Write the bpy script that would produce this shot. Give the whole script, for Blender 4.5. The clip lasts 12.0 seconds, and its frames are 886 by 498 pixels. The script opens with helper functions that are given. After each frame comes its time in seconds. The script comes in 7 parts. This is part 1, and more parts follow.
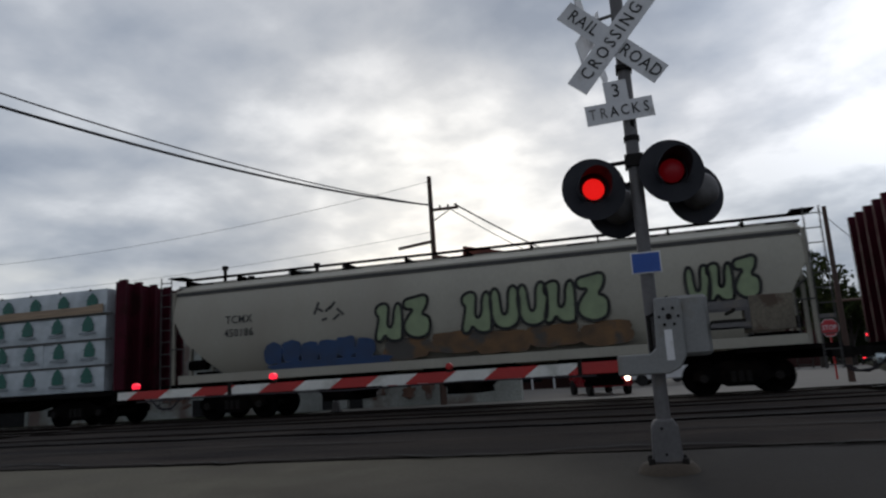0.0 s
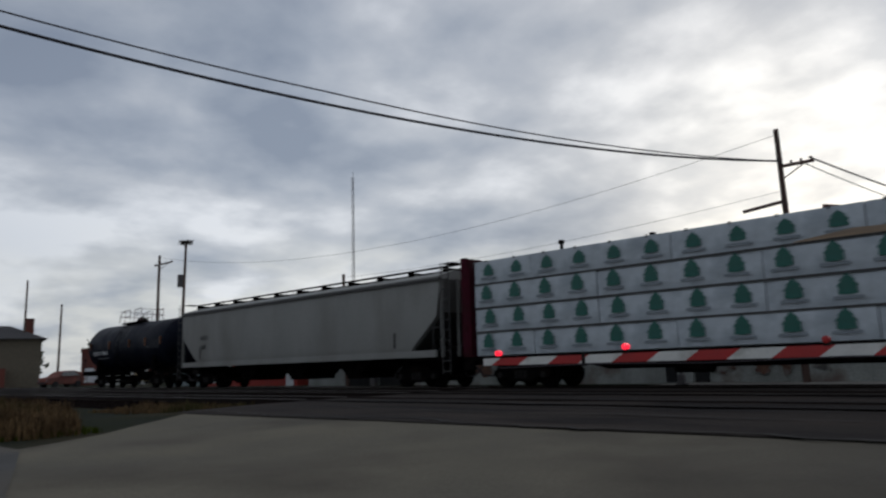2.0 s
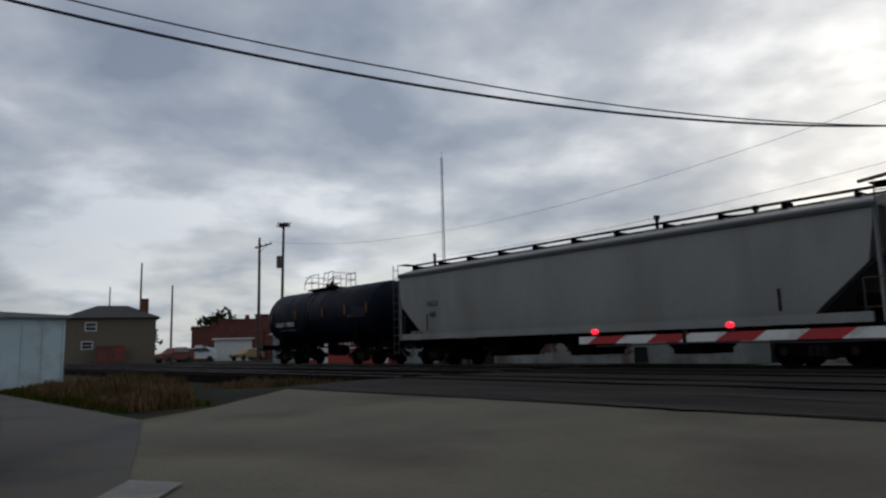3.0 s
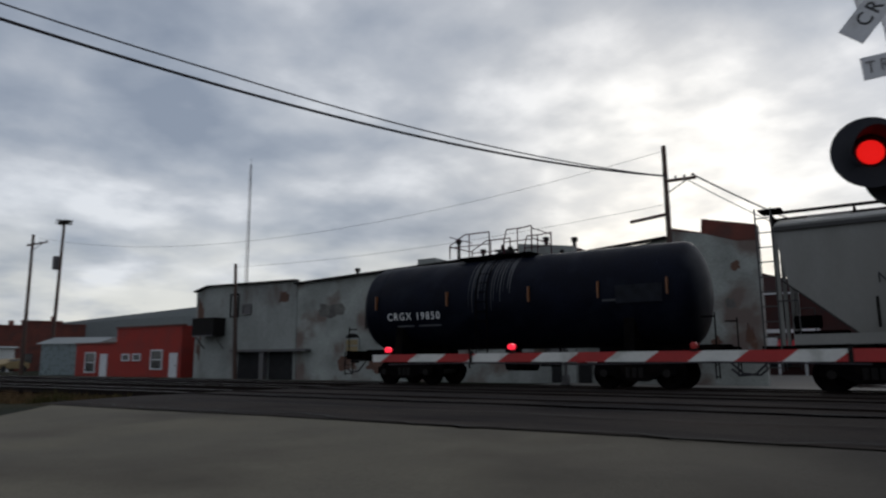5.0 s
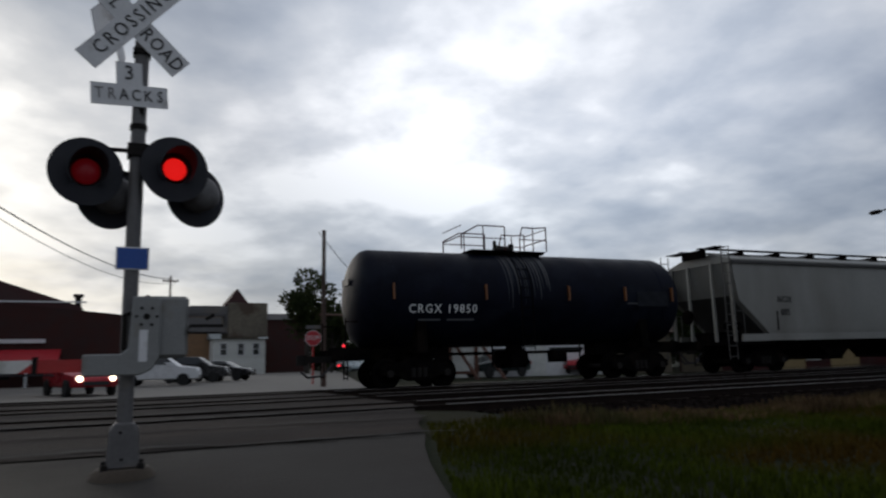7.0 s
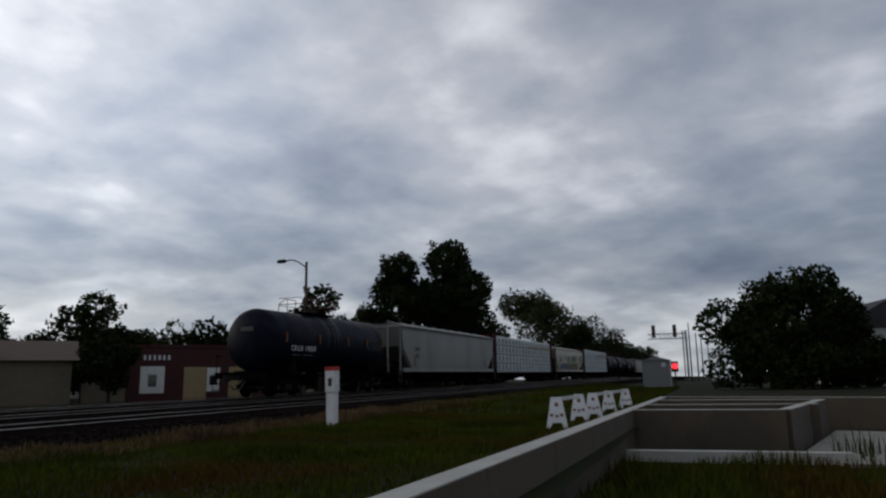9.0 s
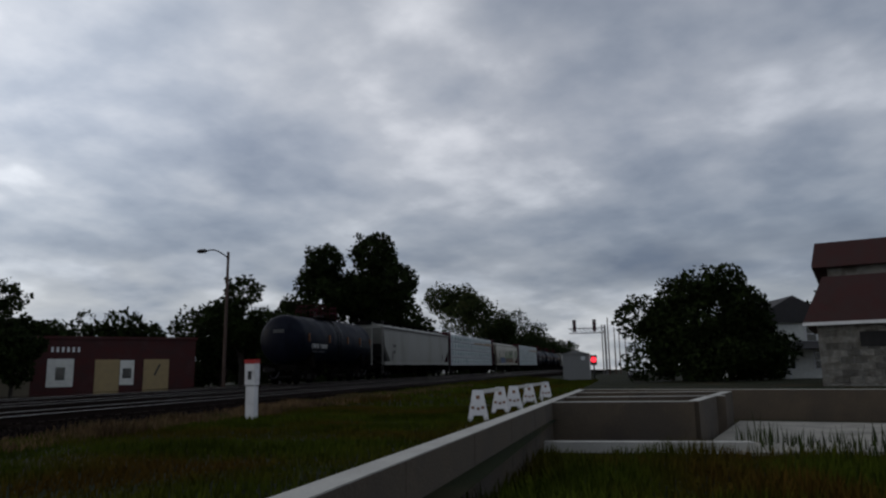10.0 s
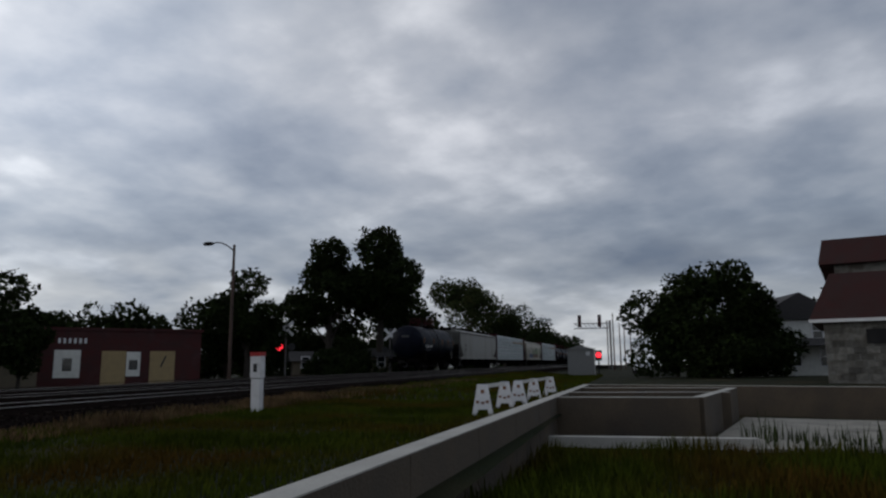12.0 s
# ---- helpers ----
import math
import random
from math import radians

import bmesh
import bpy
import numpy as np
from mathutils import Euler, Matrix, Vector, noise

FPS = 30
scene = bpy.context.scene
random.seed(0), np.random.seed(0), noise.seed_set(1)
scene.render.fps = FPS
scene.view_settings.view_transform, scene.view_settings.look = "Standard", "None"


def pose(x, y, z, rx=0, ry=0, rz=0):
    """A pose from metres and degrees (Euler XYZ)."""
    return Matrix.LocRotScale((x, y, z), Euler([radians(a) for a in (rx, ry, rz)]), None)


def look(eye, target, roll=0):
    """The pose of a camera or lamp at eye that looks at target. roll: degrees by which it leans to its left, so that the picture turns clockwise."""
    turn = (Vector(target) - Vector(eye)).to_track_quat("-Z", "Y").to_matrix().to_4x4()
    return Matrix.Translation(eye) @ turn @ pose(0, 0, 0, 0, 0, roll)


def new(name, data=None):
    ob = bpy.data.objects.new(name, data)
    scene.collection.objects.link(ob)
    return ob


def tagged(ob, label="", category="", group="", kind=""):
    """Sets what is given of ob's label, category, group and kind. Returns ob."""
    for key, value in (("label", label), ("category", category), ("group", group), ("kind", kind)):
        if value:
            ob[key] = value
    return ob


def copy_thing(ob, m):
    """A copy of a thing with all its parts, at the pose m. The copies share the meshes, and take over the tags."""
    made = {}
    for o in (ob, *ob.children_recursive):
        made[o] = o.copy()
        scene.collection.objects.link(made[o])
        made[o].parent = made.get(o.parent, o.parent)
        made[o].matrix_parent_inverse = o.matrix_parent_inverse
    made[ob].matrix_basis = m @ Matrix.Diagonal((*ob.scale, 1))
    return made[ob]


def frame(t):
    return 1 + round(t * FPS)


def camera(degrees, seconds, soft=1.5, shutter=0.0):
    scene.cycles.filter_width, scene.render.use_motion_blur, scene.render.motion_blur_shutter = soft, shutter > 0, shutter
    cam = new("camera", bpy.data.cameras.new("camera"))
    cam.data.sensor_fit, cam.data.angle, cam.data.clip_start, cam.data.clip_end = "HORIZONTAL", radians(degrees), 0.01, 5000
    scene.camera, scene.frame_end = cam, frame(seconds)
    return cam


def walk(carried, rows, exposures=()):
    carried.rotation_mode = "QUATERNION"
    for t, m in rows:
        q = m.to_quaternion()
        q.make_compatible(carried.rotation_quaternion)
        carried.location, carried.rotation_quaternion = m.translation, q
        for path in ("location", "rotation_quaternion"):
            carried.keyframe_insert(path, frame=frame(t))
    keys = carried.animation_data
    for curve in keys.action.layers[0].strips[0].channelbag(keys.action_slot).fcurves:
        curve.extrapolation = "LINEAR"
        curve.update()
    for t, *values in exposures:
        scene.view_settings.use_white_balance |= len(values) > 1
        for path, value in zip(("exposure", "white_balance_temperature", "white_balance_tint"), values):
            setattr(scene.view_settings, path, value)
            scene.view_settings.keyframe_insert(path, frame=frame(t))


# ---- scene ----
# x runs along the tracks (the train's way), y away over the tracks, z = 0 at the top of the rails.
cam = camera(64.85, 12.0, soft=2.3, shutter=0.15)
EYE_Z, ARM = 0.78, 0.338


def held(t, yaw, pitch, roll):
    """The camera at the end of an outstretched arm that turns with it."""
    a = radians(yaw)
    return (t, pose(-ARM * math.sin(a), ARM * math.cos(a), EYE_Z, 90 + pitch, roll, yaw))


walk(cam, [held(*r) for r in (
    (0.0, 14.57, 10.68, 3.37), (0.5, 15.11, 10.06, 3.18), (1.0, 17.28, 7.9, 2.46), (1.5, 28.22, 10.47, 2.18),
    (2.0, 41.42, 9.55, 1.7), (2.5, 47.84, 8.56, 1.26), (2.7, 48.86, 7.97, 1.44), (4.3, 46.41, 8.75, 0.87),
    (4.5, 44.86, 8.79, 0.48), (5.0, 32.78, 9.12, 0.23), (5.5, 19.8, 8.85, 1.4), (6.0, 11.46, 10.11, 1.68),
    (6.5, -5.43, 9.97, 1.61), (7.0, -24.56, 9.16, 1.32), (7.5, -39.71, 10.0, 1.91), (7.7, -45.43, 10.17, 2.33),
    (9.3, -72.44, 10.09, 0.5), (9.5, -73.66, 9.52, 0.39), (10.0, -75.91, 10.04, 0.94), (10.5, -76.32, 10.09, 0.84),
    (11.0, -77.81, 9.88, 0.66), (11.5, -78.18, 9.96, 0.43), (12.0, -75.53, 9.57, 0.48))],
    exposures=((0.0, 0.02), (5.5, 0.02), (7.5, -0.1), (12.0, -0.15)))

# ---- light ----
SUN_YAW, SUN_UP = 14.0, 14.0
sun = new("sun", bpy.data.lights.new("sun", "SUN"))
sun.data.energy, sun.data.angle, sun.data.color = 0.5, radians(25), (1.0, 0.93, 0.84)
sun.matrix_basis = look((-math.sin(radians(SUN_YAW)), math.cos(radians(SUN_YAW)), math.tan(radians(SUN_UP))), (0, 0, 0))


def make_sky():
    """A cloudy evening sky: a Nishita sky under two layers of cloud, brighter towards the hidden sun."""
    world = bpy.data.worlds.new("sky")
    scene.world = world
    world.use_nodes = True
    nt = world.node_tree
    nt.nodes.clear()
    N, L = nt.nodes.new, nt.links.new

    def math_node(op, a, b=None, clamp=False):
        n = N("ShaderNodeMath")
        n.operation, n.use_clamp = op, clamp
        for k, v in enumerate((a, b)):
            if v is None:
                continue
            if isinstance(v, (int, float)):
                n.inputs[k].default_value = v
            else:
                L(v, n.inputs[k])
        return n.outputs[0]

    def ramp(src, stops):
        n = N("ShaderNodeValToRGB")
        L(src, n.inputs[0])
        e = n.color_ramp.elements
        while len(e) < len(stops):
            e.new(0.5)
        for k, (p, c) in enumerate(stops):
            e[k].position, e[k].color = p, (*c, 1)
        return n.outputs[0]

    def mix(fac, a, b, mode="MIX"):
        n = N("ShaderNodeMix")
        n.data_type, n.blend_type = "RGBA", mode
        for sock, v in ((n.inputs[0], fac), (n.inputs[6], a), (n.inputs[7], b)):
            if isinstance(v, (int, float)):
                sock.default_value = v
            elif isinstance(v, tuple):
                sock.default_value = (*v, 1)
            else:
                L(v, sock)
        return n.outputs[2]

    co = N("ShaderNodeTexCoord").outputs["Generated"]
    sep = N("ShaderNodeSeparateXYZ")
    L(co, sep.inputs[0])
    x, y, z = sep.outputs
    # the cloud sheet lies flat overhead and draws together towards the horizon
    up = math_node("ADD", math_node("MAXIMUM", z, 0.0), 0.24)
    flat = N("ShaderNodeCombineXYZ")
    L(math_node("DIVIDE", x, up), flat.inputs[0]), L(math_node("DIVIDE", y, up), flat.inputs[1])
    turn = N("ShaderNodeMapping")
    turn.inputs["Rotation"].default_value = (0, 0, radians(20))
    turn.inputs["Scale"].default_value = (1.3, 1.3, 1.0)
    turn.inputs["Location"].default_value = (2.7, 1.3, 0.4)
    L(flat.outputs[0], turn.inputs[0])

    def cloud(scale, detail, rough, dist, off):
        n = N("ShaderNodeTexNoise")
        n.noise_dimensions = "4D"
        n.inputs["W"].default_value = off
        n.inputs["Scale"].default_value, n.inputs["Detail"].default_value = scale, detail
        n.inputs["Roughness"].default_value, n.inputs["Distortion"].default_value = rough, dist
        L(turn.outputs[0], n.inputs["Vector"])
        return n.outputs["Fac"]

    big, small = cloud(0.9, 4, 0.5, 0.15, 1.0), cloud(2.6, 6, 0.52, 0.1, 4.0)
    cover = math_node("ADD", math_node("MULTIPLY", big, 0.62), math_node("MULTIPLY", small, 0.38))
    grey = ramp(cover, ((0.39, (0.38, 0.435, 0.53)), (0.46, (0.54, 0.59, 0.67)), (0.53, (0.76, 0.79, 0.84)), (0.6, (1.16, 1.17, 1.19))))
    # towards the hidden sun
    d = N("ShaderNodeVectorMath")
    d.operation = "DOT_PRODUCT"
    a = radians(SUN_YAW)
    c = math.cos(radians(SUN_UP))
    d.inputs[1].default_value = (-math.sin(a) * c, math.cos(a) * c, math.sin(radians(SUN_UP)))
    L(co, d.inputs[0])
    near = d.outputs["Value"]
    d2 = N("ShaderNodeVectorMath")
    d2.operation = "DOT_PRODUCT"
    d2.inputs[1].default_value = tuple(Vector((0.50, 0.72, 0.48)).normalized())
    L(co, d2.inputs[0])
    lit = ramp(d2.outputs["Value"], ((0.15, (0.78, 0.80, 0.83)), (0.45, (0.74, 0.765, 0.81)), (0.72, (0.84, 0.85, 0.88)), (0.9, (1.1, 1.1, 1.11)), (0.98, (1.5, 1.5, 1.5))))
    wide = ramp(near, ((0.80, (0.95, 0.95, 0.95)), (0.93, (0.95, 0.945, 0.93)), (0.98, (1.06, 1.04, 0.99)), (0.998, (1.35, 1.31, 1.2))))
    wide = mix(1.0, wide, lit, "MULTIPLY")
    sky_col = mix(1.0, grey, wide, "MULTIPLY")
    # a pale band low over the horizon, broken by cloud
    band = ramp(z, ((0.0, (0.75, 0.78, 0.80)), (0.05, (1.0, 1.0, 1.0)), (0.13, (0.55, 0.55, 0.55)), (0.2, (0.0, 0.0, 0.0))))
    streak = ramp(cloud(2.2, 4, 0.5, 0.2, 9.0), ((0.38, (0, 0, 0)), (0.57, (1, 1, 1))))
    low = mix(1.0, band, streak, "MULTIPLY")
    # away from the hidden sun a blue-grey bank lies over the horizon in place of the pale band
    d3 = N("ShaderNodeVectorMath")
    d3.operation = "DOT_PRODUCT"
    d3.inputs[1].default_value = (-math.sin(radians(36)), math.cos(radians(36)), 0.0)
    L(co, d3.inputs[0])
    west = ramp(d3.outputs["Value"], ((0.68, (0, 0, 0)), (0.95, (1, 1, 1))))
    bank = ramp(z, ((0.0, (1.0, 0.99, 0.96)), (0.05, (0.86, 0.87, 0.88)), (0.12, (0.56, 0.60, 0.66)), (0.2, (0.72, 0.75, 0.79)), (0.32, (0.86, 0.87, 0.9)), (0.5, (0.74, 0.755, 0.79))))
    sky_col = mix(1.0, sky_col, mix(west, bank, (1.0, 1.0, 1.0)), "MULTIPLY")
    low = mix(1.0, low, mix(0.25, west, (1.0, 1.0, 1.0)), "MULTIPLY")
    sky_col = mix(math_node("MULTIPLY", low, 0.85), sky_col, mix(1.0, (1.2, 1.17, 1.06), wide, "MULTIPLY"))
    nis = N("ShaderNodeTexSky")
    nis.sky_type, nis.sun_disc = "NISHITA", False
    nis.sun_elevation, nis.sun_rotation = radians(SUN_UP), radians(-SUN_YAW)
    clear = N("ShaderNodeBackground")
    clear.inputs[1].default_value = 0.05
    L(nis.outputs[0], clear.inputs[0])
    bg = N("ShaderNodeBackground")
    bg.inputs[1].default_value = 0.98
    L(sky_col, bg.inputs[0])
    add = N("ShaderNodeMixShader")   # the cloud leaves little of the clear sky
    add.inputs[0].default_value = 0.88
    L(clear.outputs[0], add.inputs[1]), L(bg.outputs[0], add.inputs[2])
    out = N("ShaderNodeOutputWorld")
    L(add.outputs[0], out.inputs[0])


make_sky()


# ---- materials ----
def mat(name, col, rough=0.7, metal=0.0, var=0.25, scale=3.0, fine=40.0, bump=0.15, tint=None, tint_scale=0.8, tint_at=(0.52, 0.62), emit=None, spread=0.0, stretch=(1, 1, 1), spec=0.5):
    """A surface with broad and fine variation, optional stains in a second colour, and relief."""
    m = bpy.data.materials.new(name)
    m.use_nodes = True
    nt = m.node_tree
    b = nt.nodes["Principled BSDF"]
    N, L = nt.nodes.new, nt.links.new
    b.inputs["Roughness"].default_value, b.inputs["Metallic"].default_value = rough, metal
    b.inputs["Specular IOR Level"].default_value = spec
    tc = N("ShaderNodeTexCoord")
    mp = N("ShaderNodeMapping")
    mp.inputs["Scale"].default_value = stretch
    L(tc.outputs["Object"], mp.inputs[0])

    def noise_node(s, det=5):
        n = N("ShaderNodeTexNoise")
        n.inputs["Scale"].default_value, n.inputs["Detail"].default_value = s, det
        L(mp.outputs[0], n.inputs["Vector"])
        return n.outputs["Fac"]

    def mix(fac, a_, b_, mode="MIX"):
        n = N("ShaderNodeMix")
        n.data_type, n.blend_type = "RGBA", mode
        for sock, v in ((n.inputs[0], fac), (n.inputs[6], a_), (n.inputs[7], b_)):
            if isinstance(v, (int, float)):
                sock.default_value = v
            elif isinstance(v, tuple):
                sock.default_value = (*v, 1)
            else:
                L(v, sock)
        return n.outputs[2]

    def rng(src, lo, hi, a_, b_):
        n = N("ShaderNodeMapRange")
        L(src, n.inputs[0])
        for k, v in zip((1, 2, 3, 4), (lo, hi, a_, b_)):
            n.inputs[k].default_value = v
        return n.outputs[0]

    broad, grain = noise_node(scale), noise_node(fine, 3)
    c = mix(rng(broad, 0.3, 0.7, 0, 1), tuple(x * (1 - var) for x in col), tuple(min(1, x * (1 + var)) for x in col))
    c = mix(rng(grain, 0.3, 0.7, 0, var), c, (0, 0, 0))
    if tint:
        c = mix(rng(noise_node(tint_scale, 8), *tint_at, 0, 1), c, tint)
    if spread:
        oi = N("ShaderNodeObjectInfo")
        hv = N("ShaderNodeHueSaturation")
        L(rng(oi.outputs["Random"], 0, 1, 1 - spread, 1 + spread), hv.inputs["Value"])
        L(c, hv.inputs["Color"])
        c = hv.outputs[0]
    L(c, b.inputs["Base Color"])
    L(rng(broad, 0.3, 0.7, max(0, rough - 0.1), min(1, rough + 0.1)), b.inputs["Roughness"])
    if bump:
        bp = N("ShaderNodeBump")
        bp.inputs["Strength"].default_value, bp.inputs["Distance"].default_value = bump, 0.02
        L(grain, bp.inputs["Height"])
        L(bp.outputs[0], b.inputs["Normal"])
    if emit:
        b.inputs["Emission Color"].default_value, b.inputs["Emission Strength"].default_value = (*emit[:3], 1), emit[3]
    return m


ASPHALT = mat("asphalt", (0.06, 0.051, 0.039), 0.85, var=0.3, scale=0.9, fine=60, bump=0.5, tint=(0.035, 0.033, 0.031), tint_scale=0.5)
CROSSING = mat("crossing_asphalt", (0.042, 0.034, 0.029), 0.9, var=0.4, scale=0.7, fine=30, bump=0.6, tint=(0.018, 0.015, 0.014), tint_scale=0.8, tint_at=(0.48, 0.62), stretch=(0.35, 1.3, 1), spec=0.08)
CONCRETE_ROAD = mat("old_concrete_road", (0.122, 0.108, 0.079), 0.92, var=0.25, scale=0.45, fine=30, bump=0.6, tint=(0.065, 0.056, 0.042), tint_scale=0.4, tint_at=(0.47, 0.68), spec=0.25)


def darker_side(m, x0, x1, col):
    """Lays an uneven darker colour over the part of a surface past x0."""
    nt = m.node_tree
    N, L = nt.nodes.new, nt.links.new
    b = nt.nodes["Principled BSDF"]
    old = b.inputs["Base Color"].links[0].from_socket
    tc, sep, ns, add, rg, mx, fine = (N(k) for k in ("ShaderNodeTexCoord", "ShaderNodeSeparateXYZ", "ShaderNodeTexNoise", "ShaderNodeMath", "ShaderNodeMapRange", "ShaderNodeMix", "ShaderNodeMix"))
    ns.inputs["Scale"].default_value, ns.inputs["Detail"].default_value = 0.45, 7
    L(tc.outputs["Object"], sep.inputs[0]), L(tc.outputs["Object"], ns.inputs["Vector"])
    add.operation = "MULTIPLY_ADD"
    L(ns.outputs["Fac"], add.inputs[0]), L(sep.outputs["X"], add.inputs[2])
    add.inputs[1].default_value = 5.0
    L(add.outputs[0], rg.inputs[0])
    rg.inputs[1].default_value, rg.inputs[2].default_value = x0 + 2.5, x1 + 2.5
    fine.data_type = mx.data_type = "RGBA"
    L(ns.outputs["Fac"], fine.inputs[0])
    fine.inputs[6].default_value, fine.inputs[7].default_value = (*(c * 0.6 for c in col), 1), (*(c * 1.4 for c in col), 1)
    L(rg.outputs[0], mx.inputs[0]), L(old, mx.inputs[6]), L(fine.outputs[2], mx.inputs[7])
    L(mx.outputs[2], b.inputs["Base Color"])


darker_side(CONCRETE_ROAD, -3.4, 0.6, (0.025, 0.0215, 0.018))
FAR_ROAD = mat("far_road", (0.14, 0.13, 0.115), 0.9, var=0.15, scale=0.2, fine=20)
RUSTY = mat("weathered_plate", (0.15, 0.13, 0.10), 0.8, 0.2, var=0.3, scale=4, tint=(0.08, 0.055, 0.04), tint_scale=5)
WORN_PAINT = mat("worn_road_paint", (0.17, 0.165, 0.15), 0.9, var=0.3, scale=3)
TAR = mat("tar", (0.006, 0.005, 0.005), 0.9, var=0.2)
GRASSY = mat("grassy_ground", (0.011, 0.015, 0.004), 0.97, var=0.4, scale=0.5, fine=25, bump=0.8, tint=(0.03, 0.022, 0.01), tint_scale=0.25, tint_at=(0.5, 0.66), spec=0.1)
BLADE = mat("grass_blade", (0.050, 0.066, 0.008), 0.95, var=0.4, scale=0.6, fine=8, tint=(0.06, 0.036, 0.008), tint_scale=0.3, tint_at=(0.48, 0.64), bump=0, spec=0.0)
DRY = mat("dry_grass", (0.13, 0.082, 0.04), 0.95, var=0.5, scale=0.8, fine=8, tint=(0.05, 0.045, 0.016), tint_scale=0.5, bump=0, spec=0.1)
BALLAST = mat("ballast", (0.010, 0.0075, 0.007), 0.97, var=0.5, scale=6, fine=20, bump=1.0, tint=(0.022, 0.018, 0.016), tint_scale=8, spec=0.0)
RAIL = mat("rail_steel", (0.018, 0.012, 0.01), 0.8, 0.1, var=0.3, spec=0.1)
RAIL_TOP = mat("worn_rail_head", (0.42, 0.40, 0.39), 0.38, 1.0, var=0.15)
TIE = mat("tie_wood", (0.014, 0.011, 0.009), 0.95, var=0.4, spec=0.0)
GALV = mat("galvanised_steel", (0.125, 0.12, 0.122), 0.6, 0.35, var=0.18, scale=5, fine=30, tint=(0.14, 0.12, 0.1), tint_scale=3, tint_at=(0.56, 0.7))
CABINET = mat("cabinet_grey", (0.21, 0.213, 0.21), 0.6, 0.2, var=0.12, scale=4, tint=(0.18, 0.17, 0.15), tint_scale=4, tint_at=(0.58, 0.72))
BLACK = mat("black_paint", (0.012, 0.012, 0.014), 0.5, var=0.3)
HOOD = mat("lamp_hood_black", (0.012, 0.013, 0.02), 0.75, var=0.2)
SIGN_WHITE = mat("sign_white", (0.62, 0.62, 0.63), 0.5, var=0.08, tint=(0.42, 0.41, 0.4), tint_scale=5, tint_at=(0.56, 0.75))
INK = mat("sign_black", (0.015, 0.015, 0.016), 0.6, var=0.1, bump=0)
INK_FADED = mat("sign_black_faded", (0.22, 0.21, 0.21), 0.6, var=0.1, bump=0)
BLUE = mat("sign_blue", (0.012, 0.07, 0.32), 0.45, var=0.1)
RED_LIT = mat("red_lens_lit", (0.2, 0.005, 0.008), 0.6, emit=(1.0, 0.014, 0.012, 0.72), bump=0, spec=0.1)
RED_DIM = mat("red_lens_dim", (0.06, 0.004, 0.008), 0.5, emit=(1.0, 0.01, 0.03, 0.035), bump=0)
GATE_LAMP = mat("gate_lamp_red", (0.4, 0.01, 0.02), 0.4, emit=(1.0, 0.02, 0.05, 1.3), bump=0)
GATE_WHITE = mat("gate_white", (0.60, 0.60, 0.57), 0.5, var=0.1, tint=(0.4, 0.4, 0.37), tint_scale=4)
GATE_RED = mat("gate_red", (0.36, 0.013, 0.012), 0.45, var=0.12)
TANK = mat("tank_black", (0.0045, 0.006, 0.013), 0.5, var=0.3, scale=1.2, fine=12, bump=0.05, tint=(0.007, 0.009, 0.016), tint_scale=1.0, spec=0.06)
TANK_STREAK = mat("tank_streak", (0.035, 0.037, 0.043), 0.55, var=0.3)
LETTER_WHITE = mat("letter_white", (0.7, 0.7, 0.7), 0.6, var=0.1, bump=0)
FADED = mat("faded_patch", (0.015, 0.017, 0.023), 0.6, var=0.4, scale=4, spec=0.1)
ORANGE_MARK = mat("reflective_mark", (0.17, 0.06, 0.016), 0.4, var=0.2, bump=0)
HOPPER_GREY = mat("hopper_grey", (0.22, 0.22, 0.205), 0.6, var=0.12, scale=0.8, fine=20, bump=0.05, tint=(0.16, 0.155, 0.14), tint_scale=0.5, tint_at=(0.5, 0.7), stretch=(1, 1, 0.35))
HOPPER_TAN = mat("hopper_tan", (0.31, 0.295, 0.245), 0.6, var=0.1, scale=0.8, fine=20, bump=0.05, tint=(0.25, 0.23, 0.19), tint_scale=0.4, tint_at=(0.5, 0.72), stretch=(1, 1, 0.35))
# hopper steel with its shade put into the colour; other dark parts share it
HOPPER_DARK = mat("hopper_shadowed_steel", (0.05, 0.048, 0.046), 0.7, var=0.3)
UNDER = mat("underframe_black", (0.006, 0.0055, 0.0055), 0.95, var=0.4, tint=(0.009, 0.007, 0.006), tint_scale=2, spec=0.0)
MAROON = mat("maroon_steel", (0.055, 0.006, 0.014), 0.75, var=0.25, tint=(0.03, 0.006, 0.008), tint_scale=1.5, spec=0.1)
WRAP = mat("lumber_wrap", (0.44, 0.485, 0.515), 0.42, var=0.12, scale=2.2, fine=5, bump=0.5, spread=0.05, tint=(0.30, 0.34, 0.37), tint_scale=1.6, tint_at=(0.5, 0.7))
MARK_GREEN = mat("printed_green", (0.008, 0.10, 0.075), 0.5, var=0.15, bump=0)
MARK_GREY = mat("printed_grey", (0.2, 0.23, 0.25), 0.5, var=0.15, bump=0)
LUMBER = mat("bare_lumber", (0.32, 0.235, 0.16), 0.8, var=0.25, stretch=(0.3, 1, 6))
GRAF_GREEN = mat("graffiti_green", (0.22, 0.28, 0.16), 0.6, var=0.15, bump=0)
GRAF_BLUE = mat("graffiti_blue", (0.007, 0.035, 0.11), 0.6, var=0.3, scale=2, bump=0)
GRAF_BROWN = mat("graffiti_brown", (0.14, 0.075, 0.03), 0.7, var=0.45, scale=2.0, bump=0, tint=(0.05, 0.045, 0.04), tint_scale=1.5)
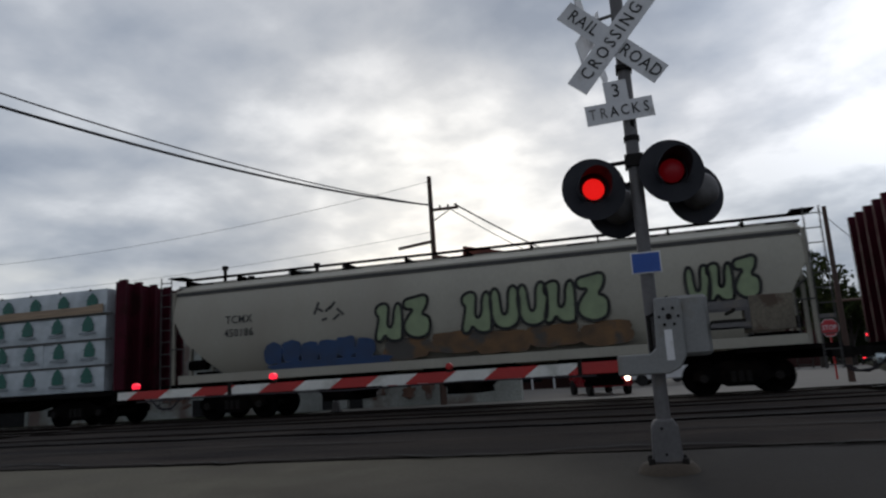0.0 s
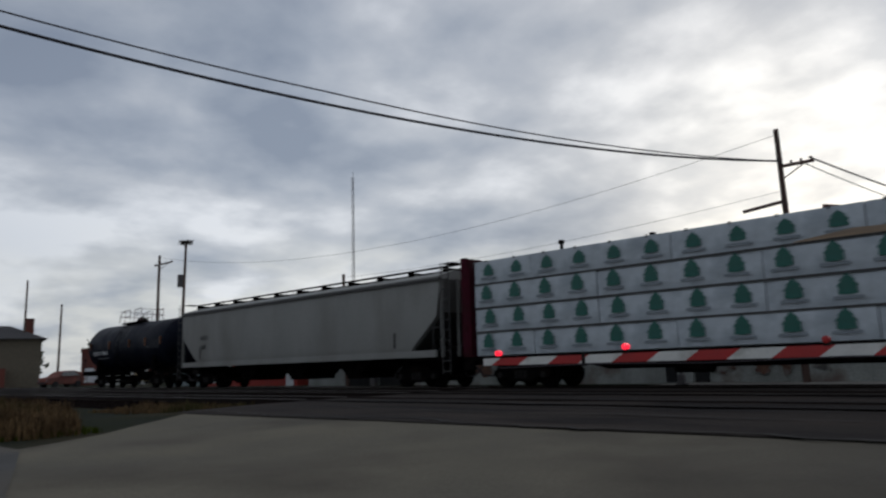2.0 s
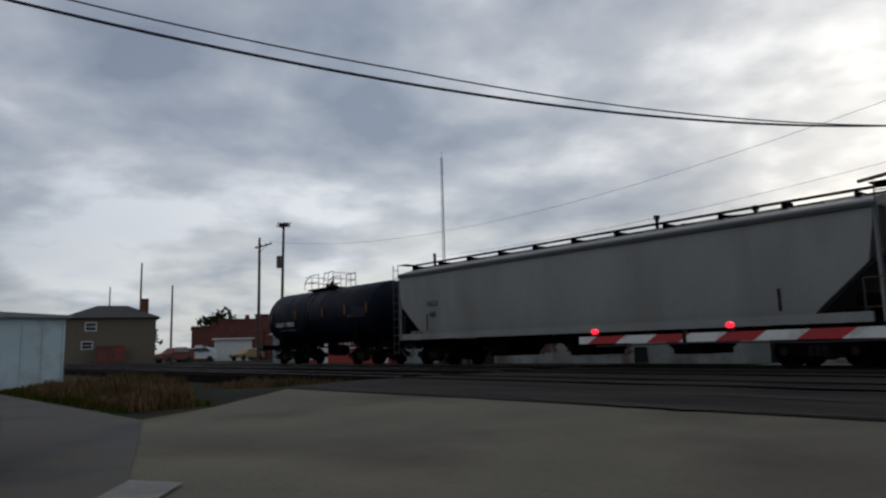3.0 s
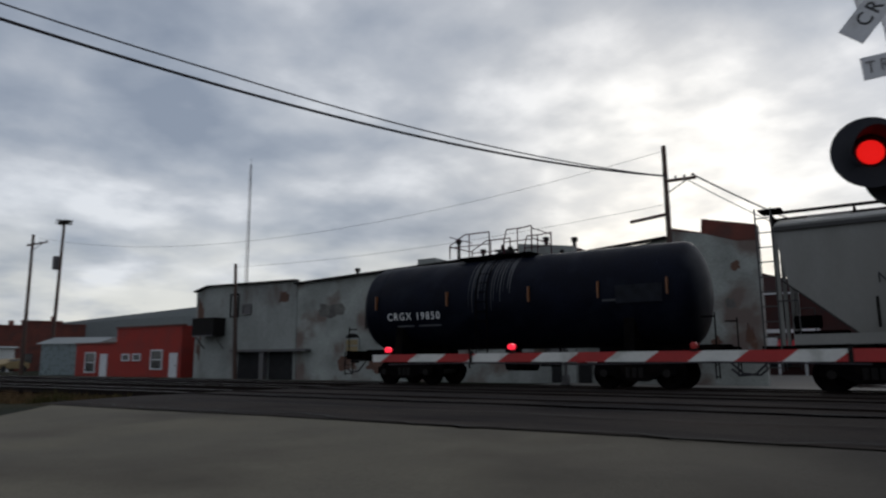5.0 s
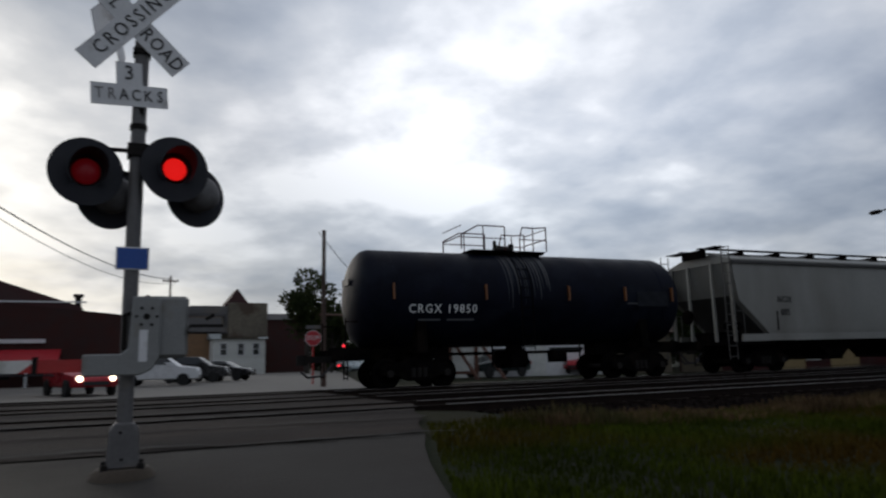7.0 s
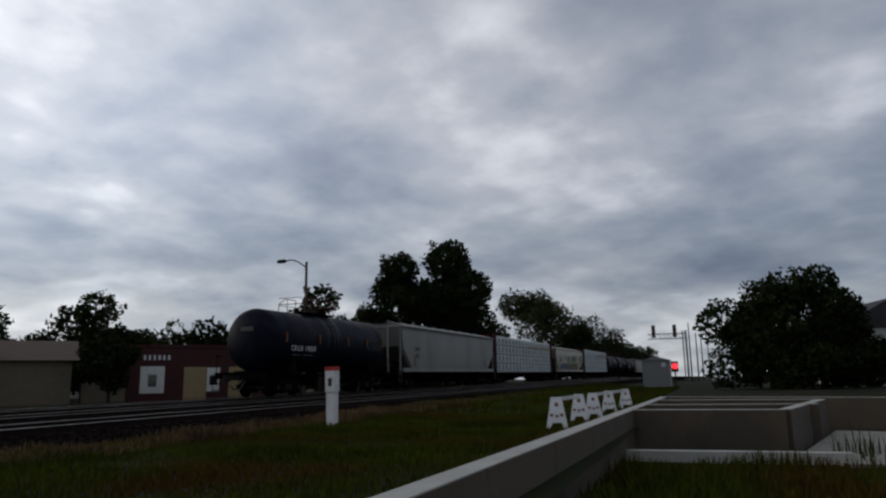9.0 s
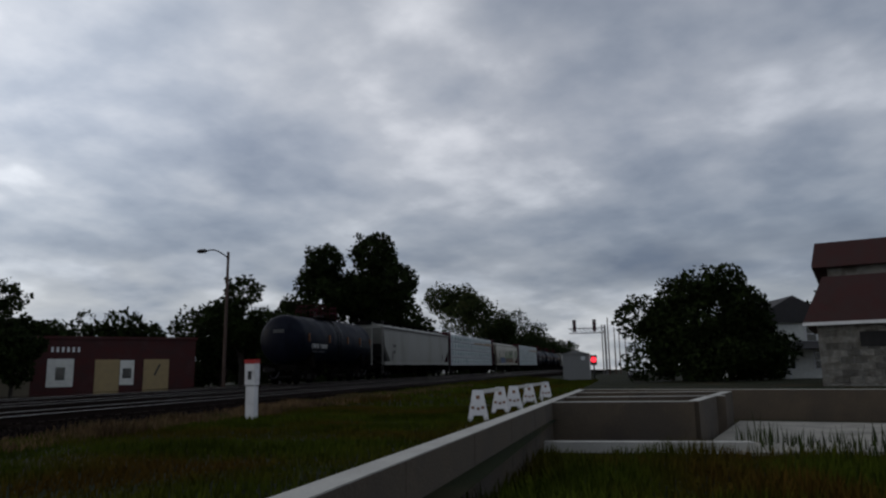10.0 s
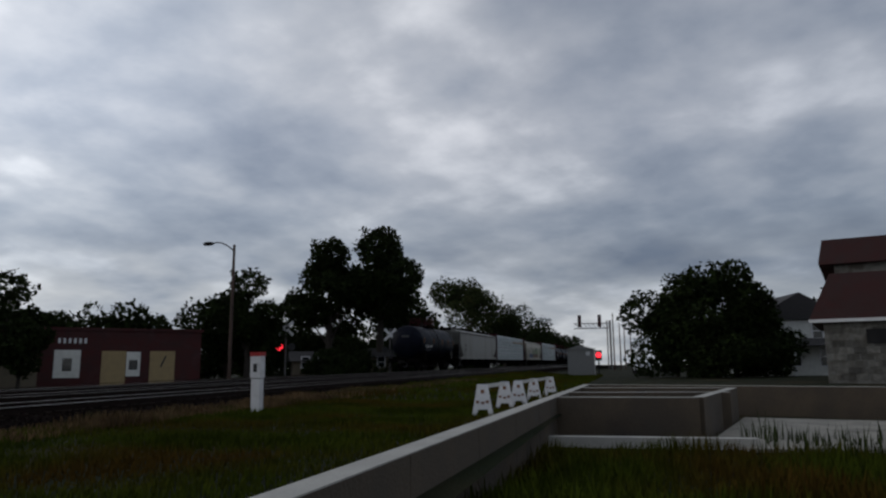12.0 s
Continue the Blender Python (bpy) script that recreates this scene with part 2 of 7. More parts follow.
PLASTER = mat("flaking_white_paint", (0.301, 0.319, 0.296), 0.9, var=0.3, scale=0.6, fine=15, bump=0.3, tint=(0.15, 0.115, 0.10), tint_scale=0.5, tint_at=(0.51, 0.62))
PLASTER_B = mat("stained_white_paint", (0.267, 0.281, 0.265), 0.9, var=0.22, scale=0.7, fine=15, bump=0.3, tint=(0.14, 0.12, 0.11), tint_scale=0.6, tint_at=(0.55, 0.7), stretch=(1, 1, 0.5))
BRICK_RED = mat("brick_red", (0.15, 0.045, 0.032), 0.9, var=0.3, scale=1.2, fine=25, bump=0.4, tint=(0.09, 0.035, 0.028), tint_scale=1.0)
BRIGHT_RED = mat("red_painted_brick", (0.30, 0.03, 0.02), 0.85, var=0.18, scale=1, fine=25, bump=0.3)
DARK_BRICK = mat("dark_brick", (0.04, 0.011, 0.009), 0.9, var=0.3, scale=1.2, fine=25, bump=0.4)
ROOF_RED = mat("red_metal_roof", (0.045, 0.009, 0.009), 0.7, var=0.25, scale=1.5, tint=(0.035, 0.011, 0.01), tint_scale=0.7)
ROOF_DARK = mat("dark_shingle", (0.035, 0.033, 0.035), 0.9, var=0.3, fine=20, bump=0.5)
ROOF_GREY = mat("grey_metal_roof", (0.20, 0.22, 0.22), 0.6, var=0.12)
STUCCO = mat("tan_stucco", (0.13, 0.11, 0.078), 0.9, var=0.15)
SIDING = mat("white_siding", (0.58, 0.59, 0.56), 0.7, var=0.1, fine=10)
SHED_BLUE = mat("pale_blue_steel", (0.42, 0.52, 0.53), 0.6, var=0.1, scale=0.8, tint=(0.34, 0.40, 0.4), tint_scale=1)
TRIM = mat("white_trim", (0.6, 0.61, 0.62), 0.6, var=0.08)
DARK_IN = mat("dark_opening", (0.008, 0.008, 0.009), 0.9, var=0.3)
IRON = mat("rusty_dark_iron", (0.014, 0.012, 0.011), 0.85, var=0.4, spec=0.2)
POLE_WOOD = mat("pole_wood", (0.075, 0.045, 0.035), 0.9, var=0.3, stretch=(1, 1, 0.1), fine=30, bump=0.5)
BOARD_WOOD = mat("frame_wood", (0.10, 0.045, 0.03), 0.85, var=0.3, stretch=(1, 1, 0.2))
CABLE = mat("black_cable", (0.012, 0.009, 0.014), 0.6, var=0.1, bump=0)
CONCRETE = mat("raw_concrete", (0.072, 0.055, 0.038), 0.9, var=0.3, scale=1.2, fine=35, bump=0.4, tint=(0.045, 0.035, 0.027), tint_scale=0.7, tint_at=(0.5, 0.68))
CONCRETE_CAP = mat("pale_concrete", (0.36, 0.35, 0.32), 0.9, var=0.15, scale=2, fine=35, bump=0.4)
SLAB = mat("pit_slab", (0.24, 0.225, 0.19), 0.9, var=0.3, scale=1.3, fine=25, bump=0.4, tint=(0.1, 0.09, 0.07), tint_scale=0.8, tint_at=(0.55, 0.7))
SHOP_RED = mat("dark_red_painted_brick", (0.050, 0.010, 0.010), 0.9, var=0.35, scale=1.5, fine=22, bump=0.4, tint=(0.045, 0.012, 0.012), tint_scale=0.8)
BLOCK_FACE = mat("old_block_face", (0.13, 0.126, 0.115), 0.9, var=0.35, scale=4.0, fine=25, bump=0.5, tint=(0.07, 0.065, 0.055), tint_scale=3, tint_at=(0.45, 0.65), spread=0.5)
BLOCK = mat("old_painted_block", (0.17, 0.17, 0.16), 0.9, var=0.3, scale=2.0, fine=20, bump=0.5, tint=(0.075, 0.068, 0.06), tint_scale=1.4, tint_at=(0.46, 0.6))
YELLOW_DOOR = mat("cream_door", (0.27, 0.20, 0.095), 0.6, var=0.1)
LEAF = mat("leaf", (0.03, 0.042, 0.012), 0.9, var=0.5, scale=0.8, fine=4, bump=0, tint=(0.045, 0.05, 0.017), tint_scale=0.5, spec=0.1)
LEAF_DARK = mat("leaf_dark", (0.016, 0.025, 0.007), 0.95, var=0.5, scale=0.8, fine=4, bump=0, spec=0.05)
BARK = mat("bark", (0.035, 0.028, 0.022), 0.95, var=0.4, stretch=(1, 1, 0.2))
CAR_RED = mat("car_red", (0.35, 0.012, 0.022), 0.3, 0.0, var=0.05, bump=0)
CAR_WHITE = mat("car_white", (0.6, 0.61, 0.62), 0.3, var=0.05, bump=0)
CAR_BLACK = mat("car_black", (0.012, 0.012, 0.014), 0.25, var=0.05, bump=0)
CAR_GREY = mat("car_grey", (0.16, 0.20, 0.21), 0.3, 0.3, var=0.05, bump=0)
CAR_GREEN = mat("car_dark_green", (0.009, 0.016, 0.016), 0.3, 0.2, var=0.05, bump=0)
GLASS_DARK = mat("dark_glass", (0.015, 0.018, 0.02), 0.08, var=0.1, bump=0)
TYRE = mat("tyre", (0.012, 0.012, 0.012), 0.9, var=0.2)
HEAD_LIT = mat("headlight_lit", (0.9, 0.9, 0.85), 0.3, emit=(1.0, 0.86, 0.62, 6.0), bump=0)
TAIL_LIT = mat("taillight_lit", (0.6, 0.01, 0.01), 0.3, emit=(1.0, 0.03, 0.05, 2.2), bump=0)
STOP_RED = mat("stop_red", (0.40, 0.02, 0.03), 0.45, var=0.1)
GREEN_SIGN = mat("sign_green", (0.02, 0.10, 0.08), 0.5, var=0.1)


# ---- mesh helpers ----
def bm_new():
    return bmesh.new()


def box(bm, x0, x1, y0, y1, z0, z1, turn=None):
    r = bmesh.ops.create_cube(bm, size=1.0)
    m = Matrix.Translation(((x0 + x1) / 2, (y0 + y1) / 2, (z0 + z1) / 2)) @ Matrix.Diagonal((x1 - x0, y1 - y0, z1 - z0, 1))
    if turn is not None:
        m = turn @ m
    bmesh.ops.transform(bm, matrix=m, verts=r["verts"])
    return r["verts"]


def rod(bm, p, q, r, r2=None, seg=8, caps=True):
    """A round bar from p to q."""
    p, q = Vector(p), Vector(q)
    d = q - p
    res = bmesh.ops.create_cone(bm, cap_ends=caps, segments=seg, radius1=r, radius2=r if r2 is None else r2, depth=d.length)
    m = Matrix.Translation((p + q) / 2) @ d.to_track_quat("Z", "Y").to_matrix().to_4x4()
    bmesh.ops.transform(bm, matrix=m, verts=res["verts"])
    return res["verts"]


def bar(bm, p, q, w, t):
    """A flat bar from p to q, w wide and t thick."""
    p, q = Vector(p), Vector(q)
    d = q - p
    r = bmesh.ops.create_cube(bm, size=1.0)
    m = Matrix.Translation((p + q) / 2) @ d.to_track_quat("X", "Z").to_matrix().to_4x4() @ Matrix.Diagonal((d.length, w, t, 1))
    bmesh.ops.transform(bm, matrix=m, verts=r["verts"])


def prism(bm, pts, y0, y1, plane="xz"):
    """The outline pts (in plane) drawn from y0 to y1 along the third axis."""
    def put(a, b, c):
        return {"xz": (a, c, b), "yz": (c, a, b), "xy": (a, b, c)}[plane]
    lo = [bm.verts.new(put(a, b, y0)) for a, b in pts]
    hi = [bm.verts.new(put(a, b, y1)) for a, b in pts]
    n = len(pts)
    fs = [bm.faces.new(lo), bm.faces.new(hi[::-1])]
    for i in range(n):
        fs.append(bm.faces.new((lo[i], hi[i], hi[(i + 1) % n], lo[(i + 1) % n])))
    bmesh.ops.recalc_face_normals(bm, faces=fs)


def lathe(bm, prof, seg=24, axis="x", at=(0, 0, 0)):
    """prof: (along, radius) turned round an axis."""
    rings = []
    for s, r in prof:
        ring = []
        for k in range(seg):
            a = 2 * math.pi * k / seg
            c, d = r * math.cos(a), r * math.sin(a)
            p = {"x": (s, c, d), "y": (c, s, d), "z": (c, d, s)}[axis]
            ring.append(bm.verts.new((p[0] + at[0], p[1] + at[1], p[2] + at[2])))
        rings.append(ring)
    fs = []
    for a, b in zip(rings, rings[1:]):
        for k in range(seg):
            fs.append(bm.faces.new((a[k], a[(k + 1) % seg], b[(k + 1) % seg], b[k])))
    fs.append(bm.faces.new(rings[0]))
    fs.append(bm.faces.new(rings[-1][::-1]))
    bmesh.ops.recalc_face_normals(bm, faces=fs)


def finish(name, bm, material, smooth=False, bevel=0.0):
    if bevel:
        bmesh.ops.bevel(bm, geom=bm.edges[:], offset=bevel, segments=1, affect="EDGES", clamp_overlap=True)
    me = bpy.data.meshes.new(name)
    bm.to_mesh(me)
    bm.free()
    me.materials.append(material)
    if smooth:
        me.polygons.foreach_set("use_smooth", [True] * len(me.polygons))
        me.set_sharp_from_angle(angle=radians(40))
    return me


def part(name, bm, material, parent, label="", smooth=False, bevel=0.0, at=None):
    """Links a bmesh as one mesh object under a thing or a part."""
    ob = new(name, finish(name, bm, material, smooth, bevel))
    ob.parent = parent
    if at is not None:
        ob.matrix_basis = at
    return tagged(ob, label) if label else ob


def whole(name, bm, material, label, category, group="", kind="", smooth=False, bevel=0.0, at=None):
    ob = new(name, finish(name, bm, material, smooth, bevel))
    if at is not None:
        ob.matrix_basis = at
    return tagged(ob, label, category, group, kind)


def thing(name, label, category, group="", at=None, kind=""):
    ob = new(name)
    ob.empty_display_size = 0.2
    if at is not None:
        ob.matrix_basis = at
    return tagged(ob, label, category, group, kind)


def lettering(name, text, size, material, parent, m, squeeze=1.0, extrude=0.004, label="", gap=1.0):
    """Words in the built-in font as a mesh; m places the middle of the line, facing local +z."""
    cu = bpy.data.curves.new(name, "FONT")
    cu.body, cu.size, cu.extrude, cu.align_x, cu.align_y = text, size, extrude, "CENTER", "CENTER"
    cu.space_character, cu.resolution_u, cu.offset = gap, 2, size * 0.004
    tmp = bpy.data.objects.new(name, cu)
    scene.collection.objects.link(tmp)
    bpy.context.view_layer.update()
    me = bpy.data.meshes.new_from_object(tmp.evaluated_get(bpy.context.evaluated_depsgraph_get()))
    bpy.data.objects.remove(tmp)
    bpy.data.curves.remove(cu)
    me.materials.clear()
    me.materials.append(material)
    ob = new(name, me)
    ob.parent = parent
    ob.matrix_basis = m @ Matrix.Diagonal((squeeze, 1, 1, 1))
    return tagged(ob, label) if label else ob


def facing_near(x, y, z, spin=0):
    """A pose for writing that faces the near side (-y)."""
    return pose(x, y, z, 90, 0, 0) @ pose(0, 0, 0, 0, 0, spin)


def pydata(name, verts, faces, material):
    me = bpy.data.meshes.new(name)
    me.from_pydata(verts, [], faces)
    me.materials.append(material)
    return me
# ---- ground ----
LINE = pose(0, 0, 0, 0, 0, -1.3)   # the way of the tracks


def grade(x):
    """The line climbs a little past the crossing."""
    return 0.006 * min(max(x, 0.0), 150.0)


def climb(bm):
    for v in bm.verts:
        v.co.z += grade(v.co.x)


SPANS = ((-400, 0), (0, 150), (150, 600))


def ground_z(x, y):
    """The land lies 0.22 m under the rails; the bed of the tracks rises over it."""
    def step(a, b, v):
        k = min(1, max(0, (v - a) / (b - a)))
        return k * k * (3 - 2 * k)
    up = step(4.5, 11.4, y) * (1 - step(22.0, 25.0, y)) * step(-19.0, -16.4, x) * (1 - step(5.5, 7.5, x))
    return -0.22 + 0.165 * up + grade(x) * step(4.5, 9.5, y) * (1 - step(24.0, 30.0, y))


def pit(x, y):
    return 3.0 < x < 25.6 and -13 < y < 1.45


def sheet(name, xs, ys, material, lift, label, category, kind="structure", f=ground_z, skip=None):
    vs, fs, n = [], [], len(ys)
    for x in xs:
        for y in ys:
            vs.append((x, y, f(x, y) + lift))
    for i in range(len(xs) - 1):
        for j in range(n - 1):
            if skip and skip((xs[i] + xs[i + 1]) / 2, (ys[j] + ys[j + 1]) / 2):
                continue
            fs.append((i * n + j, (i + 1) * n + j, (i + 1) * n + j + 1, i * n + j + 1))
    return tagged(new(name, pydata(name, vs, fs, material)), label, category, kind=kind)


def steps(*spans):
    out = []
    for a, b, n in spans:
        out += [a + (b - a) * k / n for k in range(n)]
    return out + [spans[-1][1]]


sheet("ground", steps((-2500, -120, 8), (-120, 3.0, 60), (3.0, 25.6, 12), (25.6, 160, 40), (160, 2500, 8)),
      steps((-2500, -60, 8), (-60, -13, 6), (-13, 1.45, 8), (1.45, 4, 3), (4, 27, 40), (27, 120, 10), (120, 2500, 8)), GRASSY, -0.03,
      "flat grassy ground with dry patches", "ground", skip=pit)


def road_right(y):
    return 2.4 + (y - 5.3) * 0.375 if y > 5 else 2.3


def strip(name, y0, y1, n, xl, xr, m, material, lift, label, category, kind="structure"):
    vs, fs = [], []
    for j in range(n + 1):
        y = y0 + (y1 - y0) * j / n
        for i in range(m + 1):
            x = xl(y) + (xr(y) - xl(y)) * i / m
            wob = 0.12 * noise.noise((x * 0.8, y * 0.8, 3)) if i in (0, m) else 0
            vs.append((x + wob, y, ground_z(x, y) + lift + 0.012 * noise.noise((x * 0.5, y * 0.5, 0))))
    for j in range(n):
        for i in range(m):
            a = j * (m + 1) + i
            fs.append((a, a + 1, a + m + 2, a + m + 1))
    return tagged(new(name, pydata(name, vs, fs, material)), label, category, kind=kind)


strip("road", -30, 8.6, 40, lambda y: -11.6 if y < 4 else -11.6 - (y - 4) * 0.85, road_right, 24, CONCRETE_ROAD, 0.0, "worn grey concrete road up to the crossing", "road")
strip("side_road", -30, 3.94, 60, lambda y: -60, lambda y: min(-11.5 + (3.94 - y) / 0.353, -2.2), 16, ASPHALT, 0.012, "dark asphalt side road", "road")
strip("crossing_pavement", 8.6, 23.4, 40, lambda y: -16.0, lambda y: min(road_right(y), 5.3), 24, CROSSING, 0.016, "patched dark asphalt between the tracks", "road")
strip("far_street", 23.4, 140, 40, lambda y: -14 + (y - 23.4) * 0.25, lambda y: 8.2 + (y - 23.4) * 0.27, 10, FAR_ROAD, 0.01, "pale concrete street beyond the crossing", "road")
strip("parking_lot", 40, 60, 8, lambda y: -20, lambda y: 12, 4, FAR_ROAD, 0.016, "pale paved car park", "road")
strip("platform_kerb", 25.2, 27.0, 2, lambda y: 22, lambda y: 60, 20, CONCRETE, 0.16, "low concrete platform beside the tracks", "pavement")


def crack(y, x0, x1, w, amp, seed, z):
    bm = bm_new()
    n = int((x1 - x0) / 0.12)
    rows = []
    for k in range(n + 1):
        x = x0 + (x1 - x0) * k / n
        yy = y + amp * noise.noise((x * 0.55, seed, 0)) + amp * 0.45 * noise.noise((x * 2.6, seed, 5)) + amp * 0.15 * noise.noise((x * 9, seed, 5))
        ww = w * (0.35 + 0.9 * abs(noise.noise((x * 1.3, seed, 9))))
        yy -= x * 0.0227
        g = ground_z(x, yy) + z
        rows.append((bm.verts.new((x, yy - ww, g)), bm.verts.new((x, yy + ww, g))))
    for a, b in zip(rows, rows[1:]):
        bm.faces.new((a[0], b[0], b[1], a[1]))
    return whole("crack", bm, TAR, "dark tarred crack across the road surface", "crack", "cracks in the road", "structure")


for spec in ((8.62, -16.5, 4.0, 0.06, 0.34, 1.5, 0.034), (10.2, -14.0, 4.3, 0.045, 0.25, 7.5, 0.04), (11.35, -15.0, 4.6, 0.035, 0.15, 3.5, 0.042), (11.93, -15.8, 4.9, 0.11, 0.04, 2.5, 0.05), (13.5, -15.8, 5.0, 0.10, 0.04, 4.5, 0.05),
             (14.3, -14.0, 5.0, 0.05, 0.12, 5.5, 0.042), (15.9, -15.8, 5.2, 0.12, 0.04, 6.5, 0.05), (17.45, -15.8, 5.2, 0.12, 0.04, 9.5, 0.05), (18.4, -14.0, 5.0, 0.06, 0.12, 8.5, 0.042)):
    crack(*spec)


# ---- tracks ----
def make_track(name, yc):
    t = thing(name, "railway track with worn steel rails on dark ties", "railway track", "three tracks", at=LINE, kind="structure")
    for s in (-0.7175, 0.7175):
        y = yc + s
        outline = [(y - 0.07, -0.17), (y + 0.07, -0.17), (y + 0.07, -0.155), (y + 0.012, -0.14), (y + 0.012, -0.04), (y + 0.036, -0.03), (y + 0.036, -0.004),
                   (y - 0.036, -0.004), (y - 0.036, -0.03), (y - 0.012, -0.04), (y - 0.012, -0.14), (y - 0.07, -0.155)]
        for xa, xb in SPANS:
            bm = bm_new()
            prism(bm, outline, xa, xb, "yz")
            climb(bm)
            r = part("rail", bm, RAIL, t)
            xa, xb = (xa, -16.2) if xb == 0 else (max(xa, 5.2), xb)
            bm = bm_new()
            box(bm, xa, xb, y - 0.028, y + 0.028, -0.004, 0.0)
            climb(bm)
            part("rail_head", bm, RAIL_TOP, r, "bright worn rail head")
    me = None
    for k in range(84):
        x = (-17 - 0.55 * k) if k < 24 else 5.9 + 0.55 * (k - 24)
        if me is None:
            bm = bm_new()
            box(bm, -0.115, 0.115, -1.3, 1.3, -0.3, -0.142)
            me = finish("tie", bm, TIE, bevel=0.01)
        o = new("tie", me)
        o.parent = t
        o.matrix_basis = pose(x + random.uniform(-0.03, 0.03), yc, grade(x) + random.uniform(-0.01, 0.008), 0, 0, random.uniform(-1.2, 1.2))
    return t


TRACK_Y = (12.7, 16.65, 20.6)
for yc in TRACK_Y:
    make_track("railway_track", yc)


def bed(x0, x1):
    bm = bm_new()
    prism(bm, [(9.6, -0.24), (11.2, -0.165), (22.2, -0.165), (24.2, -0.24)], x0, x1, "yz")
    climb(bm)
    return whole("ballast_bed", bm, BALLAST, "dark gravel ballast under the tracks", "ballast", kind="structure", at=LINE)


bed(-400, -16.1)
bed(5.4, 150)
bed(150, 600)


def gravel():
    rng = np.random.default_rng(4)
    vs, fs = [], []
    base = np.array([(1, 0, -.4), (-.5, .87, -.4), (-.5, -.87, -.4), (0, 0, .9)])
    for k in range(9000):
        side = k % 3
        x = 5.6 + 32 * rng.random() ** 1.6 if side < 2 else -16.3 - 22 * rng.random() ** 1.4
        y = 9.7 + rng.random() * 6.0
        z = -0.24 + 0.075 * min(1, max(0, (y - 9.6) / 1.6)) + grade(x)
        s = rng.uniform(0.02, 0.055)
        a = rng.random() * 6.28
        c, d = math.cos(a), math.sin(a)
        n = len(vs)
        for p in base * s * rng.uniform(0.7, 1.3, (4, 3)):
            vs.append((x + c * p[0] - d * p[1], y + d * p[0] + c * p[1], z + p[2] + 0.01))
        fs += [(n, n + 1, n + 3), (n + 1, n + 2, n + 3), (n + 2, n, n + 3)]
    stones = tagged(new("gravel", pydata("gravel", vs, fs, BALLAST)), "loose dark gravel stones along the tracks", "gravel", kind="stuff")
    stones.matrix_basis = LINE


gravel()


def blades(name, count, area, height, material, label, seed, keep=None, lean=0.5, width=0.008):
    rng = np.random.default_rng(seed)
    vs, fs = [], []
    x0, x1, y0, y1, zoff = area
    made = 0
    while made < count:
        x, y = x0 + (x1 - x0) * rng.random(), y0 + (y1 - y0) * rng.random()
        if keep and not keep(x, y):
            made += 0.2
            continue
        made += 1
        clump = 0.5 + 0.9 * max(0, noise.noise((x * 0.6, y * 0.6, seed)) + 0.35)
        h = height * rng.uniform(0.5, 1.25) * clump
        a, l = rng.random() * 6.28, lean * rng.uniform(0.1, 1)
        dx, dy = math.cos(a), math.sin(a)
        w = width * rng.uniform(0.7, 1.5)
        z = (ground_z(x, y) if zoff is None else zoff) - 0.03
        n = len(vs)
        vs += [(x - dy * w, y + dx * w, z), (x + dy * w, y - dx * w, z),
               (x + dx * l * h * 0.35 + dy * w * .7, y + dy * l * h * 0.35 - dx * w * .7, z + h * 0.6), (x + dx * l * h * 0.35 - dy * w * .7, y + dy * l * h * 0.35 + dx * w * .7, z + h * 0.6),
               (x + dx * l * h, y + dy * l * h, z + h)]
        fs += [(n, n + 1, n + 2, n + 3), (n + 3, n + 2, n + 4)]
    return tagged(new(name, pydata(name, vs, fs, material)), label, "grass", kind="stuff")


def right_lawn(x, y):
    return x > road_right(y) + 0.1 and y < 9.6 and not pit(x, y) and not (1.3 < y < 2.3 and x < 26)


blades("lawn", 60000, (2.4, 20, 2.2, 9.6, None), 0.11, BLADE, "rough green grass between the road and the tracks", 3, right_lawn)
blades("far_lawn", 16000, (20, 70, 2.2, 9.8, None), 0.2, BLADE, "rough green grass along the tracks", 5, None, width=0.02)
blades("dry_weeds", 16000, (5.2, 40, 8.2, 9.5, None), 0.2, DRY, "dry brown weeds at the edge of the ballast", 6, None, width=0.012)
blades("dry_tussocks", 9000, (-24, -13.6, 4.3, 8.8, None), 0.42, DRY, "tall dry brown grass beside the road", 7, lambda x, y: y < 5.6 + (-13.6 - x) * 0.33 and y > 4.4, width=0.014)
blades("verge_grass", 6000, (-30, -13.6, 4.1, 6.0, None), 0.18, BLADE, "green verge grass by the shed", 8, None, width=0.014)
blades("track_weeds", 1500, (-22, -16.3, 9.0, 11.0, None), 0.2, DRY, "dry weeds beside the track", 9, None, width=0.014)


# ---- the crossing signal ----
MAST = (0.20, 7.3)
ADDED_SCREENS = []   # added turning screens that stand in for the two flashers going dark


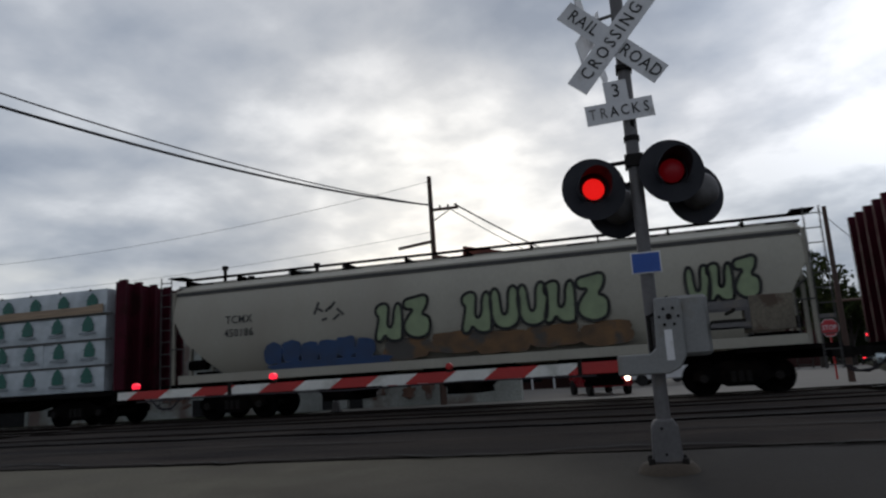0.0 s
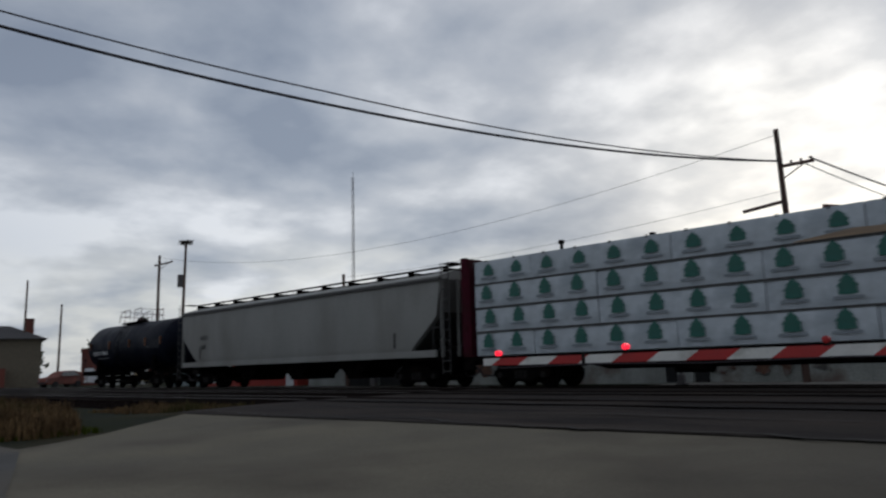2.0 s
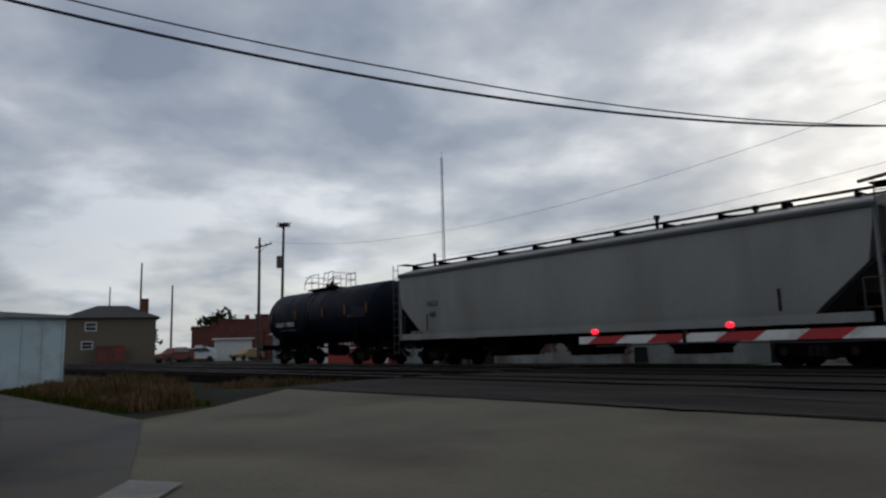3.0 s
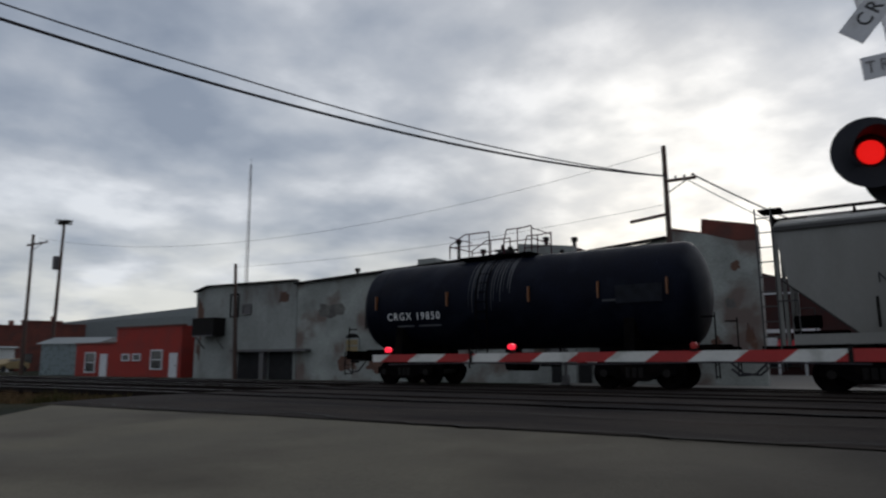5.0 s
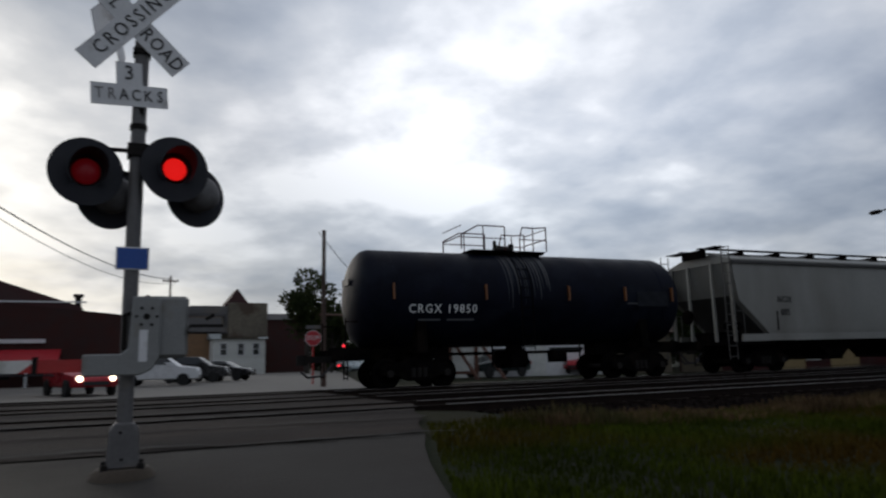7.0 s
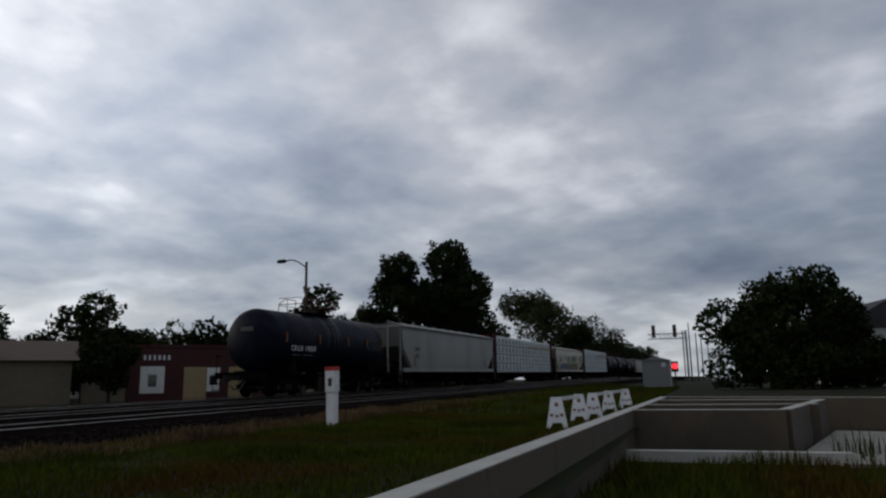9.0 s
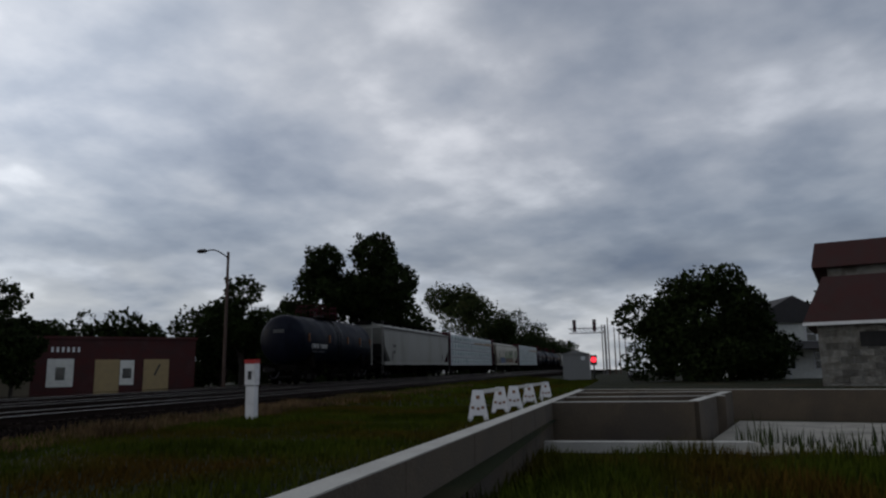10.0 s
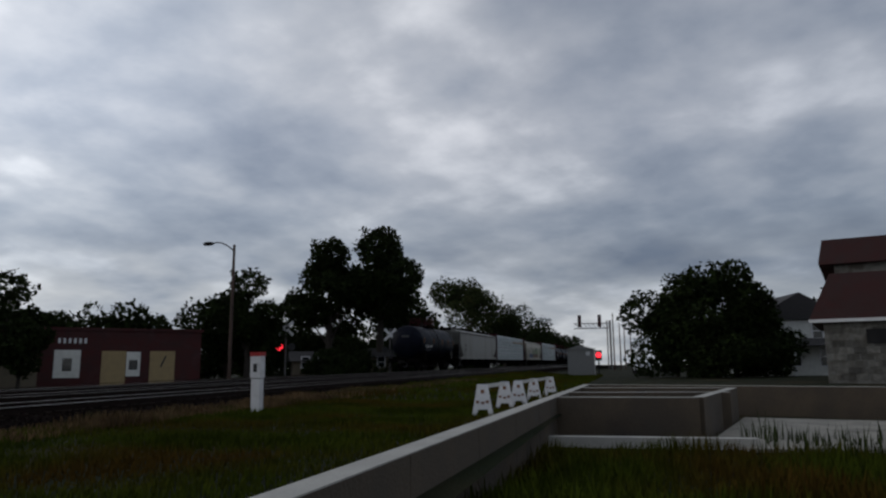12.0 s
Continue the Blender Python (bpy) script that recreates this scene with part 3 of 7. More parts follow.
def make_signal():
    s = thing("crossing_signal", "grey steel railroad crossing signal with crossbuck, red lamps and gate drive", "crossing signal", at=pose(MAST[0], MAST[1], -0.13))
    bm = bm_new()
    rod(bm, (0, 0, 0.3), (0, 0, 5.15), 0.066, seg=20)
    mast = part("mast", bm, GALV, s, smooth=True)
    bm = bm_new()
    lathe(bm, [(5.15, 0.08), (5.25, 0.095), (5.3, 0.03)], 16, "z")
    part("cap", bm, IRON, mast, smooth=True)
    # junction-box base on a round footing
    bm = bm_new()
    prism(bm, [(-0.135, 0.05), (0.135, 0.05), (0.12, 0.38), (0.08, 0.44), (-0.08, 0.44), (-0.12, 0.38)], -0.11, 0.11)
    part("base_box", bm, GALV, s, "dented grey cast base box", bevel=0.015)
    bm = bm_new()
    lathe(bm, [(-0.05, 0.29), (0.015, 0.26), (0.05, 0.22)], 24, "z")
    part("footing", bm, CONCRETE, s, "round stained concrete footing", smooth=True)
    for k in range(4):
        a = radians(45 + 90 * k)
        bm = bm_new()
        lathe(bm, [(0.03, 0.03), (0.09, 0.03), (0.1, 0.02)], 6, "z", (0.19 * math.cos(a) * 1.1, 0.19 * math.sin(a), 0))
        part("anchor_bolt", bm, IRON, s)
    for x, z in ((-0.03, 0.36), (-0.01, 0.13)):
        bm = bm_new()
        lathe(bm, [(-0.125, 0.012), (-0.11, 0.014)], 8, "y", (x, 0, z))
        part("bolt", bm, IRON, s)
    # crossbuck, turned a little to the road
    cb = new("crossbuck")
    cb.parent = s
    cb.matrix_basis = pose(-0.09, -0.10, 4.20, 0, 0, 4)
    for name, ang, words, y in (("railroad_blade", 43, ("RAIL", "ROAD"), 0.0), ("crossing_blade", -50, ("CROSSING",), -0.014)):
        bm = bm_new()
        box(bm, -0.61, 0.61, y - 0.004, y + 0.004, -0.115, 0.115, pose(0, 0, 0, 0, ang, 0))
        b = part(name, bm, SIGN_WHITE, cb, "white sign blade with black letters")
        spots = ((-0.36, "RAIL"), (0.36, "ROAD")) if len(words) == 2 else ((0, "CROSSING"),)
        for x, w in spots:
            lettering("letters", w, 0.185, INK, b, pose(0, 0, 0, 0, ang, 0) @ facing_near(x, y - 0.006, 0), squeeze=0.86, gap=1.12 if len(w) < 5 else 1.34)
    bm = bm_new()
    box(bm, -0.08, 0.08, -0.09, 0.08, 3.9, 3.95)
    part("bracket", bm, IRON, s)
    # a second crossbuck for the other side, seen edge on from behind
    for ang in (40, -40):
        bm = bm_new()
        box(bm, -0.6, 0.6, -0.004, 0.004, -0.11, 0.11, pose(-0.30, 0.22, 4.46, 0, 0, 74) @ pose(0, 0, 0, 0, ang, 0))
        part("rear_blade", bm, SIGN_WHITE, s, "back of the other crossbuck")
    bm = bm_new()
    rod(bm, (0.0, 0.0, 4.55), (-0.42, 0.05, 4.5), 0.018), rod(bm, (0.0, 0.0, 4.42), (-0.32, 0.05, 4.4), 0.015)
    part("rear_bracket", bm, GALV, s)
    # the tracks sign
    bm = bm_new()
    prism(bm, [(-0.335, 0), (0.335, 0), (0.335, 0.21), (0.115, 0.21), (0.115, 0.43), (-0.115, 0.43), (-0.115, 0.21), (-0.335, 0.21)], -0.004, 0.004)
    ts = part("tracks_sign", bm, SIGN_WHITE, s, "white T-shaped sign with a worn count of tracks", at=pose(-0.08, -0.09, 3.35, 0, -4.5, 6))
    lettering("digit", "3", 0.2, INK, ts, facing_near(0, -0.006, 0.32), squeeze=0.9)
    for k, (ch, m) in enumerate(zip("TRACKS", (INK_FADED, INK_FADED, INK, INK, INK, INK))):
        lettering("letter", ch, 0.155, m, ts, facing_near(-0.265 + 0.106 * k, -0.006, 0.105), squeeze=0.8)
    bm = bm_new()
    bar(bm, (0.02, -0.08, 3.35), (0.02, -0.02, 3.19), 0.04, 0.01), rod(bm, (0, 0, 3.15), (0, 0, 3.2), 0.078, seg=16)
    part("sign_bracket", bm, IRON, s)

    # flashing lamps: a pair towards each side
    def lamp(x, y, z, yaw, lens, beat=None):
        h = new("flasher")
        h.parent = s
        h.matrix_basis = pose(x, y, z, 0, 0, yaw)
        bm = bm_new()
        lathe(bm, [(0.0, 0.31), (-0.012, 0.315), (-0.012, 0.14), (0.0, 0.135)], 36, "y")
        part("background", bm, HOOD, h, "round black background plate", smooth=True)
        bm = bm_new()
        lathe(bm, [(0.0, 0.17), (0.16, 0.165), (0.2, 0.13), (0.22, 0.05)], 24, "y")
        part("housing", bm, GALV, h, "weathered grey lamp housing", smooth=True)
        bm = bm_new()
        lathe(bm, [(-0.005, 0.108), (-0.03, 0.095), (-0.045, 0.06), (-0.05, 0.01)], 24, "y")
        part("lens", bm, lens, h, "round red lens", smooth=True)
        if beat is not None:   # added half-round screen turns before the always-lit lens to imitate switching off
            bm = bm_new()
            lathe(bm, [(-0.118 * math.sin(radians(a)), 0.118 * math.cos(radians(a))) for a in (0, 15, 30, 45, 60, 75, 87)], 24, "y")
            ADDED_SCREENS.append((part("screen", bm, RED_DIM, h, "added dark red cover standing in for the unlit lens", smooth=True), beat))
        bm = bm_new()   # visor over the upper three quarters
        n = 26
        rows = []
        for k in range(n + 1):
            a = radians(-50 + 280 * k / n)
            ln = 0.11 + 0.19 * max(0, math.sin(a)) ** 0.7
            rows.append([bm.verts.new((r * math.cos(a), yy, r * math.sin(a) - dz)) for r, yy, dz in ((0.163, -0.01, 0), (0.166, -ln, 0.0), (0.160, -ln, 0.0), (0.157, -0.01, 0))])
        for a, b in zip(rows, rows[1:]):
            for k in range(4):
                bm.faces.new((a[k], a[(k + 1) % 4], b[(k + 1) % 4], b[k]))
        bmesh.ops.recalc_face_normals(bm, faces=bm.faces[:])
        part("visor", bm, HOOD, h, "black visor", smooth=True)
        return h

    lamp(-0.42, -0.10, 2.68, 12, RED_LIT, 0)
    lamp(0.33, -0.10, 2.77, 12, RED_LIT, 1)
    lamp(-0.22, 0.24, 2.54, 205, RED_DIM)
    lamp(0.56, 0.22, 2.60, 205, RED_LIT)
    bm = bm_new()
    rod(bm, (-0.40, 0.0, 2.93), (0.52, 0.0, 2.97), 0.022), rod(bm, (-0.3, 0.0, 2.66), (0.1, 0.0, 2.77), 0.018), box(bm, -0.09, 0.09, -0.09, 0.09, 2.88, 3.0)
    rod(bm, (-0.40, 0.02, 2.7), (-0.40, 0.02, 2.94), 0.025), rod(bm, (0.33, 0.02, 2.75), (0.33, 0.02, 2.97), 0.025)
    part("cross_arm", bm, IRON, s)
    bm = bm_new()
    box(bm, -0.14, 0.14, -0.085, -0.075, 1.80, 2.01)
    bs = part("emergency_sign", bm, SIGN_WHITE, s, "small blue notice plate with a white border", bevel=0.004)
    bm = bm_new()
    box(bm, -0.128, 0.128, -0.089, -0.084, 1.812, 1.998)
    part("blue_field", bm, BLUE, bs)
    for k in range(3):
        bm = bm_new()
        box(bm, -0.1, 0.1 - 0.03 * k, -0.0915, -0.0885, 1.955 - 0.045 * k, 1.97 - 0.045 * k)
        part("text_bar", bm, BLUE, bs, "unreadable line of writing")
    # gate mechanism
    bm = bm_new()
    box(bm, 0.16, 0.50, -0.15, 0.25, 1.0, 1.56)
    part("drive_cabinet", bm, CABINET, s, "grey gate drive cabinet", bevel=0.03)
    bm = bm_new()
    prism(bm, [(0.02, 1.55), (0.24, 1.55), (0.26, 1.50), (0.26, 1.0), (0.20, 0.90), (0.10, 0.85), (-0.36, 0.85), (-0.36, 1.04), (-0.06, 1.04), (0.0, 1.09)], -0.20, -0.155)
    part("arm_bracket", bm, CABINET, s, "grey crank arm holding the gate", bevel=0.012)
    for k in range(6):
        a = radians(60 * k)
        bm = bm_new()
        lathe(bm, [(-0.215, 0.012), (-0.2, 0.014)], 8, "y", (0.14 + 0.085 * math.cos(a), 0, 1.37 + 0.085 * math.sin(a)))
        part("bolt", bm, IRON, s)
    bm = bm_new()
    lathe(bm, [(-0.23, 0.02), (-0.2, 0.028)], 12, "y", (0.14, 0, 1.37))
    part("hub", bm, IRON, s)
    bm = bm_new()
    box(bm, 0.085, 0.155, -0.204, -0.2, 0.97, 1.25)
    part("notice_strip", bm, SIGN_WHITE, s, "pale vertical notice strip")
    bm = bm_new()
    rod(bm, (0.05, -0.1, 1.52), (0.16, -0.1, 1.56), 0.015)
    part("conduit", bm, IRON, s)
    bm = bm_new()
    rod(bm, (-0.04, -0.1, 1.38), (-0.04, -0.1, 1.05), 0.02), rod(bm, (-0.06, -0.1, 1.38), (0.05, -0.1, 1.42), 0.015)
    part("conduit", bm, IRON, s)
    # counterweights
    for y0, y1, w0, w1 in ((-0.21, -0.185, -0.235, -0.21), (0.2, 0.225, 0.226, 0.25)):
        bm = bm_new()
        prism(bm, [(0.50, 1.40), (0.50, 1.47), (0.92, 1.47), (0.92, 1.23), (0.50, 1.23), (0.50, 1.27), (0.86, 1.27), (0.86, 1.40)], y0, y1)
        part("weight_arm", bm, GALV, s, "steel counterweight arm")
        bm = bm_new()
        box(bm, 0.84, 1.20, w0, w1, 1.18, 1.50)
        part("counterweight", bm, RUSTY, s, "weathered steel counterweight plate", bevel=0.004)
    bm = bm_new()
    box(bm, 0.52, 0.80, -0.20, 0.2, 1.27, 1.30), rod(bm, (0.7, -0.24, 1.38), (0.7, 0.25, 1.38), 0.018)
    part("spacer", bm, IRON, s)
    # the lowered gate arm
    g = new("gate_arm")
    g.parent = s
    g.matrix_basis = pose(-0.36, -0.17, 0.945, 0, 0, 0)
    L = 5.45
    edges = [0.0]
    k = 0
    while edges[-1] < L:
        edges.append(min(L, edges[-1] + (0.40 if k % 2 == 0 else 0.41)))
        k += 1
    sl = 0.07
    for i, (a, b) in enumerate(zip(edges, edges[1:])):
        sa, sb = (0 if i == 0 else sl), (0 if b == L else sl)
        h0, h1 = 0.055 - 0.012 * a / L, 0.055 - 0.012 * b / L
        bm = bm_new()
        prism(bm, [(-a + sa - (0 if i == 0 else 0), h0), (-b + sb, h1), (-b - sb, -h1), (-a - sa, -h0)], -0.014, 0.014)
        part("stripe", bm, GATE_RED if i % 2 == 0 else GATE_WHITE, g, "red reflective stripe" if i % 2 == 0 else "white reflective stripe")
    for x in (4.05, 0.35):
        bm = bm_new()
        box(bm, -x - 0.02, -x + 0.02, -0.022, 0.022, -0.075, 0.08)
        part("joint", bm, IRON, g)
    for x, m, z in ((5.22, GATE_LAMP, 0.10), (3.54, GATE_LAMP, 0.115), (1.62, GATE_RED, 0.10)):
        bm = bm_new()
        lathe(bm, [(-0.04, 0.015), (-0.035, 0.033), (0.03, 0.033), (0.04, 0.02)], 14, "y", (-x, 0, z))
        lm = part("gate_lamp", bm, m, g, "small red gate lamp", smooth=True)
        bm = bm_new()
        box(bm, -x - 0.03, -x + 0.03, -0.02, 0.02, 0.045, z - 0.03)
        part("lamp_foot", bm, IRON, lm)
    bm = bm_new()
    pts = [Vector((-0.2 - 1.25 * k, -0.02, -0.075 + 0.02 * (k % 2))) for k in range(5)]
    for a, b in zip(pts, pts[1:]):
        rod(bm, a, b, 0.008, seg=6)
    part("lamp_cable", bm, CABLE, g)
    return s



SIGNAL = make_signal()
tagged(SIGNAL, group="crossing signals")
tagged(copy_thing(SIGNAL, pose(-10.9, 25.6, -0.2, 0, 0, 180)), "grey crossing signal on the far side of the tracks")
# ---- the train ----
WHEEL_R = 0.42
ROLLING = []


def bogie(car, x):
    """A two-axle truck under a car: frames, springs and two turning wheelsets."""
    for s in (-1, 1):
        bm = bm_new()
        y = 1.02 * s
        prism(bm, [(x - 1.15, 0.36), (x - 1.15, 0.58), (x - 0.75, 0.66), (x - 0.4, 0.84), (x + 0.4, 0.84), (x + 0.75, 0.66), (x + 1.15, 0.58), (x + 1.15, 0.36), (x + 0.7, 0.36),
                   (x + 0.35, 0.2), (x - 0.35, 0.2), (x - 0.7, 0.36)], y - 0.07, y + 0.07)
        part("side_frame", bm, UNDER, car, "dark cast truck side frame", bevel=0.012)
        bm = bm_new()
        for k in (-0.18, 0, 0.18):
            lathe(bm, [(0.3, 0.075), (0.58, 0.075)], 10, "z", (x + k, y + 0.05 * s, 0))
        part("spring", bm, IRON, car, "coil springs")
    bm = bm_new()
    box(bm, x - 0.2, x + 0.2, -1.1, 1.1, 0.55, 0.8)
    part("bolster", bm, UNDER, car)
    for d in (-0.89, 0.89):
        w = new("wheelset")
        w.parent = car
        w.matrix_basis = pose(x + d, 0, WHEEL_R)
        for s in (-1, 1):
            bm = bm_new()
            lathe(bm, [(0.66 * s, 0.455), (0.69 * s, 0.455), (0.70 * s, 0.42), (0.79 * s, 0.415), (0.80 * s, 0.36), (0.76 * s, 0.33), (0.75 * s, 0.14), (0.82 * s, 0.11), (0.82 * s, 0.02)], 28, "y")
            part("wheel", bm, UNDER, w, "dark steel wheel", smooth=True)
        bm = bm_new()
        rod(bm, (0, -1.05, 0), (0, 1.05, 0), 0.08, seg=10), rod(bm, (0, -1.12, 0), (0, -1.04, 0), 0.11, seg=10), box(bm, 0.2, 0.26, -0.74, -0.70, -0.03, 0.03)
        part("axle", bm, IRON, w)
        ROLLING.append(w)


def coupler(car, x, way):
    bm = bm_new()
    box(bm, min(x, x + 0.9 * way), max(x, x + 0.9 * way), -0.09, 0.09, 0.78, 0.98)
    lathe(bm, [(0.72, 0.17), (1.02, 0.17)], 10, "z", (x + 0.95 * way, 0.03, 0))
    part("coupler", bm, IRON, car)
    bm = bm_new()
    pts = [Vector((x + 0.1 * way, -0.35, 0.75)), Vector((x + 0.45 * way, -0.35, 0.42)), Vector((x + 0.85 * way, -0.3, 0.38)), Vector((x + 1.05 * way, -0.28, 0.55))]
    for a, b in zip(pts, pts[1:]):
        rod(bm, a, b, 0.03, seg=6)
    part("air_hose", bm, CABLE, car)


def tank_car():
    c = thing("tank_car", "short black railway tank car with white lettering and a top platform", "tank car", "cars of the freight train")
    L, R, zc = 11.8, 1.5, 2.65
    prof = [(0.0 + 0.6 * (1 - math.cos(radians(a))), R * math.sin(radians(a))) for a in (3, 15, 30, 45, 60, 75, 90)]
    prof += [(x, R) for x in (3, 6, 9)] + [(L - s, r) for s, r in prof[::-1]]
    bm = bm_new()
    lathe(bm, prof, 48, "x", (0, 0, zc))
    shell = part("shell", bm, TANK, c, "glossy dirty black tank shell", smooth=True)
    for x in (1.1, 3.9, 7.95, 10.7):
        bm = bm_new()
        lathe(bm, [(x - 0.03, R + 0.004), (x + 0.03, R + 0.004)], 48, "x", (0, 0, zc))
        part("weld_seam", bm, TANK, shell, smooth=True)
    # pale drips from the dome down the side
    bm = bm_new()
    for k in range(14):
        x = 4.75 + 0.115 * k + random.uniform(-0.03, 0.03)
        a1 = radians(random.uniform(165, 195))
        n = 10
        w = random.uniform(0.02, 0.07)
        prev = None
        for i in range(n + 1):
            a = radians(95) + (a1 - radians(95)) * i / n
            ww = w * (1 - 0.8 * i / n)
            y, z = (R + 0.006) * math.cos(a), zc + (R + 0.006) * math.sin(a)
            cur = (bm.verts.new((x - ww, y, z)), bm.verts.new((x + ww, y, z)))
            if prev:
                bm.faces.new((prev[0], prev[1], cur[1], cur[0]))
            prev = cur
    part("drip_stains", bm, TANK_STREAK, shell, "pale spill streaks below the dome")
    # ladder on the near side
    lad = bm_new()
    for x in (5.1, 5.5):
        pr = None
        for a in range(95, 200, 15):
            p = Vector((x, (R + 0.13) * math.cos(radians(a)), zc + (R + 0.13) * math.sin(radians(a))))
            if pr is not None:
                rod(lad, pr, p, 0.02, seg=6)
            pr = p
        rod(lad, pr, (x, pr.y, 1.0), 0.02, seg=6)
    for k in range(9):
        z = 1.1 + 0.3 * k
        y = -math.sqrt(max(0.02, (R + 0.13) ** 2 - (z - zc) ** 2)) if z > zc - 0.5 else -1.54
        rod(lad, (5.1, y, z), (5.5, y, z), 0.014, seg=6)
    part("ladder", lad, UNDER, c, "black side ladder")
    # platform, rails and dome fittings
    bm = bm_new()
    box(bm, 3.9, 6.6, -0.72, 0.72, 4.17, 4.20)
    for x in (4.0, 5.2, 6.5):
        box(bm, x - 0.03, x + 0.03, -0.75, 0.75, 4.10, 4.17)
    part("platform", bm, UNDER, c)
    bm = bm_new()
    lathe(bm, [(4.1, 0.38), (4.32, 0.36), (4.38, 0.28), (4.42, 0.1)], 20, "z", (5.35, 0, 0))
    lathe(bm, [(4.3, 0.07), (4.62, 0.06), (4.66, 0.03)], 10, "z", (5.15, 0.1, 0)), lathe(bm, [(4.2, 0.09), (4.5, 0.09)], 10, "z", (5.6, -0.2, 0))
    rod(bm, (5.0, -0.2, 4.42), (5.7, 0.2, 4.45), 0.04)
    part("dome", bm, IRON, c, "manway dome with valves", smooth=True)
    for y in (-0.72, 0.72):
        for x0, x1, d in ((3.55, 5.1, 1), (5.65, 6.65, -1)):
            bm = bm_new()
            top = [(x0, y, 4.2), (x0, y, 4.62), (x0 + (0.0 if d > 0 else 0.1), y, 4.98 if d < 0 else 4.66), (x0 + 0.6, y, 4.98), (x1, y, 5.02 if d < 0 else 4.98), (x1, y, 4.2)]
            for a, b in zip(top, top[1:]):
                rod(bm, a, b, 0.021, seg=6)
            rod(bm, ((x0 + x1) / 2, y, 4.2), ((x0 + x1) / 2, y, 4.98), 0.018, seg=6)
            rod(bm, (x0, y, 4.58), (x1, y, 4.58), 0.016, seg=6)
            part("hand_rail", bm, MAROON, c, "thin red-brown hand rail")
    for x in (3.55, 6.65):
        bm = bm_new()
        rod(bm, (x, -0.72, 4.62), (x, 0.72, 4.62), 0.02, seg=6), rod(bm, (x, -0.72, 4.95), (x, 0.72, 4.95), 0.016, seg=6)
        part("cross_rail", bm, MAROON, c)
    # reflective marks and writing
    for x, z in ((1.0, 2.75), (3.95, 2.75), (6.9, 2.75), (9.1, 2.75), (11.05, 2.75)):
        bm = bm_new()
        y = -math.sqrt(R * R - 0.1) - 0.012
        box(bm, x - 0.026, x + 0.026, y - 0.09, y + 0.004, z - 0.22, z + 0.24)
        part("reflective_mark", bm, ORANGE_MARK, c, "orange reflective strip")
    lettering("letters", "CRGX 19850", 0.36, LETTER_WHITE, c, facing_near(2.55, -1.485, 2.25) @ pose(0, 0, 0, 8), squeeze=0.92, gap=1.24)
    for x0, x1, z in ((1.8, 2.5, 1.95), (2.7, 3.6, 1.95), (9.2, 10.2, 2.45)):
        bm = bm_new()
        y = -math.sqrt(R * R - (z - zc) ** 2) - 0.006
        box(bm, x0, x1, y - 0.004, y + 0.004, z - 0.03, z + 0.03)
        part("text_bar", bm, TANK_STREAK, c, "unreadable line of small writing")
    bm = bm_new()
    box(bm, 9.6, 10.9, -1.515, -1.49, 2.35, 2.85)
    part("faded_panel", bm, FADED, c, "faded graffiti patch")
    # frame and underside
    for a, b, e0, e1, x in ((-0.45, 3.2, -0.45, -0.3, 1.9), (8.6, 12.25, 12.1, 12.25, 9.9)):
        bm = bm_new()
        box(bm, a, b, -0.3, 0.3, 0.82, 1.2), box(bm, e0, e1, -1.4, 1.4, 0.85, 1.15)
        prism(bm, [(-1.45, 1.0), (1.45, 1.0), (1.3, 2.1), (0.6, 1.3), (-0.6, 1.3), (-1.3, 2.1)], x - 0.15, x + 0.15, "yz")
        part("stub_sill", bm, UNDER, c)
    bm = bm_new()
    lathe(bm, [(5.2, 0.3), (6.2, 0.3)], 14, "x", (0, 0.3, 0.75)), box(bm, 5.4, 5.8, -0.3, 0.1, 0.5, 1.2), rod(bm, (3.2, 0.5, 0.95), (8.6, 0.5, 0.95), 0.05), box(bm, 6.8, 7.3, -0.6, -0.2, 0.6, 1.0)
    rod(bm, (4.4, -0.9, 0.55), (4.4, -0.9, 1.3), 0.03), rod(bm, (7.6, -0.9, 0.6), (7.6, -0.9, 1.3), 0.03)
    part("outlet_gear", bm, UNDER, c, "outlet valve, air tank and brake pipes")
    for x in (-0.38, 12.18):
        for y in (-1.35, 1.35):
            bm = bm_new()
            rod(bm, (x, y, 1.15), (x, y, 2.0), 0.02, seg=6)
            rod(bm, (x, y, 1.9), (x + (0.35 if x < 5 else -0.35), y, 1.9), 0.02, seg=6)
            for z in (0.35, 0.65, 0.95):
                rod(bm, (x, y - 0.2, z), (x, y + 0.2, z), 0.016, seg=6)
            rod(bm, (x, y - 0.2, 0.3), (x, y - 0.2, 1.1), 0.018, seg=6), rod(bm, (x, y + 0.2, 0.3), (x, y + 0.2, 1.1), 0.018, seg=6)
            part("end_rail", bm, UNDER, c)
    bm = bm_new()
    box(bm, -0.012, 0.02, -0.35, 0.35, 3.05, 3.25)
    part("end_placard", bm, TANK_STREAK, c, "pale stencil on the tank head")
    bogie(c, 1.9), bogie(c, 9.9)
    coupler(c, -0.35, -1), coupler(c, 12.15, 1)
    return c


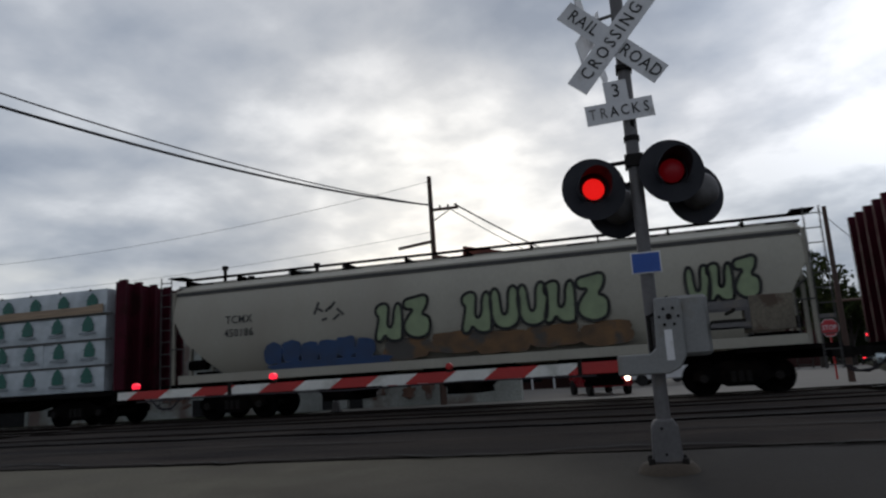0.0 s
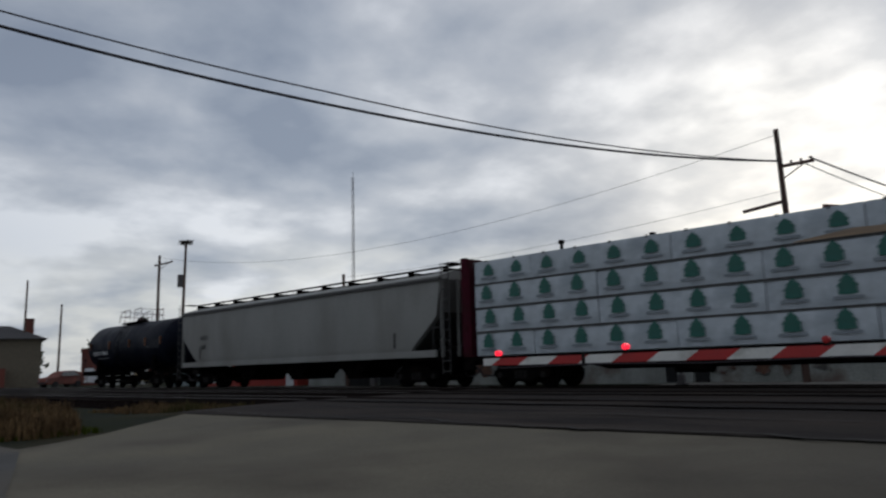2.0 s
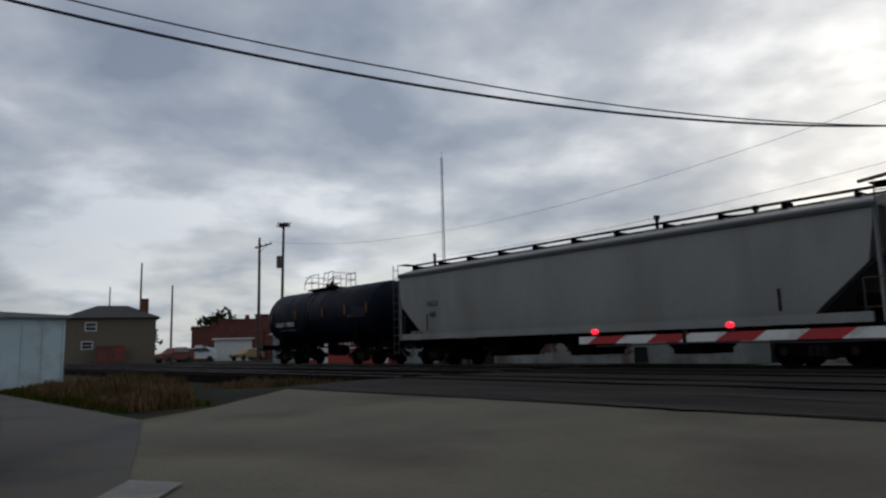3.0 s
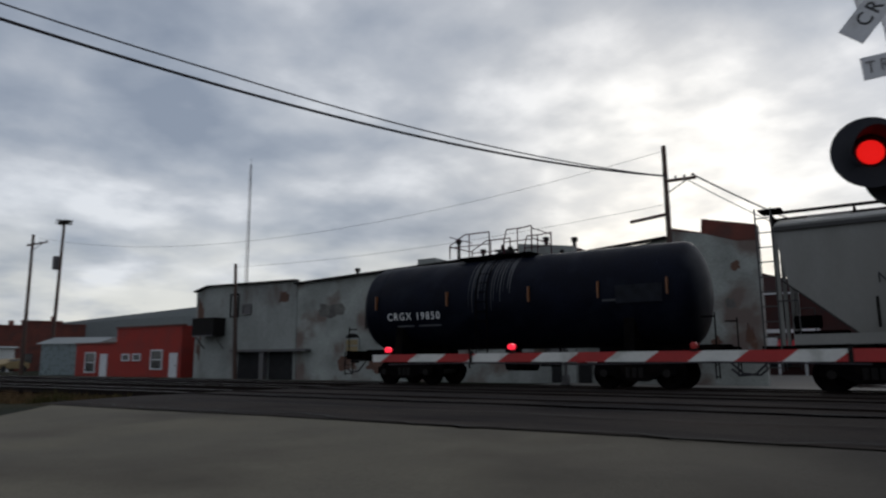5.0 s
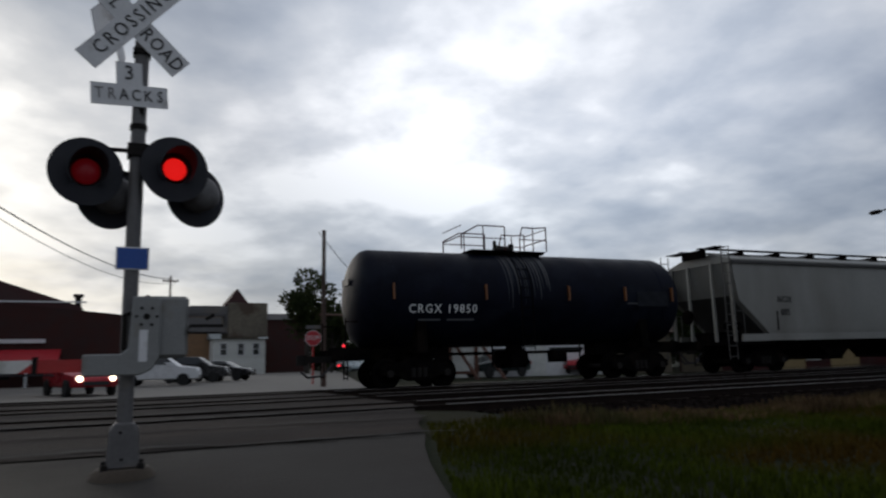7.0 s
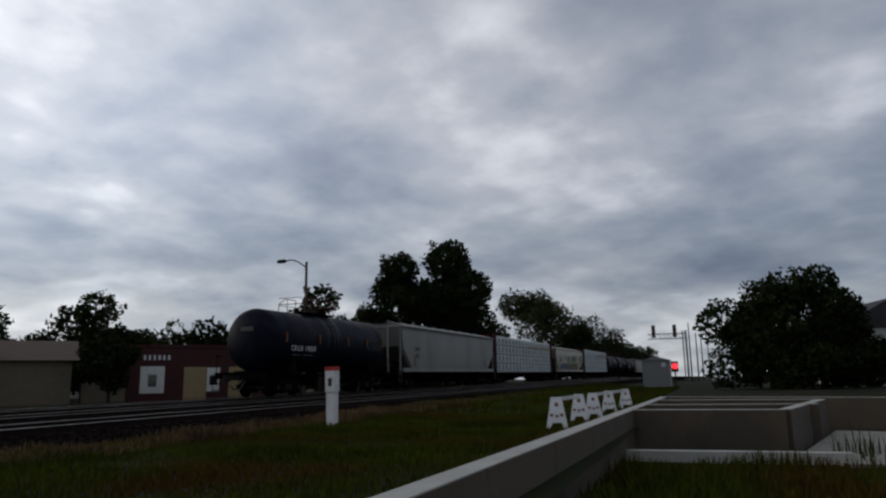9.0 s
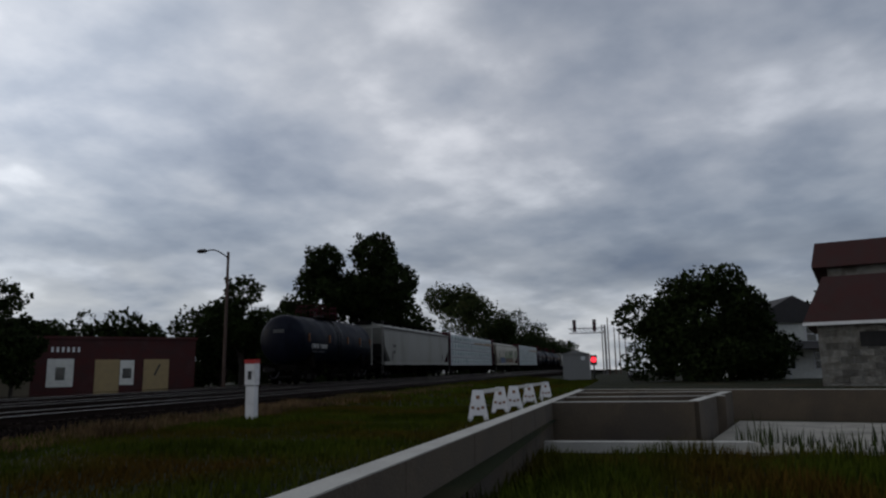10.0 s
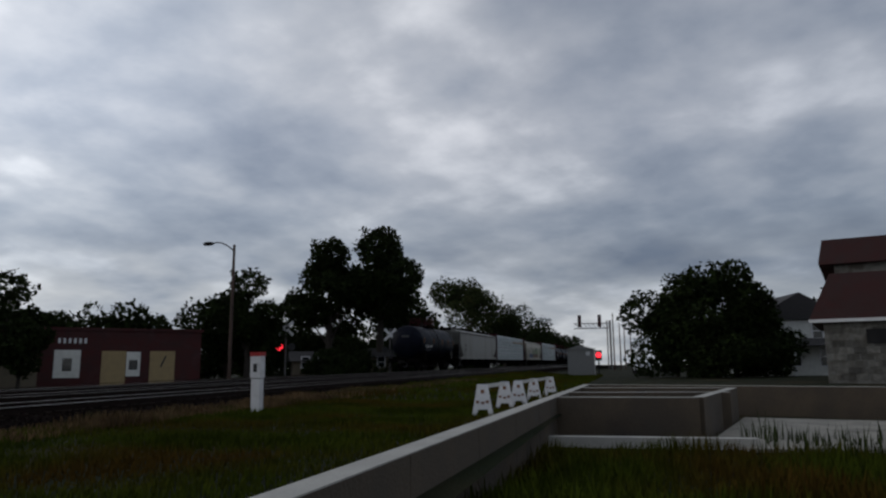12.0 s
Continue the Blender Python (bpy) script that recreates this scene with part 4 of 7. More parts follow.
def hopper_car(L, body_mat, curved, label):
    c = thing("covered_hopper_car", label, "hopper car", "cars of the freight train")
    # cross-section: y, z
    if curved:
        sec = [(1.15, 1.25), (1.48, 1.75), (1.6, 2.4), (1.6, 3.1), (1.5, 3.7), (1.36, 3.98)]
    else:
        sec = [(1.52, 1.35), (1.58, 1.6), (1.6, 2.6), (1.59, 3.6), (1.56, 4.05)]
    ring = [(y, z) for y, z in sec] + [(-y, z) for y, z in sec[::-1]]
    bm = bm_new()
    e0 = 0.55

    def cut(z):
        """How far the sloping end sheet stands in at a height."""
        return e0 + (max(0.0, 2.75 - z) * 1.15)
    left = [bm.verts.new((cut(z), y, z)) for y, z in ring]
    right = [bm.verts.new((L - cut(z), y, z)) for y, z in ring]
    n = len(ring)
    for i in range(n):
        bm.faces.new((left[i], left[(i + 1) % n], right[(i + 1) % n], right[i]))
    bm.faces.new(left), bm.faces.new(right)
    bmesh.ops.recalc_face_normals(bm, faces=bm.faces[:])
    part("body", bm, body_mat, c, "dusty steel hopper body", smooth=True)
    ez = sec[-1][1]
    ey = sec[-1][0]
    bm = bm_new()
    prism(bm, [(-ey - 0.05, ez - 0.06), (-ey - 0.05, ez + 0.04), (-0.7, ez + 0.3), (0.7, ez + 0.3), (ey + 0.05, ez + 0.04), (ey + 0.05, ez - 0.06)], e0 - 0.05, L - e0 + 0.05, "yz")
    part("roof", bm, body_mat, c, "shallow arched roof with an eave rib")
    bm = bm_new()
    for y in (-ey - 0.06, ey + 0.06):
        box(bm, e0 - 0.06, L - e0 + 0.06, y - 0.03, y + 0.03, ez - 0.12, ez - 0.02)
    part("eave_rib", bm, HOPPER_DARK, c)
    # running board, raised at the ends
    bm = bm_new()
    for y in (-0.62, 0.38):
        box(bm, 0.1, L - 0.1, y, y + 0.24, ez + 0.52, ez + 0.56)
    for y in (-1.3, 0.7):
        box(bm, 0.1, 0.65, y, y + 0.6, ez + 0.50, ez + 0.53), box(bm, L - 0.65, L - 0.1, y, y + 0.6, ez + 0.50, ez + 0.53)
    part("running_board", bm, UNDER, c, "dark steel roof walkway")
    k = 0.3
    while k < L:
        bm = bm_new()
        box(bm, k - 0.02, k + 0.02, -0.62, 0.62, ez + 0.2, ez + 0.52)
        part("walkway_post", bm, UNDER, c)
        k += 1.9
    for k in range(10):
        x = 1.6 + (L - 3.2) * k / 9
        bm = bm_new()
        box(bm, x - 0.5, x + 0.5, -0.3, 0.3, ez + 0.28, ez + 0.42)
        part("hatch", bm, body_mat, c, bevel=0.03)
    # side sill and end platforms
    for y in (-1.62, 1.54):
        bm = bm_new()
        box(bm, 0.75, L - 0.75, y, y + 0.08, 1.13, 1.38)
        part("side_sill", bm, body_mat, c, "pale side sill")
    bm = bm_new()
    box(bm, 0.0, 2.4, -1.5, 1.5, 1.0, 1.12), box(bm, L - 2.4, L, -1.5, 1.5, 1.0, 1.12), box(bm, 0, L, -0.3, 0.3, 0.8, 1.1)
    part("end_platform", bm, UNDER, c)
    for xe, d in ((0.0, 1), (L, -1)):
        for y in (-1.5, -0.6, 0.6, 1.5):
            bm = bm_new()
            bar(bm, (xe + 0.5 * d, y, 1.12), (xe + 0.5 * d, y, ez), 0.09, 0.09)
            part("end_post", bm, body_mat, c)
        for y in (-1.58, 1.58):
            bm = bm_new()
            for x in (xe + 0.08 * d, xe + 0.45 * d):
                rod(bm, (x, y, 0.5), (x, y, ez + 0.5), 0.02, seg=6)
            for i in range(11):
                rod(bm, (xe + 0.08 * d, y, 0.6 + 0.37 * i), (xe + 0.45 * d, y, 0.6 + 0.37 * i), 0.015, seg=6)
            rod(bm, (xe + 0.9 * d, y, 1.1), (xe + 0.9 * d, y, 2.2), 0.018, seg=6), rod(bm, (xe + 0.45 * d, y, 2.2), (xe + 0.9 * d, y, 2.2), 0.018, seg=6)
            part("end_ladder", bm, HOPPER_DARK, c, "dark end ladder and grab irons")
        bm = bm_new()
        box(bm, xe + (0.62 if d > 0 else -1.8), xe + (1.8 if d > 0 else -0.62), -0.5, 0.5, 1.12, 1.5), rod(bm, (xe + 0.25 * d, 0.55, 2.1), (xe + 0.32 * d, 0.55, 2.1), 0.28, seg=16)
        rod(bm, (xe + 0.7 * d, -0.9, 1.7), (xe + 1.3 * d, -0.9, 1.7), 0.16, seg=12)
        part("brake_gear", bm, UNDER, c)
        bm = bm_new()   # slope sheet behind the posts, its shade put into a darker steel
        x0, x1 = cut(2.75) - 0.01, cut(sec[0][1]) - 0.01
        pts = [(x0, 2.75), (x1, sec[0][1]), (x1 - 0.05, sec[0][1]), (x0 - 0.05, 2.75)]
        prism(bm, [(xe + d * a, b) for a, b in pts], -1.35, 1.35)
        part("slope_sheet", bm, HOPPER_DARK, c, "sloping end sheet with its shade painted in")
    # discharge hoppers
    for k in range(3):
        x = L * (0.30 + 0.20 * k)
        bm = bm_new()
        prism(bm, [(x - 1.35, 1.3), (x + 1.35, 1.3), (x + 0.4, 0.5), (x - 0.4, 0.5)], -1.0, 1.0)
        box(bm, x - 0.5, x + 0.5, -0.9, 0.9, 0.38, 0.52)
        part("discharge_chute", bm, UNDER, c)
    bogie(c, 2.3), bogie(c, L - 2.3)
    coupler(c, 0.05, -1), coupler(c, L - 0.05, 1)
    return c


def blob(bm, cx, cz, w, h, y, seed, wob=0.22, n=22, square=0.5):
    """A flat rounded paint shape on the side of a car."""
    pts = []
    for k in range(n):
        a = 2 * math.pi * k / n
        c, s = math.cos(a), math.sin(a)
        r = 1 / max(abs(c), abs(s)) ** square * (1 + wob * noise.noise((c * 1.7, s * 1.7, seed * 3.1)))
        pts.append((cx + w * r * c * 0.5, cz + h * r * s * 0.5))
    prism(bm, pts, y - 0.003, y + 0.003)


def letter_stroke(bm, pts, w, y):
    for a, b in zip(pts, pts[1:]):
        bar(bm, (a[0], y, a[1]), (b[0], y, b[1]), 0.006, w)
        rod(bm, (b[0], y - 0.003, b[1]), (b[0], y + 0.003, b[1]), w / 2, seg=8)


GLYPHS = (((-0.1, -0.05), (0.0, 0.3), (0.1, 0.62), (-0.05, 0.68), (0.0, 0.95), (0.5, 1.0), (0.42, 0.55), (0.4, 0.28), (0.62, 0.32), (0.66, 0.92), (0.98, 0.98), (0.95, 0.1), (0.9, -0.12), (0.4, -0.08), (0.3, 0.12), (0.15, -0.12), (-0.1, -0.05)),
          ((0.02, 0.1), (0.2, 0.45), (0.5, 0.68), (0.12, 0.66), (0.08, 0.95), (0.5, 1.0), (1.0, 1.08), (1.0, 0.75), (0.72, 0.5), (1.04, 0.46), (1.08, 0.1), (0.9, -0.12), (0.4, -0.16), (0.02, 0.1)),
          ((0.0, 0.95), (0.34, 1.0), (0.36, 0.4), (0.46, 0.25), (0.6, 0.4), (0.62, 1.0), (0.98, 1.02), (1.0, 0.3), (0.85, -0.05), (0.3, -0.1), (0.02, 0.15), (0.0, 0.95)))


def graffiti(c, x0, z0, word, w, h):
    y = -1.612
    n = len(word)
    for k, shape in enumerate(word):
        bm = bm_new()
        g = GLYPHS[shape]
        pts = [(x0 + (k + px * 1.08) * w, z0 + pz * h + 0.16 * k / n) for px, pz in g]
        for _ in range(2):   # rounded corners
            pts = [q for a, b in zip(pts, pts[1:]) for q in ((0.72 * a[0] + 0.28 * b[0], 0.72 * a[1] + 0.28 * b[1]), (0.28 * a[0] + 0.72 * b[0], 0.28 * a[1] + 0.72 * b[1]))]
            pts.append(pts[0])
        prism(bm, pts[:-1], y - 0.012, y - 0.008)
        p = part("graffiti_letter", bm, GRAF_GREEN, c, "pale green spray-painted letter")
        bm = bm_new()
        letter_stroke(bm, pts, 0.085, y - 0.016 - 0.002 * (k % 2))
        part("outline", bm, INK, p, "black painted outline")


def lumber_car():
    c = thing("lumber_car", "maroon centre-beam flat car stacked with white-wrapped lumber", "flat car", "cars of the freight train")
    L = 23.2
    bm = bm_new()
    box(bm, 0, L, -1.45, 1.45, 0.92, 1.08), box(bm, 0, L, -0.35, 0.35, 0.75, 0.95)
    prism(bm, [(3.6, 0.92), (L - 3.6, 0.92), (L - 5.2, 0.55), (5.2, 0.55)], -0.5, 0.5)
    part("deck", bm, UNDER, c, "dark flat car frame")
    for x in (0.35, L - 0.35):
        bm = bm_new()
        box(bm, x - 0.07, x + 0.07, -1.5, 1.5, 1.08, 4.55)
        b = part("bulkhead", bm, MAROON, c, "dark maroon steel bulkhead")
        for y in (-1.45, -0.75, 0.0, 0.75, 1.45):
            bm = bm_new()
            s = -1 if x < 1 else 1
            box(bm, min(x + 0.06 * s, x + 0.32 * s), max(x + 0.06 * s, x + 0.32 * s), y - 0.06, y + 0.06, 1.08, 4.6)
            part("stiffener", bm, MAROON, b)
    bm = bm_new()
    box(bm, 0.4, L - 0.4, -0.06, 0.06, 1.08, 4.4)
    part("centre_beam", bm, MAROON, c)
    wood = {}
    rows = 4
    h = 0.83
    widths = (2.45, 4.9, 4.9, 4.9, 4.63)
    tree = [(0, 0.33), (0.16, 0.17), (0.13, 0.15), (0.22, 0.05), (0.18, 0.03), (0.2, -0.12), (0.04, -0.14), (-0.04, -0.14), (-0.2, -0.12), (-0.18, 0.03), (-0.22, 0.05), (-0.13, 0.15), (-0.16, 0.17)]

    def wrap_block(w, torn):
        """A bundle whose sheet sags and creases a little."""
        bm = bm_new()
        nx, nz = max(4, int(w / 0.3)), 5
        g = [[bm.verts.new((w * i / nx, -1.46 + (0.055 * noise.noise((i * 1.3, j * 1.7, w + torn)) if 0 < i < nx and 0 < j < nz else 0.03), (h - 0.03) * j / nz)) for j in range(nz + 1)] for i in range(nx + 1)]
        bk = [[bm.verts.new((w * i / nx, -0.08, (h - 0.03) * j / nz)) for j in (0, nz)] for i in (0, nx)]
        for i in range(nx):
            for j in range(nz):
                bm.faces.new((g[i][j], g[i + 1][j], g[i + 1][j + 1], g[i][j + 1]))
        bm.faces.new([g[i][nz] for i in range(nx + 1)] + [bk[1][1], bk[0][1]])
        bm.faces.new([g[i][0] for i in range(nx, -1, -1)] + [bk[0][0], bk[1][0]])
        bm.faces.new([g[0][j] for j in range(nz, -1, -1)] + [bk[0][0], bk[0][1]])
        bm.faces.new([g[nx][j] for j in range(nz + 1)] + [bk[1][1], bk[1][0]])
        bmesh.ops.recalc_face_normals(bm, faces=bm.faces[:])
        return finish("timber_pack", bm, WRAP, smooth=True)

    bm = bm_new()
    prism(bm, tree, -0.004, 0.004)
    mark_me = finish("printed_mark", bm, MARK_GREEN)
    bm = bm_new()
    box(bm, -0.3, 0.3, -0.003, 0.003, -0.035, 0.035)
    bar_me = finish("print_bar", bm, MARK_GREY)
    for r in range(rows):
        x = 0.62
        order = list(widths)
        k = r % 3
        order = order[k:] + order[:k]
        for i, w in enumerate(order):
            key = (w, (r + i) % 2)
            if key not in wood:
                wood[key] = wrap_block(w - 0.03, (r + i) % 2)
            for side in (0, 1):
                o = new("timber_pack", wood[key])
                o.parent = c
                m = pose(x, random.uniform(-0.02, 0.02), 1.1 + h * r)
                if side:
                    m = pose(x + w - 0.03, random.uniform(-0.02, 0.02), 1.1 + h * r, 0, 0, 180)
                o.matrix_basis = m
                tagged(o, "white-wrapped bundle of sawn lumber")
                if side:
                    continue
                nm = max(2, round(w / 1.21))
                for q in range(nm):
                    mx = (q + 0.5) * (w - 0.03) / nm + 0.1 * ((r % 2) - 0.5)
                    for nm2, me, dz in (("printed_mark", mark_me, 0.42), ("print_bar", bar_me, 0.2)):
                        p = new(nm2, me)
                        p.parent = o
                        p.matrix_basis = pose(mx, -1.495, dz - (0.03 if r == 3 else 0)) @ Matrix.Diagonal((1.12, 1, 1.12 if r < 3 or nm2 == "print_bar" else 0.9, 1))
            x += w
    # the torn sheet of the top row
    bm = bm_new()
    prism(bm, [(11.2, 3.62), (12.6, 3.78), (14.2, 3.72), (15.4, 3.9), (16.0, 3.72), (18.5, 3.86), (21.5, 3.84), (22.3, 3.9), (22.3, 3.6), (11.2, 3.6)], -1.502, -1.49)
    part("bare_lumber", bm, LUMBER, c, "bare boards where the wrap is torn")
    for r in range(1, rows):
        bm = bm_new()
        box(bm, 0.6, L - 0.6, -1.475, -1.40, 1.1 + h * r - 0.055, 1.1 + h * r + 0.008)
        part("tier_batten", bm, HOPPER_DARK, c, "dark gap with battens between the tiers")
    x = 1.2
    while x < L - 0.6:
        bm = bm_new()
        box(bm, x - 0.03, x + 0.03, -1.5, -1.48, 4.33, 4.41)
        part("strap_end", bm, INK, c)
        x += 1.21
    for x in (6.5, 9.5, 12.0, 15.0, 0.0, L - 0.5):
        bm = bm_new()
        box(bm, x, x + 0.5, -1.5, -1.35, 0.62, 0.9)
        part("strap_winch", bm, UNDER, c, bevel=0.02)
    bm = bm_new()
    rod(bm, (7.5, -0.7, 0.6), (8.6, -0.7, 0.6), 0.2, seg=12), rod(bm, (7.8, -0.7, 0.6), (7.8, -0.4, 0.8), 0.04)
    part("air_tank", bm, UNDER, c)
    bogie(c, 2.2), bogie(c, L - 2.2)
    coupler(c, 0.05, -1), coupler(c, L - 0.05, 1)
    return c


def rear_x(t):
    """Where the last car's tank begins at t seconds."""
    lag = np.interp(t, (0, 5.0, 5.5, 6.0, 6.5, 7.0, 7.5, 8.0, 8.5, 9.0, 9.5, 10.0, 10.5, 11.0, 12.0), (0, 0, 0.08, 0.28, 0.55, 0.78, 1.02, 1.45, 2.0, 2.6, 3.25, 3.9, 4.4, 4.85, 5.5))
    return -73.3 + 11.116 * t + 0.041 * t * t - float(lag)


def on_line(x, length):
    """The pose of a car whose rear stands x metres along the line."""
    za, zb = grade(x + 2.0), grade(x + length - 2.0)
    return LINE @ pose(x, TRACK_Y[2], za - (zb - za) * 2.0 / (length - 4.0), 0, -math.degrees(math.atan2(zb - za, length - 4.0)), 0)


CARS = []
t1 = tank_car()
CARS.append((t1, 0.0))
h1 = hopper_car(20.5, HOPPER_GREY, False, "grey covered hopper car with a dusty flat side")
for txt, z in (("NCIX", 2.62), ("885", 2.15)):
    lettering("letters", txt, 0.34, INK, h1, facing_near(2.95, -1.615, z), squeeze=0.85, gap=1.1)
for x0, x1, z0, z1 in ((2.5, 2.56, 1.5, 2.2), (17.5, 17.58, 1.5, 2.1)):
    bm = bm_new()
    box(bm, x0, x1, -1.606, -1.596, z0, z1)
    part("rust_streak", bm, IRON, h1, "rust streak")
CARS.append((h1, 13.3))
l1 = lumber_car()
CARS.append((l1, 34.25))
h2 = hopper_car(19.1, HOPPER_TAN, True, "tan round-sided covered hopper car with green graffiti")
for txt, z in (("TCMX", 2.95), ("450186", 2.55)):
    lettering("letters", txt, 0.34, INK, h2, facing_near(2.85, -1.618, z), squeeze=0.9, gap=1.1)
graffiti(h2, 7.3, 2.05, (0, 1), 0.74, 1.0)
graffiti(h2, 9.85, 2.1, (0, 2, 2, 0, 1), 0.76, 1.05)
graffiti(h2, 15.7, 2.35, (2, 0, 1), 0.56, 0.9)
for k in range(6):
    bm = bm_new()
    blob(bm, 4.0 + 0.58 * k, 1.85 + 0.05 * math.sin(k * 2), 0.62, 0.62, -1.60 - 0.004 * (k % 2), k)
    part("blue_graffiti", bm, GRAF_BLUE, h2, "dark blue spray-painted blob")
bm = bm_new()
blob(bm, 5.8, 1.45, 4.2, 0.3, -1.612, 3.3, 0.3)
part("blue_graffiti", bm, GRAF_BLUE, h2, "dark blue spray-painted band")
for k in range(5):
    bm = bm_new()
    blob(bm, 8.2 + 1.35 * k, 1.72 + 0.06 * (k % 2), 1.5, 0.62, -1.595 - 0.004 * (k % 2), k + 9, 0.3)
    part("brown_graffiti", bm, GRAF_BROWN, h2, "faded brown spray-painted blob")
bm = bm_new()
for k in range(7):
    bar(bm, (5.35 + 0.12 * k, -1.61, 2.9 + 0.2 * math.sin(k * 2.2)), (5.5 + 0.13 * k, -1.61, 3.0 + 0.25 * math.cos(k * 1.7)), 0.006, 0.07)
part("tag", bm, HOPPER_DARK, h2, "small dark spray tag")
CARS.append((h2, 58.75))
for src, at in ((l1, 79.2), (t1, 103.8), (t1, 117.8), (t1, 131.8), (h1, 146.0), (t1, 168.2)):
    cp = copy_thing(src, Matrix())
    if src is t1:
        tagged(cp, "short black railway tank car far up the train")
    elif src is l1:
        tagged(cp, "maroon centre-beam flat car with a second load of white-wrapped lumber")
    CARS.append((cp, at))
# ---- buildings ----
def window_unit(parent, x0, x1, y, z0, z1, frame_mat=TRIM, pane_mat=GLASS_DARK, bars=1, f=0.09, label=""):
    """A framed window on a wall that faces -y at y: frame bars proud of the wall, pane set back in them."""
    bm = bm_new()
    box(bm, x0, x1, y - 0.02, y + 0.01, z0, z1)
    w = part("window", bm, pane_mat, parent, label or "dark window pane")
    bm = bm_new()
    box(bm, x0 - f, x0, y - 0.07, y, z0 - f, z1 + f), box(bm, x1, x1 + f, y - 0.07, y, z0 - f, z1 + f)
    box(bm, x0, x1, y - 0.07, y, z1, z1 + f), box(bm, x0, x1, y - 0.1, y, z0 - f, z0)
    for k in range(bars):
        z = z0 + (z1 - z0) * (k + 1) / (bars + 1)
        box(bm, x0, x1, y - 0.055, y, z - 0.03, z + 0.03)
    part("window_frame", bm, frame_mat, w)
    return w


def old_building():
    b = thing("old_brick_building", "long two-storey brick building in flaking white paint", "building")
    Y, Z0 = 29.9, -0.3
    segs = (("wall", PLASTER_B, [(-38.4, Z0), (-38.4, 5.25), (-37.2, 5.55), (-29.4, 5.45), (-29.4, Z0)], 0.0),
            ("wall", PLASTER, [(-29.39, Z0), (-29.39, 5.25), (-24.0, 5.45), (-20.0, 5.62), (-15.6, 5.8), (-15.6, Z0)], 0.05),
            ("wall", PLASTER_B, [(-15.59, Z0), (-15.59, 5.75), (-14.95, 5.8), (-14.95, 6.3), (-12.2, 5.95), (-12.2, Z0)], 0.0),
            ("wall", PLASTER, [(-12.19, Z0), (-12.19, 5.5), (-10.0, 5.62), (-7.95, 5.85), (-7.95, Z0)], 0.06),
            ("wall", PLASTER, [(-7.94, Z0), (-7.94, 6.3), (-6.55, 5.95), (-6.5, 6.5), (-4.4, 6.05), (-4.4, Z0)], -0.05))
    for nm, m, pts, dy in segs:
        bm = bm_new()
        prism(bm, pts, Y + dy, Y + 0.45 + dy)
        part(nm, bm, m, b, "flaking white painted brick wall")
        bm = bm_new()
        prism(bm, [(min(x, -7.3), min(z, 5.7)) for x, z in pts] if pts[-1][0] > -7.9 else pts, Y + 0.46 + dy, Y + 13)
        part("rear_block", bm, DARK_BRICK, b)
    # dark coping along the roofline
    for a, c in (((-38.5, 5.3), (-37.2, 5.6)), ((-37.2, 5.6), (-29.4, 5.5)), ((-29.5, 5.3), (-15.6, 5.85)), ((-12.2, 5.55), (-7.95, 5.9))):
        bm = bm_new()
        bar(bm, (a[0], Y - 0.02, a[1]), (c[0], Y - 0.02, c[1]), 0.4, 0.09)
        part("coping", bm, IRON, b, "dark roof edge")
    for pts in ([(-7.94, 6.2), (-7.94, 6.33), (-6.55, 5.98), (-6.5, 6.54), (-4.4, 6.08), (-4.4, 5.45), (-5.2, 5.5), (-6.4, 5.9)],):
        bm = bm_new()
        prism(bm, pts, Y - 0.062, Y - 0.048)
        part("brick_parapet", bm, BRICK_RED, b, "bare red brick along the stepped parapet")
    # bare brick patches where the paint fell
    k = 0
    for x, z, w, h in ((-37.9, 3.0, 0.9, 4.5), (-21.4, 3.4, 1.3, 3.6), (-16.3, 2.6, 1.0, 2.8), (-23.5, 0.6, 1.6, 0.9), (-20.8, 0.5, 2.0, 0.9), (-26.8, 3.6, 2.4, 1.0), (-9.0, 2.0, 1.7, 2.2), (-10.9, 0.5, 1.2, 0.8), (-12.6, 4.2, 1.1, 3.2),
                       (-8.4, 0.6, 0.7, 1.3), (-5.3, 4.5, 0.5, 0.5), (-5.6, 3.0, 0.5, 0.5), (-7.4, 3.2, 0.8, 0.6), (-13.6, 2.2, 1.0, 3.0), (-7.1, 0.5, 0.9, 0.9), (-4.9, 1.6, 0.5, 1.6), (-6.2, 1.5, 0.6, 0.5), (-11.5, 4.6, 0.9, 0.5), (-9.3, 0.4, 0.8, 0.7), (-14.2, 5.0, 0.9, 0.6), (-18.4, 4.8, 1.6, 0.6), (-25.5, 0.7, 1.5, 1.1), (-30.5, 4.6, 1.2, 0.9), (-33.5, 1.0, 1.8, 1.2)):
        k += 1
        bm = bm_new()
        blob(bm, x, z, w * 0.75, h * 0.75, Y + (-0.056 if x > -7.9 else (0.04 if -29 < x < -15.6 else -0.008)) - 0.006 + (0.002 * (k % 3)), k * 1.7, 0.75, 44, 0.3)
        part("bare_brick_patch", bm, mat("patch", (0.125, 0.066, 0.046) if k % 3 else (0.12, 0.115, 0.105), 0.9, var=0.35, scale=2, fine=18, bump=0.4, tint=(0.2, 0.195, 0.18), tint_scale=1.1, tint_at=(0.54, 0.66)), b, "bare weathered brick")
